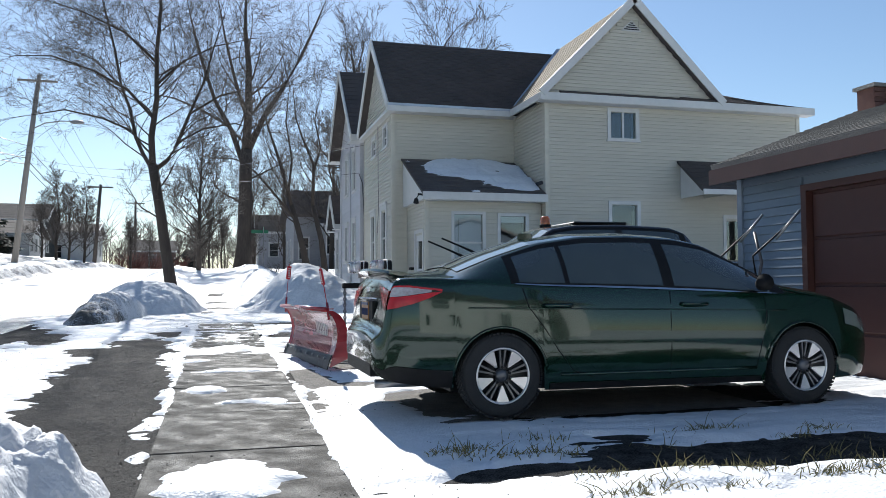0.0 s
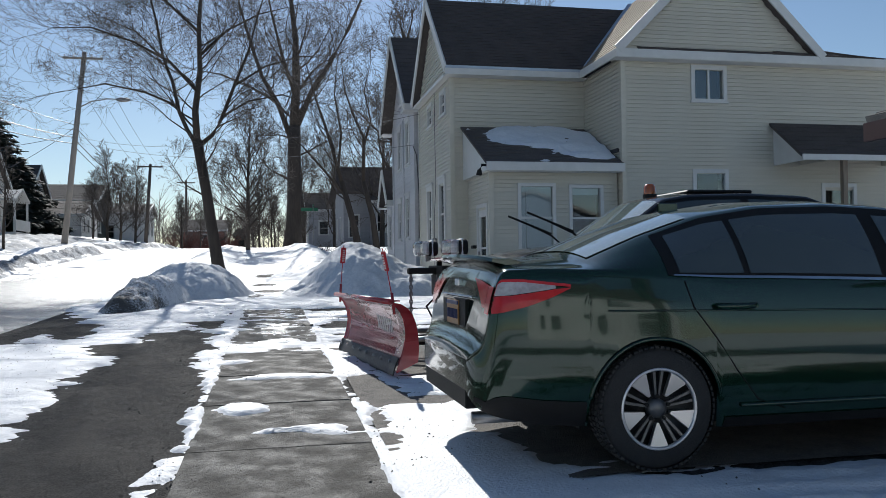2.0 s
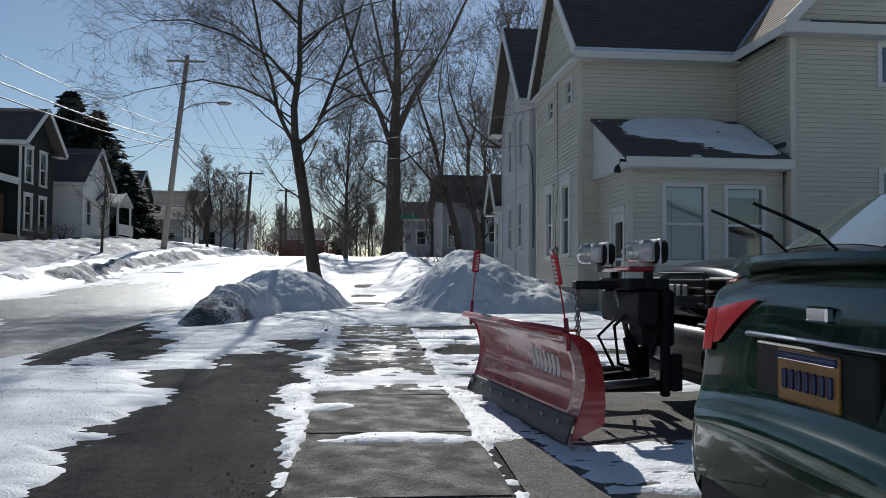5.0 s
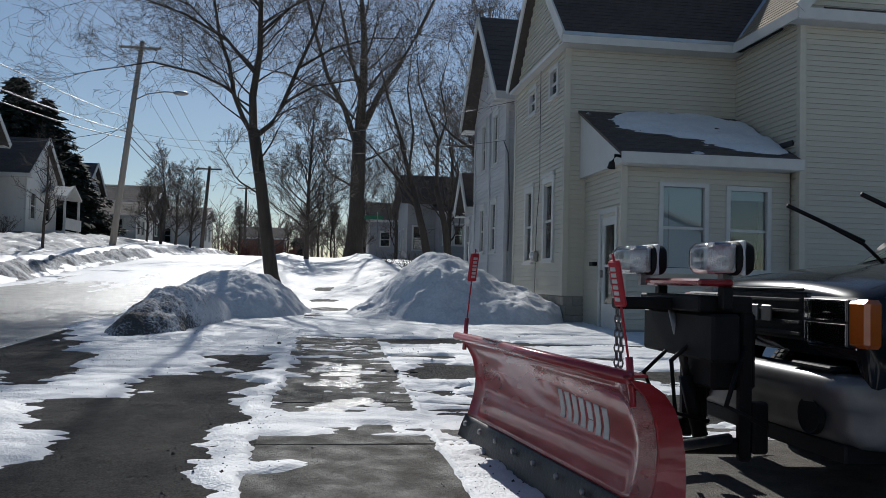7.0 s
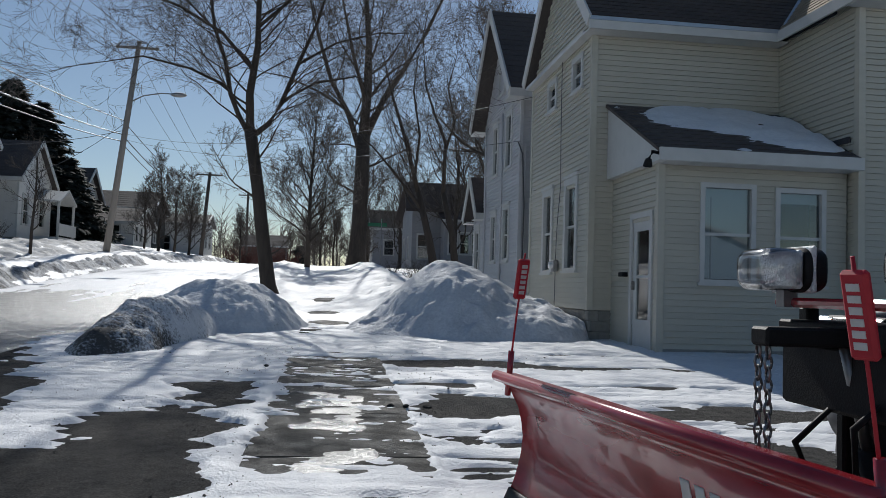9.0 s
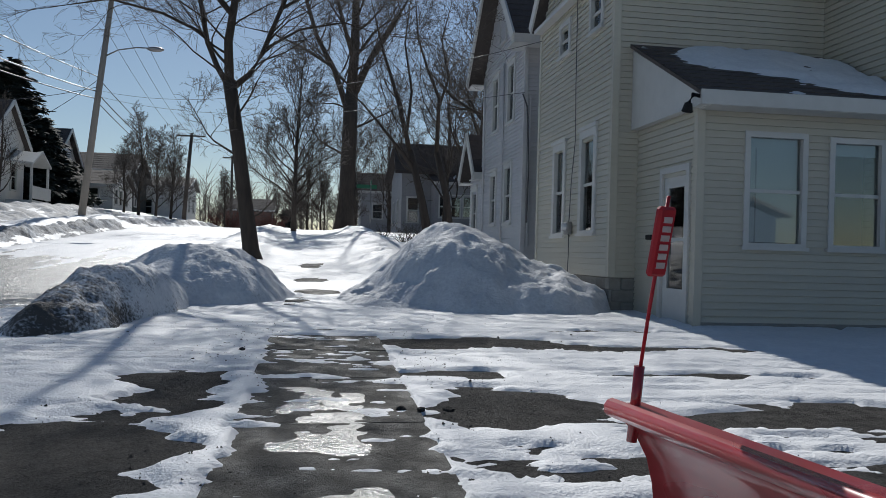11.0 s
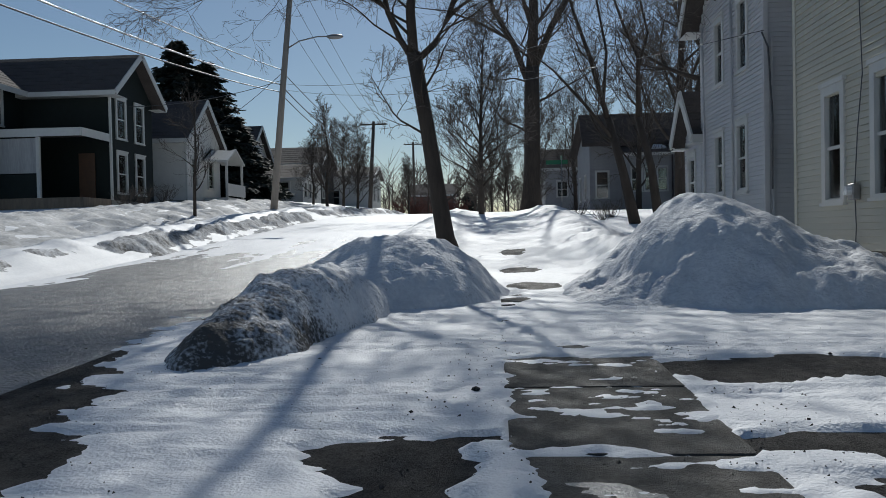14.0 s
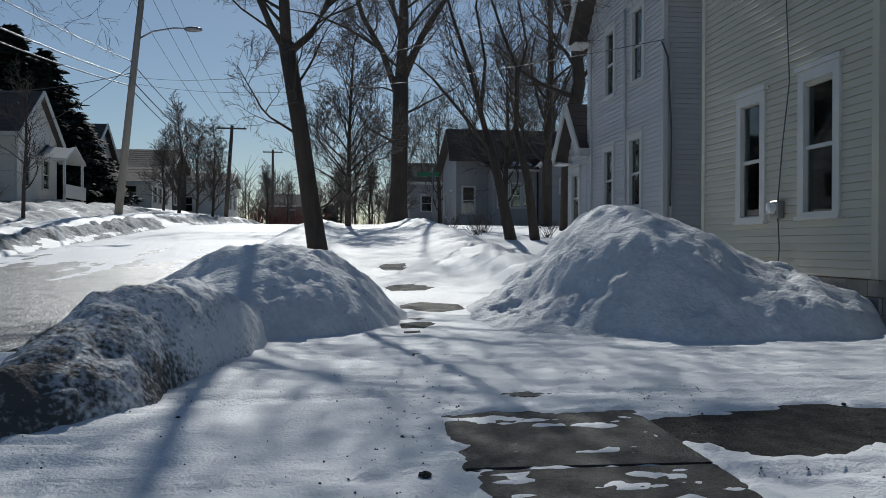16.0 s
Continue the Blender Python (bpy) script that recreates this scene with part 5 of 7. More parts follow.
# ---- trees ----
def grow_tree(label, trunk, radii, seed, limbs, reach=0.42, depth=4, kids=(7, 6, 5), name="tree", twig_r=0.006, droop=0.0, bark=BARK, twig=TWIG, limb=0.5, stems=(), side=3.0, every=0.55):
    """A bare tree: trunk polyline, limbs given as (height share, azimuth, length, rise), then random branching down to twigs."""
    rng = random.Random(seed)
    trunk = [Vector(p) for p in trunk]
    base = trunk[0].copy()
    t = thing(name, label, "tree", m=Matrix.Translation(base))
    loc = [p - base for p in trunk]
    bv, bf, tv, tf = [], [], [], []
    tube_into(bv, bf, loc, radii, 12)

    def at(k):
        s = k * (len(loc) - 1)
        i = min(int(s), len(loc) - 2)
        return loc[i].lerp(loc[i + 1], s - i), radii[i] + (radii[i + 1] - radii[i]) * (s - i)

    def branch(p, d, length, r, level):
        n = 8 if level <= 1 else (5 if level == 2 else 3)
        pts, rs = [p.copy()], [r]
        q, dd = p.copy(), d.normalized()
        wob = (0.15, 0.15, 0.15, 0.2)[min(level, 3)]
        bend = Vector((rng.gauss(0, 0.05), rng.gauss(0, 0.05), rng.gauss(0.02, 0.05)))
        for i in range(n):
            dd = (dd + bend + Vector((rng.gauss(0, wob), rng.gauss(0, wob), rng.gauss(0, wob) + 0.07 - droop * level * 0.04))).normalized()
            q = q + dd * (length / n)
            pts.append(q.copy())
            rs.append(max(twig_r * 0.6, r * (1 - 0.82 * ((i + 1) / n) ** 0.8)))
        if level <= 1:
            tube_into(bv, bf, pts, rs, 7 if level == 0 else 5)
        else:
            tube_into(tv, tf, pts, rs, 3)
        if level >= depth or length < 0.25:
            return
        for i in range(kids[min(level, len(kids) - 1)]):
            s = (0.15 + 0.85 * (i + rng.random()) / kids[min(level, len(kids) - 1)]) * n
            j = min(int(s), n - 1)
            bp = pts[j].lerp(pts[j + 1], s - j)
            br = rs[j] * rng.uniform(0.38, 0.6)
            ax = (pts[j + 1] - pts[j]).normalized()
            side = Vector((rng.gauss(0, 1), rng.gauss(0, 1), rng.gauss(0, 0.7))).normalized()
            side = (side - ax * side.dot(ax)).normalized()
            branch(bp, ax * rng.uniform(0.65, 1.0) + side * rng.uniform(0.55, 0.9), length * rng.uniform(0.4, 0.65) * (1.2 - 0.5 * s / n), max(br, twig_r), level + 1)

    for k, az, ln, rise, *fat in limbs:
        p, r = at(k)
        a = radians(az)
        branch(p, Vector((math.cos(a), math.sin(a), rise)), ln, r * (fat[0] if fat else (limb if k < 0.98 else 0.9)), 0)
    # forked stems follow their own lines and carry side branches all along
    for pts, rads in stems:
        line = [Vector(p) - base for p in pts]
        tube_into(bv, bf, line, rads, 9)
        total = sum((b - a).length for a, b in zip(line, line[1:]))
        walked, nxt = 0.0, 0.5
        for i in range(len(line) - 1):
            a, b = line[i], line[i + 1]
            seg = (b - a).length
            while nxt < walked + seg:
                k = (nxt - walked) / seg
                r = rads[i] + (rads[i + 1] - rads[i]) * k
                az = rng.uniform(0, 6.28)
                out = Vector((math.cos(az), 0.7 * math.sin(az), rng.uniform(0.05, 0.7)))
                share = nxt / total
                branch(a.lerp(b, k), (b - a).normalized() * 0.55 + out, side * rng.uniform(0.6, 1.15) * (1.1 - 0.55 * share), max(twig_r * 1.6, r * rng.uniform(0.25, 0.42)), 1)
                nxt += every * rng.uniform(0.6, 1.4)
            walked += seg
        for k in range(3):
            branch(line[-1], (line[-1] - line[-2]).normalized() + Vector((rng.gauss(0, 0.35), rng.gauss(0, 0.35), 0.1)), side * 0.8, rads[-1] * 0.8, 1)
    raw_part("trunk", bv, bf, bark, t, smooth=True)
    raw_part("crown", tv, tf, twig, t)
    return t


def auto_limbs(seed, n, k0, length, top_rise=1.6):
    rng = random.Random(seed)
    out = []
    for i in range(n):
        k = k0 + (1 - k0) * i / max(1, n - 1)
        out.append((min(k, 1.0), i * 137.5 + rng.uniform(-25, 25), length * (1.15 - 0.5 * (k - k0) / (1 - k0 + 1e-6)) * rng.uniform(0.75, 1.15), rng.uniform(0.45, 0.9) + (top_rise - 0.5) * (k - k0) / (1 - k0 + 1e-6)))
    return out


# dark maple by the footpath: a leaning trunk that forks at five metres
TY = 34.3
grow_tree("dark bare maple leaning over the footpath verge",
          [(-1.90, TY, gz(-1.9, TY) - 0.15), (-1.98, TY, 0.9), (-2.17, TY, 2.16), (-2.40, TY, 3.8), (-2.70, TY, 5.6)], [0.34, 0.235, 0.205, 0.19, 0.185], 11,
          [(0.42, 0, 1.5, 0.35, 0.14), (0.7, 190, 2.2, 0.5, 0.2), (0.86, 350, 2.4, 0.5, 0.2), (0.8, 250, 2.0, 0.6, 0.2)],
          kids=(5, 6, 5, 3), depth=4, twig_r=0.0062, droop=0.85, side=3.6, every=0.36,
          stems=[([(-2.70, TY, 5.5), (-2.76, TY, 6.7), (-2.58, TY + 0.1, 8.2), (-2.60, TY, 9.9), (-2.45, TY - 0.1, 11.8), (-2.6, TY, 14.2), (-2.5, TY, 17.0)], [0.136, 0.121, 0.101, 0.082, 0.062, 0.043, 0.016]),
                 ([(-2.72, TY, 5.45), (-3.05, TY + 0.1, 6.0), (-3.35, TY + 0.2, 6.7), (-3.58, TY + 0.4, 7.8), (-3.95, TY + 0.6, 8.8), (-4.2, TY + 0.7, 10.2), (-4.7, TY + 0.9, 12.2), (-5.0, TY + 1.0, 14.6)], [0.086, 0.078, 0.070, 0.062, 0.052, 0.043, 0.031, 0.014]),
                 ([(-2.62, TY, 5.4), (-2.14, TY - 0.1, 5.8), (-1.80, TY - 0.2, 6.4), (-1.3, TY - 0.3, 7.7), (-0.8, TY - 0.4, 8.9), (-0.45, TY - 0.5, 10.2), (-0.1, TY - 0.5, 11.4)], [0.094, 0.082, 0.072, 0.058, 0.045, 0.030, 0.014]),
                 ([(-2.66, TY, 7.4), (-3.6, TY - 0.4, 8.4), (-4.8, TY - 0.7, 9.0), (-6.2, TY - 0.9, 9.4), (-7.4, TY - 1.0, 9.3)], [0.062, 0.051, 0.039, 0.027, 0.012]),
                 ([(-2.55, TY, 8.8), (-1.6, TY + 0.5, 9.9), (-0.4, TY + 0.9, 10.7), (1.0, TY + 1.2, 11.2)], [0.055, 0.043, 0.031, 0.012]),
                 ([(-3.4, TY + 0.2, 6.9), (-4.5, TY - 0.2, 7.3), (-5.8, TY - 0.5, 7.5), (-7.0, TY - 0.6, 7.2)], [0.047, 0.037, 0.027, 0.011]),
                 ([(-2.55, TY, 9.6), (-3.8, TY + 0.6, 10.9), (-5.4, TY + 0.9, 11.7), (-7.2, TY + 1.0, 12.2)], [0.055, 0.043, 0.030, 0.012]),
                 ([(-1.35, TY - 0.3, 7.6), (-0.2, TY + 0.2, 8.5), (1.1, TY + 0.5, 9.0), (2.3, TY + 0.6, 9.1)], [0.045, 0.035, 0.024, 0.010]),
                 ([(-3.9, TY + 0.5, 8.7), (-5.0, TY + 1.2, 9.9), (-6.3, TY + 1.6, 10.5)], [0.042, 0.030, 0.012]),
                 ([(-1.75, TY - 0.2, 6.5), (-0.8, TY - 0.6, 7.0), (0.4, TY - 0.9, 7.2), (1.4, TY - 1.0, 6.9)], [0.043, 0.033, 0.023, 0.009])])
BY = 70.0
grow_tree("tall thick bare tree where the street rises",
          [(1.72, BY, 1.9), (1.76, BY, 3.2), (1.86, BY, 5.7), (1.92, BY, 9.6), (1.95, BY, 12.2)], [0.95, 0.68, 0.56, 0.53, 0.5], 12,
          [(0.62, 185, 5.0, 0.7, 0.2), (0.75, 15, 5.5, 0.5, 0.2)],
          kids=(5, 5, 4, 3), depth=4, twig_r=0.011, droop=0.3, side=5.5, every=0.95,
          stems=[([(1.95, BY, 12.0), (2.13, BY, 15.7), (2.12, BY, 19.2), (1.82, BY, 22.3), (1.9, BY, 26.5)], [0.42, 0.34, 0.25, 0.17, 0.05]),
                 ([(1.85, BY, 10.7), (0.76, BY + 0.4, 13.9), (-0.59, BY + 0.8, 16.4), (-1.53, BY + 1.0, 19.4), (-2.25, BY + 1.2, 22.0), (-2.9, BY + 1.4, 25.0)], [0.240, 0.200, 0.160, 0.128, 0.088, 0.032]),
                 ([(2.15, BY, 12.2), (3.33, BY - 0.4, 14.9), (4.79, BY - 0.8, 17.2), (6.26, BY - 1.0, 19.9), (7.5, BY - 1.2, 22.7), (8.4, BY - 1.2, 25.0)], [0.272, 0.224, 0.176, 0.136, 0.088, 0.032]),
                 ([(2.1, BY, 14.5), (1.0, BY - 2.0, 17.5), (0.2, BY - 3.2, 20.5), (-0.4, BY - 4.0, 23.5)], [0.160, 0.128, 0.080, 0.032]),
                 ([(0.6, BY + 0.5, 14.2), (-1.6, BY + 0.2, 15.4), (-3.8, BY - 0.2, 16.2), (-5.6, BY - 0.4, 16.4)], [0.120, 0.088, 0.056, 0.024])])
grow_tree("slender bare sapling on the verge", [(-1.42, 55, gz(-1.42, 55) - 0.1), (-1.40, 55, 4.0), (-1.38, 55, 6.4), (-1.2, 55, 10.4)], [0.16, 0.12, 0.09, 0.035], 13, auto_limbs(3, 24, 0.22, 3.0), kids=(8, 6, 4), depth=3, twig_r=0.012)
grow_tree("bare yard tree leaning towards the street", [(4.42, 44, gz(4.4, 44) - 0.1), (4.0, 44, 3.1), (3.48, 44, 5.1)], [0.22, 0.16, 0.13], 14, [(0.75, 170, 2.6, 0.8, 0.3)], kids=(6, 6, 5, 3), depth=3, twig_r=0.008, side=3.2, every=0.5,
          stems=[([(3.48, 44, 5.0), (2.87, 44, 7.3), (2.26, 44, 9.1), (1.7, 44, 11.2)], [0.105, 0.083, 0.053, 0.019]),
                 ([(3.75, 44, 4.2), (2.6, 43.7, 5.6), (1.5, 43.5, 6.8), (0.5, 43.4, 7.6)], [0.075, 0.060, 0.038, 0.015]),
                 ([(3.3, 44, 5.7), (3.5, 44.3, 7.6), (3.2, 44.6, 9.6), (3.4, 44.8, 11.5)], [0.068, 0.053, 0.038, 0.015])])
grow_tree("bare yard tree beside the grey house", [(5.28, 44, gz(5.25, 44) - 0.1), (5.01, 44, 3.3), (4.56, 44, 5.1)], [0.19, 0.14, 0.115], 15, [(0.7, 60, 2.2, 0.8, 0.3)], kids=(6, 6, 5, 3), depth=3, twig_r=0.008, side=2.6, every=0.5,
          stems=[([(4.56, 44, 5.0), (4.60, 44, 7.3), (4.08, 44, 8.5), (3.67, 44, 9.7), (3.5, 44, 11.5)], [0.098, 0.075, 0.056, 0.038, 0.015]),
                 ([(4.6, 44, 6.9), (5.0, 44.2, 8.2), (4.7, 44.4, 9.8), (5.1, 44.6, 11.4)], [0.060, 0.045, 0.034, 0.015])])
gnarled = grow_tree("gnarled bare tree behind the grey house", [(8.6, 52, 1.2), (8.7, 52, 6.5), (9.1, 52, 8.4), (8.96, 52, 10.2), (8.42, 52, 12.3), (8.0, 52, 15.0)], [0.42, 0.36, 0.3, 0.26, 0.2, 0.08], 16, [(0.34, 182, 4.6, 0.02, 0.45)] + auto_limbs(9, 12, 0.42, 4.6), kids=(6, 5, 4), depth=3, twig_r=0.011, limb=0.4)
# larger trees rising behind the cream house and further woods, from a few kinds
kinds = []
for s, hh, ln, kk in ((21, 17.0, 6.0, (6, 5, 3)), (22, 11.0, 4.2, (7, 5, 4)), (23, 8.0, 2.6, (7, 5, 4))):
    kinds.append(grow_tree("bare broad-crowned deciduous tree", [(0, 0, 0), (0.1, 0, hh * 0.25), (0, 0.2, hh * 0.5), (0.2, 0, hh * 0.8)], [0.017 * hh, 0.013 * hh, 0.009 * hh, 0.003 * hh], s, auto_limbs(s, 18, 0.15, ln, 2.4), kids=kk, depth=3, twig_r=0.014, limb=0.45))
SPOTS = [(0, 13.5, 50, 1.05), (0, 10.0, 62, 1.1), (1, 9.0, 70, 1.2), (0, 18.5, 60, 1.0), (2, -12.0, 68, 0.9), (2, -10.8, 73, 0.95), (2, -12.6, 77, 0.95), (2, -9.0, 92, 0.8),
         (2, -8.2, 104, 0.8), (2, -9.8, 99, 0.8), (2, -2.6, 88, 0.7), (2, 0.4, 86, 0.75), (2, -2.0, 108, 0.8),
         (2, 3.0, 84, 0.8), (2, -1.0, 80, 0.9), (2, 0.1, 79, 0.8), (2, -2.2, 84, 0.85), (1, 3.6, 96, 1.0), (1, 6.5, 88, 0.9), (1, -27, 84, 0.8), (2, -16, 104, 0.9), (1, 16, 84, 1.2), (2, 4.5, 112, 0.9), (2, -13.4, 70, 0.75), (2, -5.6, 122, 0.9), (2, 1.8, 74, 0.62)]
rs = random.Random(5)
first = {}
for k, x, y, sc in SPOTS:
    m = Matrix.Translation((x, y, gz(x, y) - 0.05)) @ Matrix.Rotation(rs.uniform(0, 6.28), 4, "Z") @ Matrix.Scale(sc, 4)
    if k not in first:
        first[k] = kinds[k]
        kinds[k].matrix_world = m
    else:
        copy_thing(kinds[k], m)


def shrub(x, y, size, seed, material, label, n=46, parent=None):
    rng = random.Random(seed)
    v, f = [], []
    for i in range(n):
        a, e = rng.uniform(0, 6.28), rng.uniform(0.9, 2.4)
        d = Vector((math.cos(a), math.sin(a), e)).normalized()
        L = size * rng.uniform(0.6, 1.1)
        pts = [Vector((rng.gauss(0, 0.08 * size), rng.gauss(0, 0.08 * size), -0.03))]
        for j in range(3):
            pts.append(pts[-1] + (d + Vector((rng.gauss(0, 0.2), rng.gauss(0, 0.2), rng.gauss(0, 0.15)))) * L / 3)
        tube_into(v, f, pts, [0.012 * size, 0.009 * size, 0.007 * size, 0.003], 3)
        for j in range(4):
            p = pts[2].lerp(pts[3], rng.random())
            tube_into(v, f, [p, p + Vector((rng.gauss(0, 0.25), rng.gauss(0, 0.25), rng.uniform(0.1, 0.4))) * size * 0.5], [0.006 * size, 0.002], 3)
    ob = raw_part("shrub", v, f, material)
    ob.location = (x, y, gz(x, y))
    return tagged(ob, label, "shrub")


for i, (x, y, s) in enumerate([(-17.2, 51, 1.0), (-17.0, 53, 1.1), (-17.3, 49.4, 0.9)]):
    shrub(x, y, s, 100 + i, TWIG, "leafless foundation shrub beside the dark house")
for i, (x, y, s) in enumerate([(-9.6, 104, 2.4), (-8.2, 108, 2.4), (-11, 101, 2.2), (-6.5, 112, 2.6), (-5.0, 110, 2.2)]):
    shrub(x, y, s, 120 + i, SHRUB_RED, "russet leafless bush near the crest of the street", 90)
for i, (x, y, s) in enumerate([(3.6, 47, 0.9), (3.0, 50, 0.9), (4.2, 49, 1.0), (6.2, 46, 0.8)]):
    shrub(x, y, s, 140 + i, TWIG, "low bare bush poking through the snow", 30)
grow_tree("bare verge tree whose limbs overhang the start of the path", [(-4.0, 3.4, gz(-4, 3.4) - 0.1), (-4.0, 3.5, 2.2), (-3.9, 3.6, 4.2), (-3.8, 3.7, 7.0)], [0.24, 0.2, 0.16, 0.06], 18,
          [(0.6, 75, 4.6, 0.35), (0.7, 60, 4.4, 0.5), (0.8, 95, 4.6, 0.45), (0.9, 200, 3.5, 0.8), (0.95, 300, 3.2, 0.8), (1.0, 80, 4.0, 0.9)], kids=(6, 5, 4), depth=3, twig_r=0.005)
grow_tree("bare tree behind the start with one long low limb", [(6.2, -2.2, gz(6.2, -2.2) - 0.1), (6.1, -2.1, 2.0), (5.9, -1.9, 3.6), (5.8, -1.8, 6.5)], [0.26, 0.22, 0.18, 0.07], 19,
          [(0.67, 101, 9.0, 0.06), (0.8, 200, 4.0, 0.6), (0.9, 300, 3.5, 0.7), (1.0, 10, 3.5, 1.2)], kids=(5, 4, 3), depth=2, twig_r=0.006)
grow_tree("young bare street tree by the far kerb", [(-12.3, 44.5, gz(-12.3, 44.5) - 0.1), (-12.28, 44.5, gz(-12.3, 44.5) + 1.2), (-12.2, 44.5, gz(-12.3, 44.5) + 2.6), (-12.2, 44.5, gz(-12.3, 44.5) + 4.2)], [0.07, 0.06, 0.045, 0.02], 17, auto_limbs(17, 14, 0.3, 1.5), kids=(6, 5), depth=2, twig_r=0.007)


def spruce(x, y, hh, seed):
    rng = random.Random(seed)
    t = thing("spruce_tree", "tall dark green spruce between the houses", "tree", m=Matrix.Translation((x, y, gz(x, y) - 0.1)))
    v, f, lv, lf = [], [], [], []
    tube_into(v, f, [Vector((0, 0, 0)), Vector((0, 0, hh * 0.5)), Vector((0, 0, hh))], [0.22, 0.14, 0.02], 8)
    z = 0.6
    while z < hh - 0.15:
        r = (hh - z) * 0.70 * rng.uniform(0.7, 1.15) + 0.1
        for i in range(10):
            a = rng.uniform(0, 6.28)
            d = Vector((math.cos(a), math.sin(a), 0))
            tip = d * r + Vector((0, 0, -0.22 * r + 0.1))
            tube_into(v, f, [Vector((0, 0, z)), Vector((0, 0, z)) + tip * 0.6 + Vector((0, 0, -0.05)), Vector((0, 0, z)) + tip], [0.03, 0.02, 0.006], 3)
            for j in range(int(14 + r * 15)):
                k = rng.uniform(0.15, 1.0)
                p = Vector((0, 0, z)) + tip * k + Vector((rng.gauss(0, 0.10), rng.gauss(0, 0.10), rng.gauss(0, 0.06)))
                s = rng.uniform(0.18, 0.38)
                q = p + d * s * 0.8 + Vector((rng.gauss(0, 0.14), rng.gauss(0, 0.14), rng.uniform(-0.22, 0.03)))
                w = Vector((-d.y, d.x, rng.uniform(-0.6, 0.6))) * s * 0.4
                b = len(lv)
                lv += [tuple(p - w), tuple(p + w), tuple(q + w * 0.4), tuple(q - w * 0.4)]
                lf.append((b, b + 1, b + 2, b + 3))
        z += 0.24
    raw_part("trunk", v, f, BARK, t)
    raw_part("crown", lv, lf, NEEDLE, t)


spruce(-21.7, 67.2, 11.2, 31)
spruce(-20.3, 68.6, 9.9, 34)
spruce(-18.3, 68.0, 6.2, 32)
spruce(-4.2, 120, 3.6, 33)


# far leafless woods closing the street beyond the rise
rw = random.Random(77)
v, f = [], []
for i in range(620):
    x = rw.uniform(-150, 150)
    y = rw.uniform(138, 200)
    z = gz(x, y)
    hh = rw.uniform(5, 11)
    b = Vector((x, y, z - 0.3))
    tube_into(v, f, [b, b + Vector((0, 0, hh * 0.5)), b + Vector((rw.gauss(0, 0.3), 0, hh))], [0.13, 0.09, 0.02], 3)
    for j in range(16):
        k = rw.uniform(0.15, 0.9)
        q = b + Vector((0, 0, hh * k))
        a = rw.uniform(0, 6.28)
        tube_into(v, f, [q, q + Vector((math.cos(a) * hh * 0.25, math.sin(a) * hh * 0.2, hh * rw.uniform(0.15, 0.35)))], [0.06, 0.012], 3)
tagged(raw_part("far_woods", v, f, TWIG), "distant belt of leafless grey-brown woods", "woods", kind="stuff")


# ---- poles and wires ----
def utility_pole(label, base, top, r, wood, arms, lamp=False):
    p = thing("utility_pole", label, "utility pole", "street poles", Matrix.Translation(base))
    d = Vector(top) - Vector(base)
    tube("shaft", [(0, 0, -0.3), tuple(d * 0.5), tuple(d)], [r, r * 0.85, r * 0.68], wood, p, n=12)
    for k, w in arms:
        c = d * k
        arm = part("crossarm", boxes((c.x - w, c.x + w, c.y - 0.07 - r, c.y + 0.03 - r, c.z - 0.06, c.z + 0.06)), wood, p)
        for s in (-0.9, -0.45, 0.45, 0.9):
            bm = bmesh.new()
            revolve(bm, [(0.0, 0), (0.035, 0.0), (0.05, 0.05), (0.03, 0.08), (0.045, 0.13), (0.0, 0.15)], pose(c.x + s * w, c.y - 0.02 - r, c.z + 0.06, 90), 8)
            part("insulator", bm, CLEAR_LENS, arm)
    if lamp:
        q = d * 0.72
        tube("lamp_arm", [tuple(q), (q.x + 0.7, q.y - 0.05, q.z + 0.38), (q.x + 1.6, q.y - 0.1, q.z + 0.55), (q.x + 2.2, q.y - 0.1, q.z + 0.55)], 0.035, STEEL, p)
        bm = bmesh.new()
        bmesh.ops.create_uvsphere(bm, u_segments=14, v_segments=8, radius=0.5, matrix=Matrix.Translation((q.x + 2.5, q.y - 0.1, q.z + 0.52)) @ Matrix.Diagonal((0.85, 0.36, 0.26, 1)))
        part("lamp_head", bm, STEEL, p, smooth=True)
    return p


utility_pole("weathered wooden utility pole with a street lamp arm", (-11.86, 53.9, 1.85), (-10.62, 53.9, 13.6), 0.19, POLE_WOOD, [(0.965, 1.1)], True)
utility_pole("dark wooden utility pole with a crossarm", (-11.0, 80, gz(-11, 80)), (-10.5, 80, 10.2), 0.18, POLE_DARK, [(0.965, 1.1)])
utility_pole("dark wooden utility pole near the crest", (-10.3, 110, gz(-10.3, 110)), (-10.3, 110, 11.8), 0.18, POLE_DARK, [(0.965, 1.1)])
utility_pole("weathered wooden utility pole back down the street", (-12.2, 4, gz(-12.2, 4)), (-12.0, 4, 11.4), 0.19, POLE_WOOD, [(0.965, 1.1)])


def wire(a, b, sag, r, material, label="sagging overhead wire strung between poles"):
    a, b = Vector(a), Vector(b)
    pts = [a.lerp(b, i / 18) - Vector((0, 0, sag * 4 * (i / 18) * (1 - i / 18))) for i in range(19)]
    tagged(tube("overhead_wire", pts, r, material, n=5), label, "wire", "overhead wires")


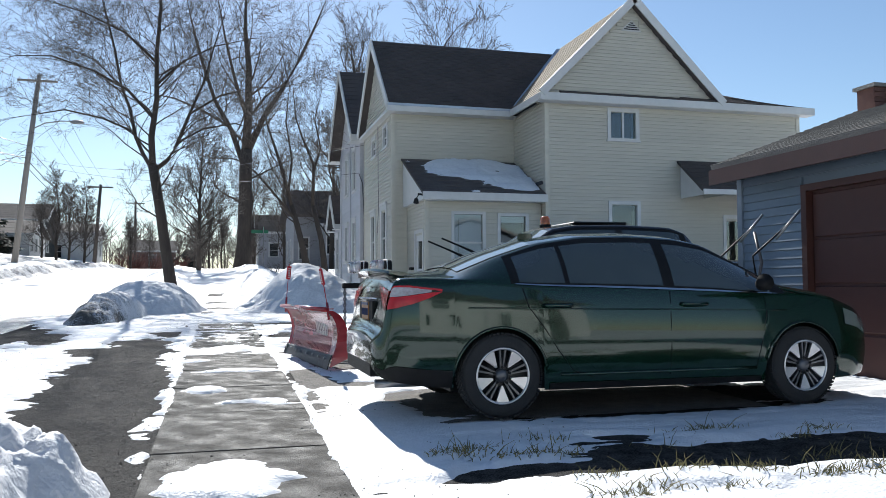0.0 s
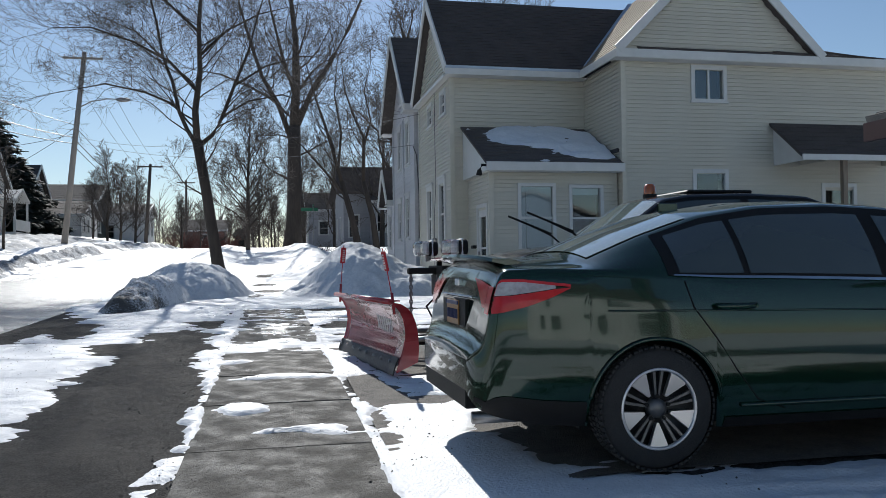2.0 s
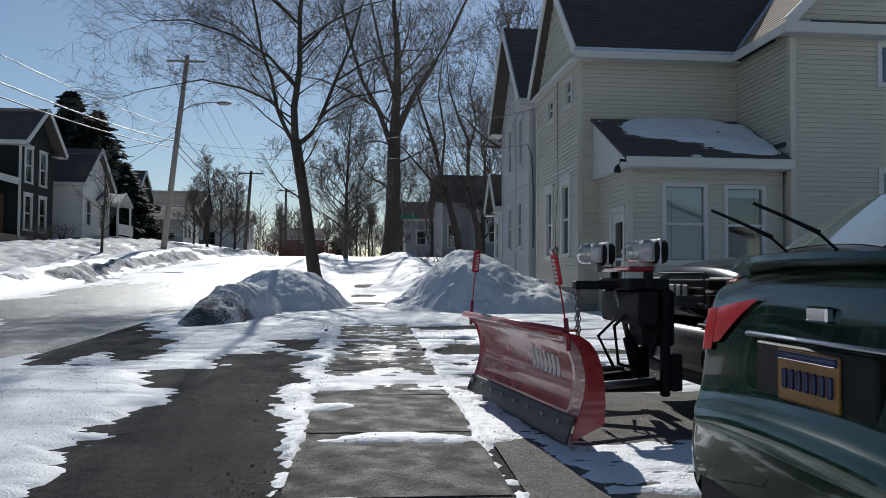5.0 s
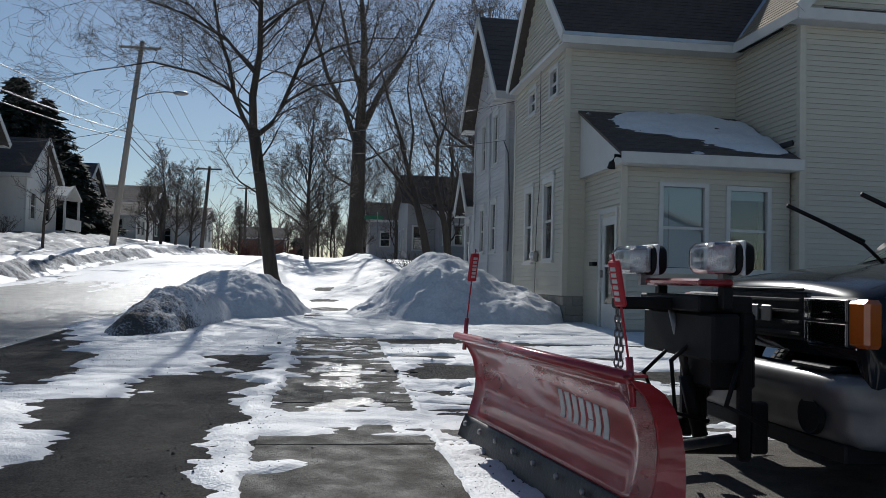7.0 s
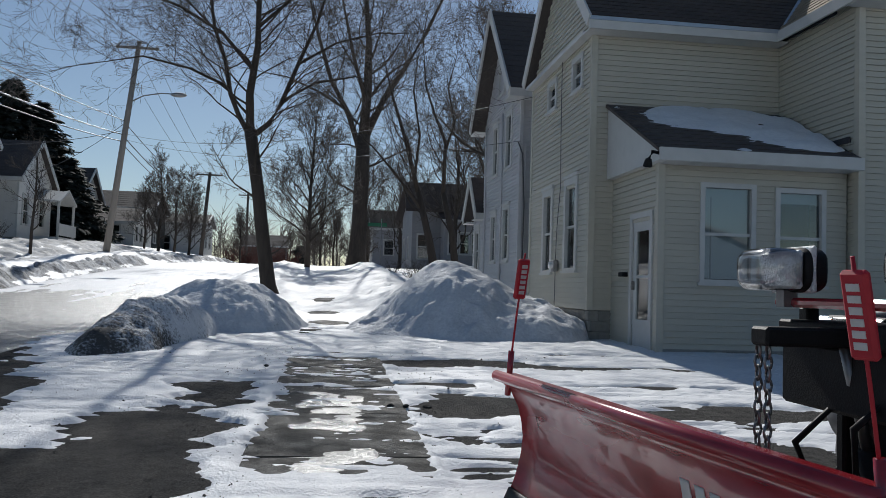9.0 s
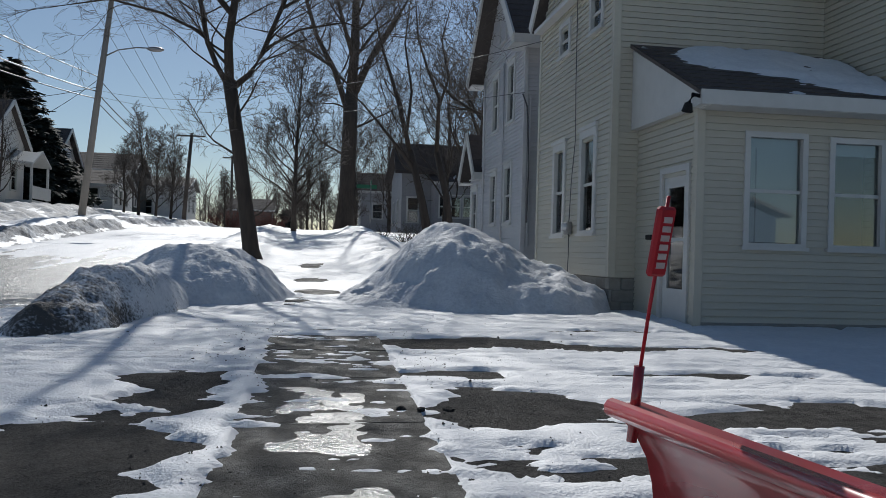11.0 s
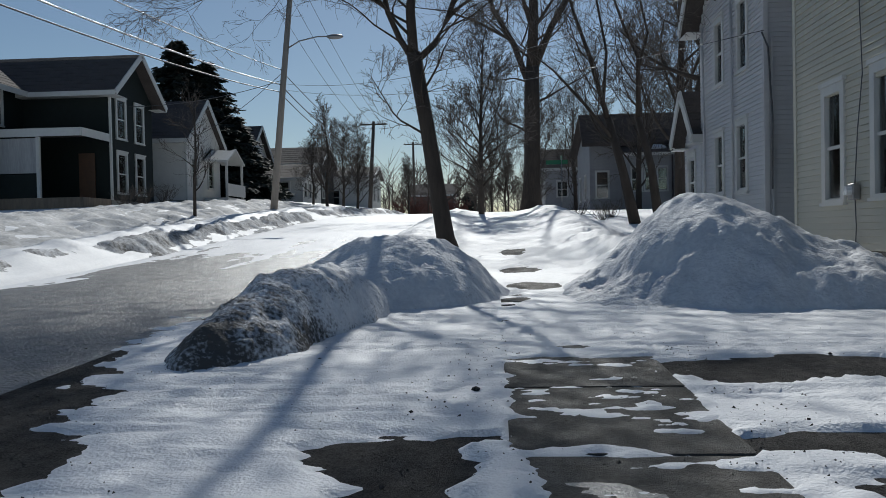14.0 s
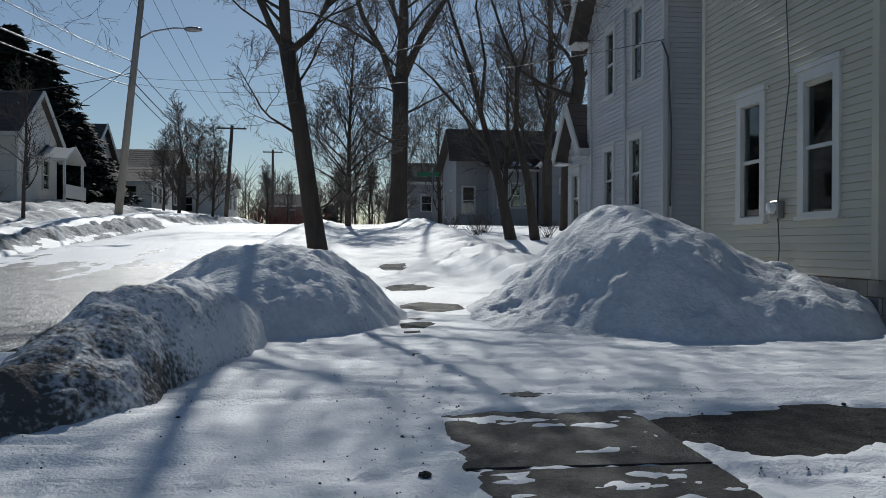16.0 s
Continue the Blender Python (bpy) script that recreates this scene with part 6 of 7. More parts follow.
for dx, z1, z0, sag, r, mt in ((-0.9, 13.2, 11.1, 0.9, 0.012, CABLE), (0.0, 13.3, 11.2, 1.0, 0.012, CABLE), (0.9, 13.2, 11.1, 0.9, 0.012, CABLE), (0, 9.3, 7.4, 0.8, 0.022, CABLE_BRIGHT),
                               (0.05, 8.55, 6.6, 0.9, 0.028, CABLE_BRIGHT), (0.0, 8.2, 6.2, 0.95, 0.024, CABLE)):
    wire((-10.8 + dx - (13.5 - z1) * 0.1, 53.7, z1), (-12.1 + dx, 4, z0), sag, r, mt)
    wire((-10.8 + dx - (13.5 - z1) * 0.1, 53.7, z1), (-10.55 + dx, 79.8, z1 - 3.4 if z1 > 10 else z1 - 1.4), sag * 0.6, r, CABLE)
wire((-11.1, 53.8, 8.3), (4.85, 30.8, 5.05), 0.7, 0.008, CABLE, "service wire from the pole to the grey house")
wire((-11.1, 53.8, 8.6), (4.5, 28.0, 5.6), 0.8, 0.008, CABLE, "service wire from the pole to the cream house")
wire((-11.1, 53.8, 8.8), (-18.3, 52.0, 7.4), 0.3, 0.016, CABLE, "service wire from the pole to the dark house")
wire((-11.1, 53.8, 9.2), (-17.3, 58.0, 6.6), 0.3, 0.016, CABLE, "service wire from the pole to the small house")

# street name sign on a thin post
sg = thing("street_sign", "green street name blade on a thin steel post", "street sign", m=Matrix.Translation((2.55, 54, gz(2.55, 54))))
tube("post", [(0, 0, -0.1), (0, 0, 2.75)], 0.03, STEEL, sg)
part("blade", boxes((-0.75, 0.3, -0.015, 0.015, 2.48, 2.68)), SIGN_GREEN, sg)
part("blade", boxes((-0.015, 0.015, -0.5, 0.3, 2.7, 2.88)), SIGN_GREEN, sg)

# ---- footpath ----
walk_ob = tagged(new("pavement"), "old concrete footpath of worn slabs with open joints", "pavement", kind="structure")


def slab_mesh(seed, L=1.5):
    rng = random.Random(seed)
    bm = boxes((-0.6, 0.6, 0.006, L + 0.036, -0.12, 0.012), bevel=0.007)
    for v in bm.verts:
        v.co += Vector((rng.uniform(-0.008, 0.008), rng.uniform(-0.008, 0.008), rng.uniform(-0.002, 0.002)))
    me = bpy.data.meshes.new("slab")
    bm.to_mesh(me)
    bm.free()
    me.materials.append(CONCRETE)
    return me


slabs = [slab_mesh(i) for i in range(5)]
for i in range(24):
    y = -1.0 + i * 1.55 - 0.02
    if i > 14 and i % 2 == 0 and i < 16:
        continue
    ob = new("slab", slabs[i % 5])
    ob.parent = walk_ob
    slope = math.degrees(math.atan2(gz(0, y + 1.5) - gz(0, y), 1.5))
    ob.matrix_world = pose(-0.055, y, gz(0, y) + (0.0 if y < 23 else 0.012), slope, 0, 0)


# ---- vehicles ----
def smooth_table(xs, ys, q, width):
    """A table read at q and rounded off over a width."""
    return sum(np.interp(q + width * k, xs, ys) for k in (-1, -0.5, 0, 0.5, 1)) / 5


class Shell:
    """A lofted vehicle body: cross-sections along x from tables of heights and half-widths."""

    def __init__(self, place, scale, tab, wheels, arch, hub, width=0.05):
        self.place, self.scale, self.tab, self.wheels, self.arch, self.hub, self.width = place, scale, tab, wheels, arch, hub, width

    def t(self, key, x):
        return float(smooth_table(self.tab["x"], self.tab[key], x, min(self.width, 0.006 + 0.12 * abs(x))))

    def low(self, x):
        z = self.t("zb", x)
        for xw in self.wheels:
            d = abs(x - xw)
            if d < self.arch:
                z = max(z, self.hub + math.sqrt(self.arch ** 2 - d * d))
        return z

    def side(self, x, f, out=0.0):
        """Side skin from sill (f 0) to belt line (f 1)."""
        w, zb, belt = self.t("w", x), self.low(x), self.t("belt", x)
        z = zb + (belt - zb) * f
        g = (z - self.t("zb", x)) / max(0.05, belt - self.t("zb", x))
        y = w * float(np.interp(g, [0, 0.08, 0.3, 0.5, 0.62, 0.8, 1], [0.92, 0.955, 0.99, 1.0, 0.995, 0.985, 0.95]))
        return x, y + out, z

    def house(self, x, k, out=0.0):
        """Glasshouse skin from belt (k 0) to roof edge (k 1)."""
        w, belt, zt, yr = self.t("w", x) * 0.95, self.t("belt", x), self.t("zt", x), self.t("yr", x)
        z1 = max(belt + 0.01, zt - 0.055)
        y = w + (yr - w) * k + 0.025 * math.sin(math.pi * k)
        return x, y + out, belt + (z1 - belt) * k

    def roof(self, x, s, out=0.0):
        """Top skin from roof edge (s 1) to the middle (s 0)."""
        zt, yr, belt = self.t("zt", x), self.t("yr", x), self.t("belt", x)
        z1 = max(belt + 0.01, zt - 0.055)
        return x, yr * s, z1 + (zt - z1) * (1 - abs(s) ** 2.6) + out

    def p(self, q, mirror=1):
        return self.place @ Vector((q[0] * self.scale, q[1] * self.scale * mirror, q[2] * self.scale))

    def body(self, name, mat, parent, xs):
        rows = []
        for x in xs:
            half = [self.side(x, f) for f in (0, 0.06, 0.2, 0.35, 0.5, 0.65, 0.8, 0.92, 1.0)]
            half += [self.house(x, k) for k in (0.2, 0.4, 0.6, 0.8, 1.0)]
            half += [self.roof(x, s) for s in (0.92, 0.8, 0.6, 0.3, 0.0)]
            rows.append([self.p(q, -1) for q in half] + [self.p(q, 1) for q in half[-2::-1]])
        n = len(rows[0])
        v = [tuple(p) for r in rows for p in r]
        f = [(i * n + j, i * n + j + 1, (i + 1) * n + j + 1, (i + 1) * n + j) for i in range(len(rows) - 1) for j in range(n - 1)]
        f.append(tuple(range(n))[::-1])
        f.append(tuple((len(rows) - 1) * n + j for j in range(n)))
        return raw_part(name, v, f, mat, parent, smooth=True)

    def patch(self, name, mat, parent, xs, rng, fn, sides=(-1,), rows=6, label=""):
        """A skin piece laid on the body. rng(x) gives the two limits for fn."""
        made = []
        for sd in sides:
            v, f = [], []
            for x in xs:
                a, b = rng(x)
                for i in range(rows):
                    v.append(tuple(self.p(fn(x, a + (b - a) * i / (rows - 1)), sd)))
            for i in range(len(xs) - 1):
                for j in range(rows - 1):
                    f.append((i * rows + j, i * rows + j + 1, (i + 1) * rows + j + 1, (i + 1) * rows + j))
            made.append(raw_part(name, v, f, mat, parent, label, smooth=True))
        return made


def wheel(parent, centre, r, width, out, spoke_mat, dark_mat, style="car"):
    """Tyre with tread blocks, rim, spokes and hub, facing the side given by out (-1 or 1)."""
    m = Matrix.Translation(centre) @ pose(0, 0, 0, 0, 0, 0 if out > 0 else 180)
    bm = bmesh.new()
    h = width / 2
    revolve(bm, [(r * 0.66, -h), (r * 0.72, -h - 0.004), (r * 0.93, -h + 0.006), (r * 0.985, -h + 0.03), (r, -h * 0.4), (r, h * 0.4), (r * 0.985, h - 0.03), (r * 0.93, h - 0.006), (r * 0.72, h + 0.004), (r * 0.66, h), (r * 0.66, -h)], m, 56)
    w = part("wheel", bmesh.new(), dark_mat, parent)
    tyre = part("tyre", bm, TYRE, w, "winter tyre with snow in the tread", smooth=True)
    v, f = [], []
    for i in range(64):
        for s in (-0.7, -0.25, 0.25, 0.7):
            a = 2 * math.pi * (i + (0.5 if abs(s) < 0.5 else 0)) / 64
            c = m @ Vector((math.cos(a) * r * 0.998, s * h, math.sin(a) * r * 0.998))
            rad = (m.to_3x3() @ Vector((math.cos(a), 0, math.sin(a)))) * 0.008
            tan = (m.to_3x3() @ Vector((-math.sin(a), 0, math.cos(a)))) * r * 0.032
            ax = (m.to_3x3() @ Vector((0, 1, 0))) * h * 0.17
            b = len(v)
            for e in (0, 1):
                for q in (-tan - ax, tan - ax, tan + ax, -tan + ax):
                    v.append(tuple(c + q + rad * (e * 1.6 - 0.6)))
            f += [(b + 4, b + 5, b + 6, b + 7), (b, b + 1, b + 5, b + 4), (b + 1, b + 2, b + 6, b + 5), (b + 2, b + 3, b + 7, b + 6), (b + 3, b, b + 4, b + 7)]
    tagged(raw_part("tread", v, f, TYRE, w), kind="stuff")
    bm = bmesh.new()
    revolve(bm, [(r * 0.68, h + 0.002), (r * 0.655, h + 0.006), (r * 0.62, h - 0.012), (r * 0.61, h - 0.07), (r * 0.2, h - 0.09), (0.0, h - 0.09)], m, 48)
    part("rim", bm, dark_mat, w, smooth=True)
    bm = bmesh.new()
    revolve(bm, [(r * 0.675, h + 0.003), (r * 0.655, h + 0.010), (r * 0.625, h + 0.002), (r * 0.62, h - 0.01)], m, 48)
    part("rim_lip", bm, spoke_mat, w, smooth=True)
    n = 5 if style == "car" else 6
    for i in range(n):
        a = 2 * math.pi * i / n + 0.3
        rot = m @ Matrix.Rotation(a, 4, "Y")
        wide = 0.17 if style == "car" else 0.12
        pts = [(r * 0.24, h - 0.020, -r * 0.02), (r * 0.63, h - 0.004, -r * wide), (r * 0.63, h - 0.004, r * wide), (r * 0.24, h - 0.020, r * 0.02)]
        bm = bmesh.new()
        prism(bm, [rot @ Vector(p) for p in pts], rot.to_3x3() @ Vector((0, -0.03, 0)))
        part("spoke", bm, spoke_mat, w)
        if style == "car":
            for s in (-1, 1):
                r2 = m @ Matrix.Rotation(a + math.pi / n + s * 0.12, 4, "Y")
                bm = bmesh.new()
                prism(bm, [r2 @ Vector(p) for p in [(r * 0.15, h - 0.03, -0.006), (r * 0.63, h - 0.012, -0.008), (r * 0.63, h - 0.012, 0.008), (r * 0.15, h - 0.03, 0.006)]], r2.to_3x3() @ Vector((0, -0.02, 0)))
                part("spoke", bm, ALLOY_GREY, w)
    bm = bmesh.new()
    revolve(bm, [(0.0, h - 0.004), (r * 0.08, h - 0.006), (r * 0.16, h - 0.022), (r * 0.17, h - 0.06)], m, 20)
    hub = part("hub_cap", bm, ALLOY_GREY, w, smooth=True)
    for i in range(5):
        a = 2 * math.pi * (i + 0.5) / 5 + 0.3
        bm = bmesh.new()
        revolve(bm, [(0.0, 0.012), (0.012, 0.010), (0.013, -0.02)], m @ Matrix.Translation((math.cos(a) * r * 0.2, h - 0.03, -math.sin(a) * r * 0.2)), 6)
        part("nut", bm, PLASTIC, hub)
    return w


def sedan():
    z0 = gz(3.3, 7.8) + 0.012
    c = thing("car", "dark green four-door sedan parked across the drive", "car", m=Matrix.Translation((3.3, 7.83, z0)))
    inv = c.matrix_world.inverted()
    tab = {"x": [0, 0.015, 0.05, 0.075, 0.10, 0.13, 0.17, 0.35, 0.62, 1.0, 1.38, 1.75, 2.2, 2.6, 2.85, 3.2, 3.55, 4.0, 4.25, 4.42, 4.52],
           "zt": [0.62, 0.66, 0.685, 0.74, 0.93, 1.065, 1.125, 1.118, 1.13, 1.275, 1.395, 1.45, 1.462, 1.44, 1.395, 1.225, 1.055, 0.97, 0.88, 0.77, 0.60],
           "belt": [0.57, 0.61, 0.645, 0.70, 0.88, 1.005, 1.045, 1.058, 1.045, 1.015, 0.995, 0.985, 0.97, 0.955, 0.945, 0.93, 0.92, 0.88, 0.79, 0.68, 0.52],
           "yr": [0.58, 0.62, 0.64, 0.65, 0.66, 0.665, 0.665, 0.67, 0.66, 0.60, 0.565, 0.57, 0.58, 0.59, 0.595, 0.63, 0.68, 0.68, 0.60, 0.50, 0.38],
           "w": [0.60, 0.68, 0.735, 0.76, 0.775, 0.79, 0.805, 0.843, 0.866, 0.88, 0.886, 0.888, 0.888, 0.888, 0.888, 0.886, 0.882, 0.868, 0.83, 0.74, 0.55],
           "zb": [0.42, 0.36, 0.32, 0.31, 0.30, 0.29, 0.28, 0.25, 0.23, 0.20, 0.19, 0.19, 0.19, 0.19, 0.19, 0.19, 0.19, 0.19, 0.20, 0.22, 0.26]}
    S = Shell(Matrix.Translation((0.94 - 3.3, 0, 0)), 1.033, tab, (0.96, 3.66), 0.365, 0.318, 0.035)
    xs = np.unique(np.concatenate([np.linspace(0, 0.2, 22), np.arange(0.2, 4.38, 0.05), np.linspace(4.38, 4.52, 8),
                                   np.linspace(0.595, 1.325, 30), np.linspace(3.295, 4.025, 30)]))
    S.body("body", PAINT_CAR, c, xs)
    # side glass with black surrounds
    dark_glass = CAR_GLASS_DARK
    S.patch("window_surround", PLASTIC, c, np.linspace(1.05, 3.5, 40), lambda x: (0.0, 0.98), lambda x, k: S.house(x, k, 0.003), (-1, 1))
    for a, b, nm in ((1.12, 1.50, "quarter_window"), (1.54, 2.36, "side_window"), (2.46, 3.36, "side_window")):
        S.patch(nm, dark_glass, c, np.linspace(a, b, 16), lambda x: (0.07, 0.88), lambda x, k: S.house(x, k, 0.007), (-1, 1))
    S.patch("window_trim", CHROME, c, np.linspace(1.08, 3.42, 40), lambda x: (0.0, 0.035), lambda x, k: S.house(x, k, 0.010), (-1, 1), 2)
    S.patch("rear_window", CAR_GLASS_LIGHT, c, np.linspace(0.68, 1.32, 14), lambda x: (-0.93, 0.93), lambda x, s: S.roof(x, s, 0.006), (1,), 14)
    S.patch("windscreen", dark_glass, c, np.linspace(2.92, 3.50, 14), lambda x: (-0.93, 0.93), lambda x, s: S.roof(x, s, 0.006), (1,), 14)

    def fz(x, z):
        return (z - S.low(x)) / max(0.05, S.t("belt", x) - S.low(x))

    def line(name, pts, r, mat, sd=-1):
        tube(name, [S.p(q, sd) for q in pts], r, mat, c, n=5)

    for sd in (-1, 1):
        line("door_seam", [S.side(x, fz(x, z), 0.0) for x, z in ((2.40, 0.28), (2.40, 0.5), (2.40, 0.75), (2.41, 0.95))], 0.005, PLASTIC, sd)
        line("door_seam", [S.side(x, fz(x, z), 0.0) for x, z in ((1.72, 0.28), (1.55, 0.34), (1.42, 0.5), (1.30, 0.68), (1.18, 0.84), (1.14, 0.98))], 0.005, PLASTIC, sd)
        line("door_seam", [S.side(x, fz(x, z), 0.0) for x, z in ((3.20, 0.30), (3.24, 0.5), (3.30, 0.75), (3.30, 0.9))], 0.005, PLASTIC, sd)
        line("crease", [S.side(x, fz(x, 0.80 + 0.035 * (2.6 - x) / 2), 0.001) for x in np.linspace(0.7, 3.5, 20)], 0.006, PAINT_CAR, sd)
        line("sill_line", [S.side(x, fz(x, 0.31), 0.004) for x in np.linspace(1.45, 3.2, 10)], 0.014, PAINT_CAR, sd)
        for x in (1.42, 2.62):
            h0 = [S.side(x + d, fz(x + d, 0.845), o) for d, o in ((-0.12, 0.006), (-0.09, 0.035), (0.0, 0.042), (0.09, 0.035), (0.12, 0.006))]
            line("door_handle", h0, 0.017, PAINT_CAR, sd)
        # tail lamp wrapping the corner: a clear wedge over red, drawn out to a point along the flank
        def edge(x, xs_, zs_):
            return min(0.99, fz(x, float(np.interp(x, xs_, zs_))))
        low = lambda x: edge(x, [0.09, 0.16, 0.28, 0.40, 0.50], [0.825, 0.838, 0.868, 0.91, 0.955])
        split = lambda x: edge(x, [0.09, 0.20, 0.30, 0.42, 0.50], [0.915, 0.922, 0.935, 0.952, 0.959])
        high = lambda x: edge(x, [0.09, 0.16, 0.26, 0.38, 0.50], [0.985, 0.992, 0.99, 0.975, 0.962])
        S.patch("tail_lamp", RED_LENS, c, np.linspace(0.098, 0.50, 24), lambda x: (low(x), split(x)), lambda x, f: S.side(x, f, 0.012), (sd,), label="red tail lamp lens")
        S.patch("tail_lamp_top", LAMP_TOP, c, np.linspace(0.115, 0.42, 20), lambda x: (split(x) + 0.004, high(x)), lambda x, f: S.side(x, f, 0.013), (sd,), label="clear upper lens of the tail lamp")
        S.patch("tail_lamp_rim", RED_LENS, c, np.linspace(0.098, 0.50, 24), lambda x: (high(x), min(1.0, high(x) + 0.018)), lambda x, f: S.side(x, f, 0.013), (sd,), 2)
        S.patch("tail_lamp_inner", RED_LENS, c, np.linspace(0.096, 0.122, 9), lambda x: (0.92 - (x - 0.096) * 14.0, 1.0), lambda x, q: (S.roof(x, q)[0] - 0.010, S.roof(x, q)[1], S.roof(x, q)[2]), (sd,), 8)
        S.patch("tail_lamp_cheek", RED_LENS, c, np.linspace(0.092, 0.122, 9), lambda x: (0.0, 1.0), lambda x, k: (x - 0.010, S.house(x, k)[1] + 0.004, S.house(x, k)[2]), (sd,), 6)
        S.patch("head_lamp", CAR_GLASS_LIGHT, c, np.linspace(4.1, 4.44, 12), lambda x: (0.72, 0.93), lambda x, f: S.side(x, f, 0.008), (sd,))
        mir = [S.p(q, sd) for q in ((3.25, 0.86, 0.98), (3.22, 0.93, 1.0), (3.2, 1.0, 1.02))]
        tube("mirror", mir, [0.03, 0.06, 0.075], PLASTIC, c, n=10)
        line("wheel_arch_lip", [S.side(x, 0.0, 0.006) for x in 0.96 + 0.36 * np.cos(np.linspace(math.pi, 0, 22))], 0.012, PAINT_CAR, sd)
        line("wheel_arch_lip", [S.side(x, 0.0, 0.006) for x in 3.66 + 0.36 * np.cos(np.linspace(math.pi, 0, 22))], 0.012, PAINT_CAR, sd)
        S.patch("bumper_valance", PLASTIC, c, np.linspace(0.02, 0.58, 14), lambda x: (0.0, 0.16), lambda x, f: S.side(x, f, 0.006), (sd,))
        S.patch("sill", PLASTIC, c, np.linspace(1.36, 3.26, 10), lambda x: (0.0, 0.07), lambda x, f: S.side(x, f, 0.006), (sd,))
    # rear: plate recess, plate, trim bar, spoiler lip, exhaust
    P = lambda a, b, cc, d, e, f: boxes((a, b, cc, d, e, f), m=S.place @ Matrix.Scale(1.033, 4), bevel=0.006)
    part("plate_recess", P(0.068, 0.12, -0.30, 0.30, 0.72, 0.885), PLASTIC, c)
    plate = part("license_plate", P(0.061, 0.0675, -0.155, 0.155, 0.73, 0.875), PLATE, c, "orange licence plate with dark marks")
    part("plate_band", P(0.0575, 0.0605, -0.15, 0.15, 0.848, 0.87), PLATE_BLUE, plate)
    for i in range(7):
        part("plate_mark", P(0.0575, 0.0605, -0.13 + i * 0.038, -0.108 + i * 0.038, 0.765, 0.822), PLATE_BLUE, plate)
    # thin lip along the boot's rear edge
    v, f = [], []
    for i in range(21):
        y = -0.62 + i * 0.062
        back = 0.075 + 0.10 * (abs(y) / 0.62) ** 2.4
        for dx, dz in ((-0.035, 1.128), (-0.03, 1.145), (0.06, 1.142), (0.16, 1.118), (0.05, 1.108)):
            v.append(tuple(S.p((back + dx, y, dz - 0.03 * (abs(y) / 0.62) ** 3))))
    f = [(i * 5 + k, i * 5 + (k + 1) % 5, (i + 1) * 5 + (k + 1) % 5, (i + 1) * 5 + k) for i in range(20) for k in range(5)] + [(4, 3, 2, 1, 0), (100, 101, 102, 103, 104)]
    raw_part("boot_lip", v, f, PAINT_CAR, c)
    part("boot_trim", P(0.078, 0.11, -0.40, 0.40, 0.892, 0.908), CHROME, c)
    part("badge", P(0.088, 0.115, -0.05, 0.05, 0.955, 1.0), CHROME, c)
    part("model_mark", P(0.072, 0.09, -0.60, -0.48, 0.70, 0.72), CHROME, c)
    part("bumper_lower", P(0.0, 0.2, -0.56, 0.56, 0.31, 0.415), PLASTIC, c)
    tube("exhaust", [S.p((0.05, -0.5, 0.25)), S.p((0.45, -0.5, 0.25))], 0.035, STEEL, c)
    # plain dark boxes added to block light through the open shell
    part("underbody_block", boxes((0.62, 4.3, -0.62, 0.62, 0.18, 0.30), m=S.place @ Matrix.Scale(1.033, 4)), PLASTIC, c)
    part("cabin_block", boxes((0.4, 4.2, -0.6, 0.6, 0.28, 0.72), m=S.place @ Matrix.Scale(1.033, 4)), PLASTIC, c)
    part("antenna_fin", P(1.42, 1.55, -0.015, 0.015, 1.40, 1.46), PAINT_CAR, c)
    for sd in (-1, 1):
        for x in (0.96, 3.66):
            wheel(c, S.p((x, 0.79, 0.318), sd), 0.318 * 1.033, 0.205, sd, ALLOY, ALLOY_DARK)
    # wipers lifted off the windscreen
    for y0, y1 in ((-0.45, -0.62), (0.05, -0.1)):
        w = tube("wiper_arm", [S.p((3.52, y0, 1.06)), S.p((3.45, y0 - 0.05, 1.25)), S.p((3.72, y1 + 0.0, 1.52))], 0.010, PLASTIC, c)
        tube("wiper_blade", [S.p((3.62, y1 + 0.02, 1.40)), S.p((3.84, y1 - 0.03, 1.66))], 0.012, STEEL, c)
    return c


LAMP_TOP = make_mat("clear_lamp_lens", (0.46, 0.44, 0.45), (0.26, 0.22, 0.23), 0.15, scale=40, mix=0.5, coat=1.0, bump=0.4, bump_scale=60)
CAR_GLASS_DARK = make_mat("tinted_glass", (0.050, 0.064, 0.060), (0.035, 0.046, 0.043), 0.04, scale=3, mix=1.0, coat=1.0, spec=0.8)
# second, paler glass: the sky it mirrors is put into the colour
CAR_GLASS_LIGHT = make_mat("sky_pale_glass", (0.20, 0.25, 0.24), (0.13, 0.17, 0.16), 0.05, scale=3, mix=1.0, coat=1.0, spec=0.8)
sedan()


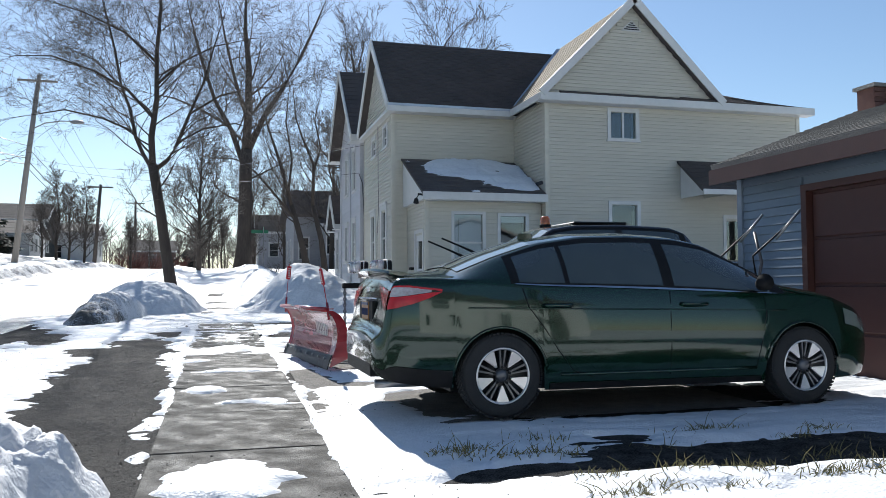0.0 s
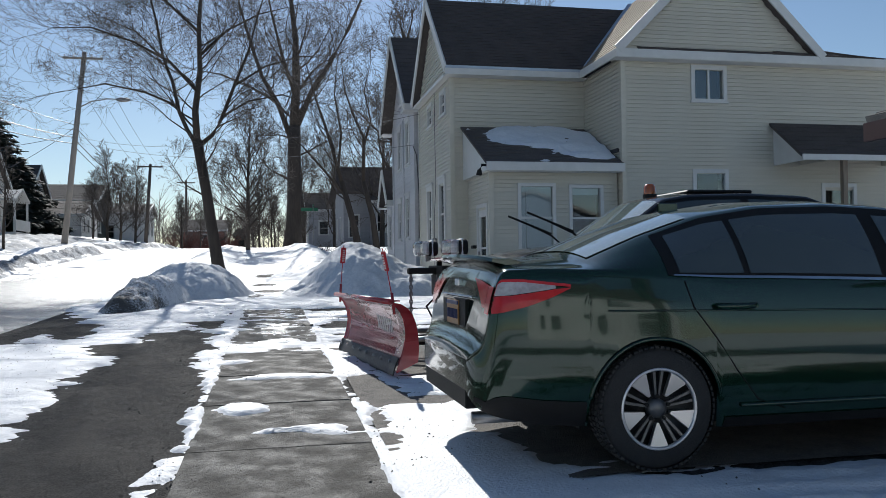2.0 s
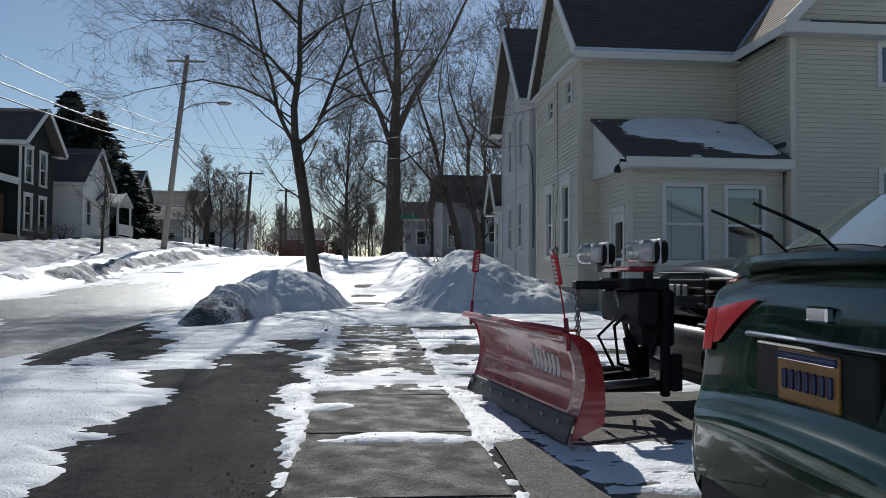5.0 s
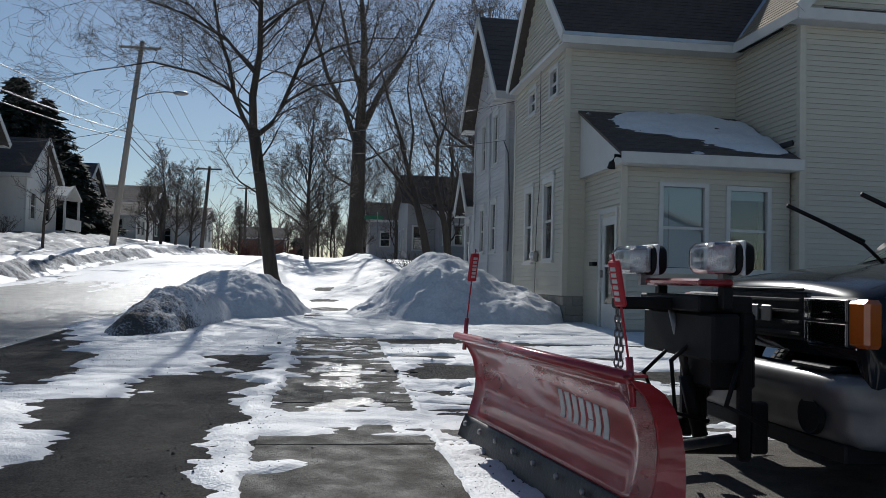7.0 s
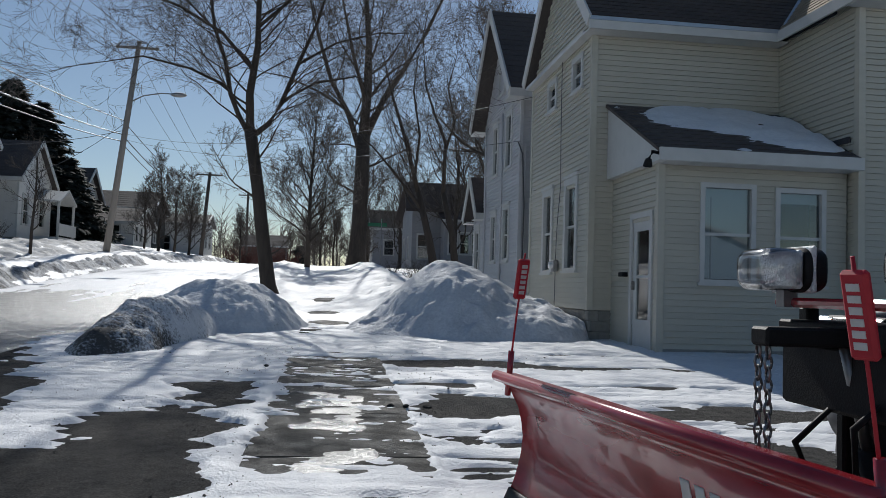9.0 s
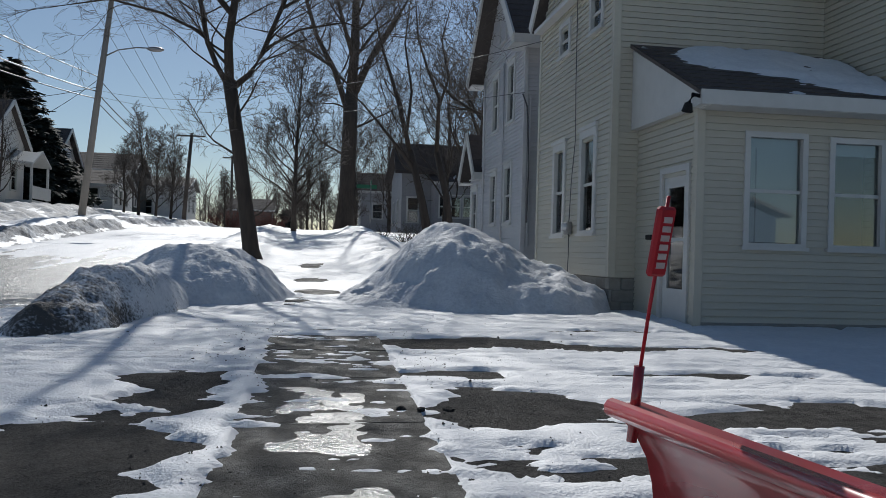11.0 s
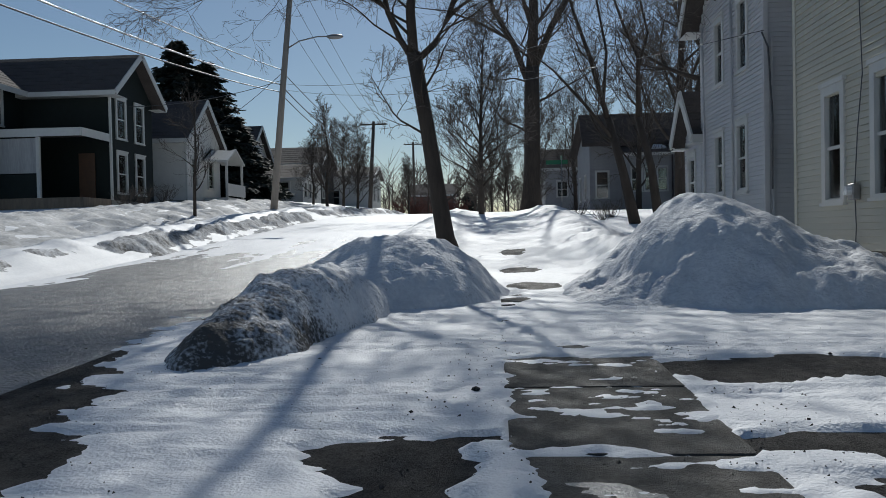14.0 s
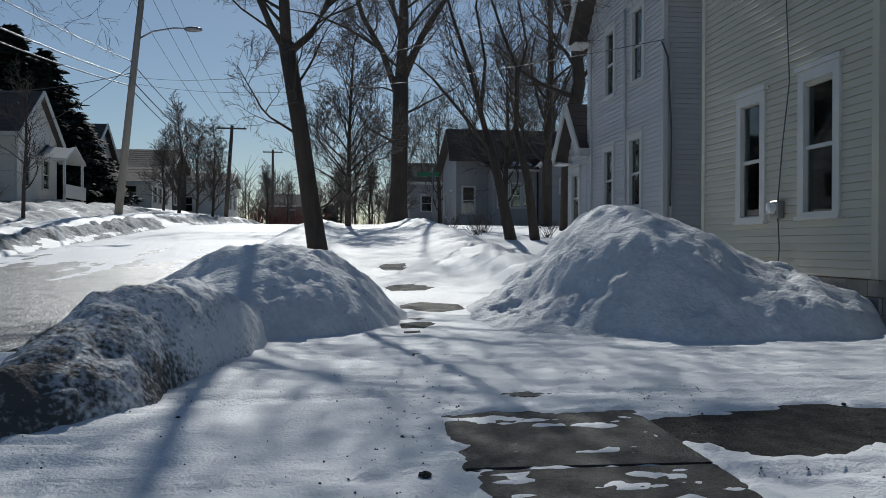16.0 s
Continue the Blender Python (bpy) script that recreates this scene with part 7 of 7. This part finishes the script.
def pickup():
    fx, cy = 2.32, 12.02
    z0 = gz(4.5, 12) + 0.012
    c = thing("pickup_truck", "black pickup truck with an amber roof beacon and raised wipers", "truck", m=Matrix.Translation((4.6, cy, z0)))
    tab = {"x": [0, 0.06, 0.25, 0.6, 1.0, 1.14, 1.5, 1.92, 2.25, 3.0, 3.75, 4.0, 4.15, 4.3, 5.6, 5.8],
           "zt": [1.10, 1.165, 1.215, 1.265, 1.295, 1.31, 1.55, 1.83, 1.885, 1.90, 1.87, 1.78, 1.45, 1.38, 1.38, 1.36],
           "belt": [1.00, 1.05, 1.10, 1.15, 1.18, 1.19, 1.21, 1.22, 1.22, 1.22, 1.22, 1.22, 1.25, 1.28, 1.28, 1.26],
           "yr": [0.80, 0.84, 0.86, 0.86, 0.86, 0.84, 0.76, 0.68, 0.68, 0.69, 0.69, 0.70, 0.85, 0.92, 0.92, 0.9],
           "w": [0.975, 0.99, 1.0, 1.0, 1.0, 1.0, 1.0, 1.0, 1.0, 1.0, 1.0, 1.0, 1.0, 1.0, 1.0, 0.97],
           "zb": [0.78, 0.60, 0.52, 0.50, 0.48, 0.48, 0.48, 0.48, 0.48, 0.48, 0.48, 0.48, 0.48, 0.5, 0.55, 0.6]}
    S = Shell(Matrix.Translation((fx - 4.6, 0, 0)), 1.0, tab, (0.98, 4.55), 0.47, 0.40, 0.03)
    xs = np.unique(np.concatenate([np.linspace(0, 0.25, 10), np.arange(0.25, 5.8, 0.07), [5.8], np.linspace(0.51, 1.45, 26), np.linspace(4.08, 5.02, 22)]))
    S.body("body", PAINT_TRUCK, c, xs)
    S.patch("windscreen", CAR_GLASS_LIGHT, c, np.linspace(1.2, 1.87, 14), lambda x: (-0.93, 0.93), lambda x, s: S.roof(x, s, 0.006), (1,), 14)
    S.patch("window_surround", PLASTIC, c, np.linspace(1.55, 3.95, 30), lambda x: (0.0, 0.97), lambda x, k: S.house(x, k, 0.003), (-1, 1))
    for a, b in ((1.68, 2.85), (2.95, 3.85)):
        S.patch("side_window", CAR_GLASS_DARK, c, np.linspace(a, b, 14), lambda x: (0.06, 0.9), lambda x, k: S.house(x, k, 0.007), (-1, 1))
    P = lambda a, b, cc, d, e, f, bv=0.012: boxes((a, b, cc, d, e, f), m=S.place, bevel=bv)
    # front: grille with bars, lamps, chrome bumper with a fog-lamp hole
    grille = part("grille", P(-0.012, 0.05, -0.48, 0.48, 0.84, 1.10), PLASTIC, c)
    for i in range(4):
        part("bar", P(-0.03, -0.012, -0.46, 0.46, 0.865 + i * 0.06, 0.885 + i * 0.06, 0.004), TYRE, grille)
    for i in range(3):
        part("badge", P(-0.045, -0.031, -0.20 + i * 0.14, -0.10 + i * 0.14, 0.93, 1.02, 0.004), STEEL, grille)
    part("grille_surround", P(-0.02, 0.0, -0.48, 0.48, 1.105, 1.125), PLASTIC, c)
    for sd in (-1, 1):
        hl = part("headlamp", P(-0.015, 0.10, *sorted((sd * 0.49, sd * 0.93)), 0.83, 1.08), PLASTIC, c)
        a, b = sorted((sd * 0.50, sd * 0.858))
        for e, f in ((0.84, 0.95), (0.96, 1.07)):
            part("reflector", P(-0.019, -0.014, a, b, e, f, 0.003), ALLOY_GREY, hl)
            part("lens", P(-0.030, -0.021, a, b, e, f, 0.004), LAMP_GLASS, hl)
        part("amber_lens", P(-0.027, 0.07, *sorted((sd * 0.865, sd * 1.012)), 0.838, 1.072, 0.02), AMBER, hl, "amber turn lamp lens")
        part("lamp_rim", P(-0.022, -0.012, *sorted((sd * 0.53, sd * 0.93)), 0.825, 0.839, 0.003), CHROME, hl)
    sect = [(0.10, 0.345), (0.02, 0.34), (-0.03, 0.36), (-0.055, 0.42), (-0.05, 0.50), (-0.075, 0.53), (-0.10, 0.58), (-0.10, 0.65), (-0.08, 0.69), (-0.02, 0.705), (0.10, 0.70)]
    bv, bf = [], []
    for i in range(33):
        k = -1 + i / 16
        back = 0.30 * max(0.0, (abs(k) - 0.80) / 0.20) ** 2.2
        for dx, dz in sect:
            bv.append(tuple(S.place @ Vector((min(0.42, dx + back + 0.03 * k * k), 1.0 * k, dz))))
    ns = len(sect)
    bf = [(i * ns + j, i * ns + j + 1, (i + 1) * ns + j + 1, (i + 1) * ns + j) for i in range(32) for j in range(ns - 1)]
    # grey alloy for muddy chrome: the dark reflections are in the colour
    bumper = raw_part("bumper", bv, bf, ALLOY_GREY, c, "dirty chrome front bumper, its dark reflections put into a dull grey", smooth=True)
    for sd in (-1, 1):
        # black disc in place of an open hole, whose dark is in the colour
        bm = bmesh.new()
        revolve(bm, [(0.0, -0.006), (0.085, -0.006), (0.095, -0.012), (0.10, 0.02)], S.place @ pose(-0.062, sd * 0.62, 0.47, 0, 0, -90), 20)
        part("fog_lamp_hole", bm, PLASTIC, bumper)
        part("bumper_cap", P(-0.07, 0.05, *sorted((sd * 0.45, sd * 0.80)), 0.708, 0.735, 0.008), PLASTIC, bumper)
    part("valance", P(-0.02, 0.3, -0.85, 0.85, 0.26, 0.36), PLASTIC, c)
    part("chassis", boxes((0.2, 5.6, -0.75, 0.75, 0.38, 0.6), m=S.place), PLASTIC, c)
    for sd in (-1, 1):
        tube("mirror", [S.p((1.75, 0.98, 1.3), sd), S.p((1.72, 1.12, 1.36), sd), S.p((1.72, 1.2, 1.4), sd)], [0.03, 0.09, 0.11], PLASTIC, c, n=10)
        for x in (0.98, 4.55):
            wheel(c, S.p((x, 0.86, 0.40), sd), 0.40, 0.26, sd, ALLOY, ALLOY_DARK, "truck")
        part("door_seam", P(2.88, 2.89, *sorted((sd * 0.99, sd * 1.003)), 0.6, 1.2, 0.0), PLASTIC, c)
    bm = bmesh.new()
    revolve(bm, [(0.0, 0.13), (0.05, 0.125), (0.07, 0.09), (0.075, 0.02), (0.075, 0.0)], S.place @ pose(2.12, 0.05, 1.90, 90), 18)
    bcn = part("beacon", bm, AMBER, c, "amber roof beacon", smooth=True)
    bm = bmesh.new()
    revolve(bm, [(0.0, 0.0), (0.085, 0.0), (0.085, -0.05), (0.0, -0.05)], S.place @ pose(2.12, 0.05, 1.90, 90), 18)
    part("base", bm, PLASTIC, bcn)
    part("roof_rack", P(2.35, 3.2, -0.45, 0.45, 1.875, 1.915, 0.018), PLASTIC, c)
    for y in (-0.32, 0.43):
        tube("wiper_arm", [S.p((1.12, y, 1.30)), S.p((0.98, y, 1.42)), S.p((0.72, y, 1.54))], 0.012, PLASTIC, c)
        tube("wiper_blade", [S.p((0.98, y, 1.44)), S.p((0.43, y, 1.66))], 0.014, PLASTIC, c)
    return c


pickup()


def pebble(x0, x1, y0, y1, z0, z1, e=0.45):
    """A rounded box."""
    bm = bmesh.new()
    bmesh.ops.create_uvsphere(bm, u_segments=24, v_segments=14, radius=1.0)
    for v in bm.verts:
        s = [math.copysign(abs(k) ** e, k) for k in v.co]
        g = max(abs(k) for k in s) ** 0.25
        v.co = Vector(((x0 + x1) / 2 + s[0] * g * (x1 - x0) / 2, (y0 + y1) / 2 + s[1] * g * (y1 - y0) / 2, (z0 + z1) / 2 + s[2] * g * (z1 - z0) / 2))
    return bm


def snow_plow():
    A, B = Vector((0.75, 13.24, 0)), Vector((1.09, 10.80, 0))
    z0 = gz(1.0, 12) + 0.01
    t = thing("snow_plow", "red steel snow plow blade mounted on the pickup", "snow plow", m=Matrix.Translation((1.3, 12.0, z0)))
    o = Vector((1.3, 12.0, 0))
    A, B = A - o, B - o
    u = (B - A).normalized()
    L = (B - A).length
    n = Vector((u.y, -u.x, 0))
    if n.x > 0:
        n = -n
    prof = [(0.02, 0.0), (-0.01, 0.10), (-0.055, 0.20), (-0.09, 0.32), (-0.10, 0.44), (-0.075, 0.56), (-0.02, 0.66), (0.05, 0.72)]

    def curve(k0, k1):
        q = np.linspace(k0, k1, 9)
        return [(float(np.interp(z, [p[1] for p in prof], [p[0] for p in prof])), float(z)) for z in q]

    def skin(name, k0, k1, u0, u1, mat, off, thick, label="", parent=t):
        v, f = [], []
        c = curve(k0, k1)
        for s in np.linspace(u0, u1, 12):
            for d in (off, off - thick):
                for fo, z in c:
                    p = A + u * (s * L) + n * (fo + d) + Vector((0, 0, z))
                    v.append(tuple(p))
        m = len(c)
        for i in range(11):
            b = i * 2 * m
            for j in range(m - 1):
                f.append((b + j, b + j + 1, b + 2 * m + j + 1, b + 2 * m + j))
                f.append((b + m + j, b + 3 * m + j, b + 3 * m + j + 1, b + m + j + 1))
            f.append((b, b + 2 * m, b + 3 * m, b + m))
            f.append((b + m - 1, b + 2 * m - 1, b + 4 * m - 1, b + 3 * m - 1))
        e = 11 * 2 * m
        f.append((*range(m), *range(2 * m - 1, m - 1, -1)))
        f.append((*range(e + m - 1, e - 1, -1), *range(e + m, e + 2 * m)))
        return raw_part(name, v, f, mat, parent, label, smooth=True)

    blade = skin("blade", 0.12, 0.72, 0, 1, PLOW_RED, 0, 0.012, "glossy red curved blade, scuffed")
    edge = skin("cutting_edge", 0.0, 0.17, 0.004, 0.996, PLOW_WORN, 0.016, 0.014)
    for i in range(8):
        p = A + u * (L * (0.06 + i * 0.125)) + n * 0.012 + Vector((0, 0, 0.13))
        bm = bmesh.new()
        revolve(bm, [(0.0, 0.02), (0.014, 0.018), (0.02, 0.008), (0.02, 0.0)], Matrix.Translation(p) @ n.to_track_quat("Y", "Z").to_matrix().to_4x4(), 8)
        part("bolt", bm, STEEL, edge)
    # decal as slanted pale bars in a pale field
    for i in range(7):
        k = 0.60 + i * 0.034
        skin("decal_bar", 0.40 - 0.004 * i, 0.55 - 0.004 * i, k, k + 0.022, DECAL, 0.004, 0.003, parent=blade)
    # rolled top edge
    top = A + n * 0.05 + Vector((0, 0, 0.725))
    tube("top_flange", [top - u * 0.0, top + u * L], 0.028, PLOW_RED, t, n=10)
    part("top_plate", prism(bmesh.new(), [top + n * 0.02, top + u * L + n * 0.02, top + u * L - n * 0.10, top - n * 0.10], (0, 0, 0.012)), PLOW_RED, t)
    # end ribs and rear ribs
    for s in (0.0, 0.25, 0.5, 0.75, 1.0):
        p = A + u * (s * L - (0.012 if s == 1.0 else 0))
        pts = [p + n * (f - 0.014) + Vector((0, 0, z)) for f, z in curve(0.02, 0.72)]
        back = [p - n * d + Vector((0, 0, z)) for d, z in ((0.06, 0.70), (0.13, 0.655), (0.18, 0.59), (0.215, 0.50), (0.235, 0.38), (0.24, 0.25), (0.23, 0.12))]
        part("rib", prism(bmesh.new(), pts + back, u * 0.012), PLOW_RED, t)
    # A-frame, mount and lift gear
    mid = A + u * (L * 0.5)
    rel = lambda x, y, z: (x - 1.3, y - 12.0, z)
    for y in (11.66, 12.38):
        tube("push_beam", [tuple(mid - n * 0.2 + Vector((0, 0, 0.2))), rel(2.0, y, 0.26)], 0.045, PLASTIC, t)
        part("mount_post", boxes((2.0 - 1.3, 2.07 - 1.3, y - 12.03, y - 11.97, 0.18, 1.0), bevel=0.012), PLASTIC, t)
        part("mount_plate", boxes((2.07 - 1.3, 2.16 - 1.3, y - 12.04, y - 11.96, 0.22, 0.5), bevel=0.012), PLASTIC, t)
        tube("ram", [rel(1.95, y, 0.3), tuple(mid - n * 0.15 + u * (0.7 if y < 12 else -0.7) + Vector((0, 0, 0.28)))], 0.03, STEEL, t)
    part("crossbar", boxes((1.74 - 1.3, 2.05 - 1.3, 11.6 - 12, 12.42 - 12, 0.98, 1.07), bevel=0.01), PLASTIC, t)
    part("lift_arm", boxes((1.42 - 1.3, 2.0 - 1.3, 11.94 - 12, 12.06 - 12, 0.98, 1.05), bevel=0.01), PLASTIC, t)
    tube("lift_ram", [rel(1.95, 12.0, 0.25), rel(1.86, 12.0, 0.6)], 0.045, PLASTIC, t)
    tube("lift_rod", [rel(1.86, 12.0, 0.6), rel(1.76, 12.0, 1.0)], 0.022, STEEL, t)
    part("pump_box", boxes((1.88 - 1.3, 2.14 - 1.3, 11.72 - 12, 12.05 - 12, 0.55, 0.98), bevel=0.02), PLASTIC, t)
    part("headgear", boxes((1.78 - 1.3, 1.94 - 1.3, 11.52 - 12, 12.46 - 12, 0.72, 0.975), bevel=0.015), PLASTIC, t)
    for y in (11.56, 12.40):
        part("upright", boxes((1.84 - 1.3, 1.9 - 1.3, y - 12.03, y - 11.97, 1.0, 1.12), bevel=0.006), PLASTIC, t)
    part("light_bar", boxes((1.72 - 1.3, 1.92 - 1.3, 11.56 - 12, 12.42 - 12, 1.12, 1.16), bevel=0.012), PLOW_RED, t)
    for y, x in ((12.32, 1.66), (11.66, 1.86)):
        lamp = part("headlamp", pebble(x - 1.3 + 0.035, x - 1.3 + 0.165, y - 12.16, y - 11.84, 1.18, 1.365), PLASTIC, t, smooth=True)
        part("reflector", boxes((x - 1.3 + 0.02, x - 1.3 + 0.05, y - 12.145, y - 11.855, 1.195, 1.35), bevel=0.012), REFLECTOR, lamp)
        part("lens", pebble(x - 1.3 - 0.11, x - 1.3 + 0.08, y - 12.155, y - 11.845, 1.185, 1.36), LAMP_GLASS, lamp, "clear domed lamp lens", smooth=True)
        part("lens_band", boxes((x - 1.3 + 0.075, x - 1.3 + 0.095, y - 12.163, y - 11.837, 1.178, 1.368), bevel=0.009), REFLECTOR, lamp)
        part("bracket", boxes((x - 1.3 + 0.03, x - 1.3 + 0.09, y - 12.03, y - 11.97, 1.12, 1.19)), STEEL, lamp)
    # lift chain: two falls of links
    for dy in (0.0, 0.07):
        for i in range(13):
            z = 1.0 - i * 0.042
            pts = []
            for j in range(9):
                a = 2 * math.pi * j / 8
                q = Vector((math.cos(a) * 0.014, 0, math.sin(a) * 0.028))
                if i % 2:
                    q = Vector((0, q.x, q.z))
                pts.append(Vector(rel(1.46, 12.0 + dy, z)) + q)
            tube("chain_link", pts, 0.0055, STEEL, t, n=5)
    for pts in ([(1.9, 11.8, 0.9), (1.7, 11.85, 0.7), (1.75, 11.9, 0.4), (1.95, 11.9, 0.35)], [(1.9, 12.1, 0.85), (1.66, 12.15, 0.6), (1.8, 12.2, 0.35)], [(2.0, 11.6, 0.8), (1.85, 11.5, 0.5), (2.05, 11.45, 0.4)]):
        tube("hose", [rel(*p) for p in pts], 0.014, PLASTIC, t)
    # edge markers: rods with small red flags
    for base, tip in ((A + n * 0.0 + u * 0.03 + Vector((0, 0, 0.73)), Vector(rel(0.80, 13.1, 1.34))), (B - u * 0.04 + Vector((0, 0, 0.70)), Vector(rel(0.97, 10.80, 1.25)))):
        rod = tube("marker_rod", [base - Vector((0, 0, 0.04)), base + (tip - base) * 0.5, tip], 0.0055, FLAG_RED, t, n=6)
        tube("socket", [base - Vector((0, 0, 0.1)), base + (tip - base) * 0.2], 0.016, PLOW_RED, rod, n=8)
        d = (tip - base).normalized()
        fm = Matrix.Translation(tip - d * 0.12) @ d.to_track_quat("Z", "Y").to_matrix().to_4x4()
        flag = part("flag", boxes((-0.034, 0.034, -0.012, 0.012, -0.11, 0.09), m=fm, bevel=0.008), FLAG_RED, rod)
        for i in range(6):
            part("flag_mark", boxes((-0.016, 0.016, -0.0145, -0.0122, -0.085 + i * 0.026, -0.068 + i * 0.026), m=fm), DECAL, flag)


snow_plow()


# ---- small things on the ground ----
def grass_tuft(x, y, seed):
    rng = random.Random(seed)
    v, f = [], []
    for i in range(46):
        p = Vector((rng.gauss(0, 0.10), rng.gauss(0, 0.05), -0.02))
        d = Vector((rng.gauss(0, 0.5), rng.gauss(0, 0.5), rng.uniform(0.5, 1.2))).normalized()
        hgt = rng.uniform(0.03, 0.08) * (2.2 if rng.random() < 0.08 else 1.0)
        tube_into(v, f, [p, p + d * hgt * 0.6, p + d * hgt + Vector((d.x, d.y, -0.2)) * hgt * 0.3], [0.004, 0.003, 0.001], 3)
    ob = raw_part("grass_tuft", v, f, GRASS)
    ob.location = (x, y, float(snow_top(np.array([[x]]), np.array([[y]]))[0, 0]))
    return tagged(ob, "dead yellow-brown grass tuft poking through snow", "grass", "tufts by the drive", kind="stuff")


rt = random.Random(9)
for i in range(46):
    grass_tuft(rt.uniform(1.2, 5.6), rt.choice((rt.uniform(4.6, 5.3), rt.uniform(5.3, 6.2))), 200 + i)


def clod(x, y, s, seed):
    rng = random.Random(seed)
    bm = bmesh.new()
    bmesh.ops.create_icosphere(bm, subdivisions=2, radius=s)
    for v in bm.verts:
        v.co *= rng.uniform(0.75, 1.15)
        v.co.z *= 0.6
    ob = part("dirt_clod", bm, ASPHALT)
    ob.location = (x, y, float(snow_top(np.array([[x]]), np.array([[y]]))[0, 0]) + s * 0.2)
    return tagged(ob, "small dark clod of dirt lying on the snow", "clod", "clods on the drive")


for i in range(34):
    clod(rt.uniform(-2.2, 3.0), rt.uniform(13.2, 20.5), rt.uniform(0.006, 0.018), 300 + i)
for i, (x, y, s) in enumerate([(0.42, 16.4, 0.035), (0.75, 16.45, 0.045), (0.55, 16.35, 0.03), (-0.85, 19.0, 0.03)]):
    clod(x, y, s, 400 + i)


# fine grit and ploughed dirt strewn over the drive
rg = random.Random(41)
v, f = [], []
gx = np.array([rg.choice((rg.uniform(-4.4, 3.2), rg.gauss(0.75, 0.25), rg.gauss(-0.8, 0.3), rg.gauss(-3.5, 0.5))) for _ in range(4800)])
gy = np.array([rg.uniform(5.0, 21.5) for _ in range(4800)])
keep = fbm(gx * 1.3, gy * 1.9, 111) > 0.46
gx, gy = gx[keep], gy[keep]
gzz = np.maximum(snow_top(gx, gy), ground_z(gx, gy) + np.where(np.abs(gx + 0.055) < 0.6, 0.012, 0.0))
for x, y, z in zip(gx, gy, gzz):
    s = rg.uniform(0.003, 0.010) * (1.8 if rg.random() < 0.05 else 1)
    b = len(v)
    a0 = rg.uniform(0, 2)
    for k in range(3):
        v.append((x + s * math.cos(a0 + k * 2.1), y + s * 1.3 * math.sin(a0 + k * 2.1), z - 0.002))
    v.append((x + rg.gauss(0, s * 0.3), y + rg.gauss(0, s * 0.3), z + s * 0.8))
    f += [(b, b + 1, b + 3), (b + 1, b + 2, b + 3), (b + 2, b, b + 3)]
tagged(raw_part("grit", v, f, GRIT), "fine dark grit and dirt strewn over snow and asphalt", "grit", kind="stuff")
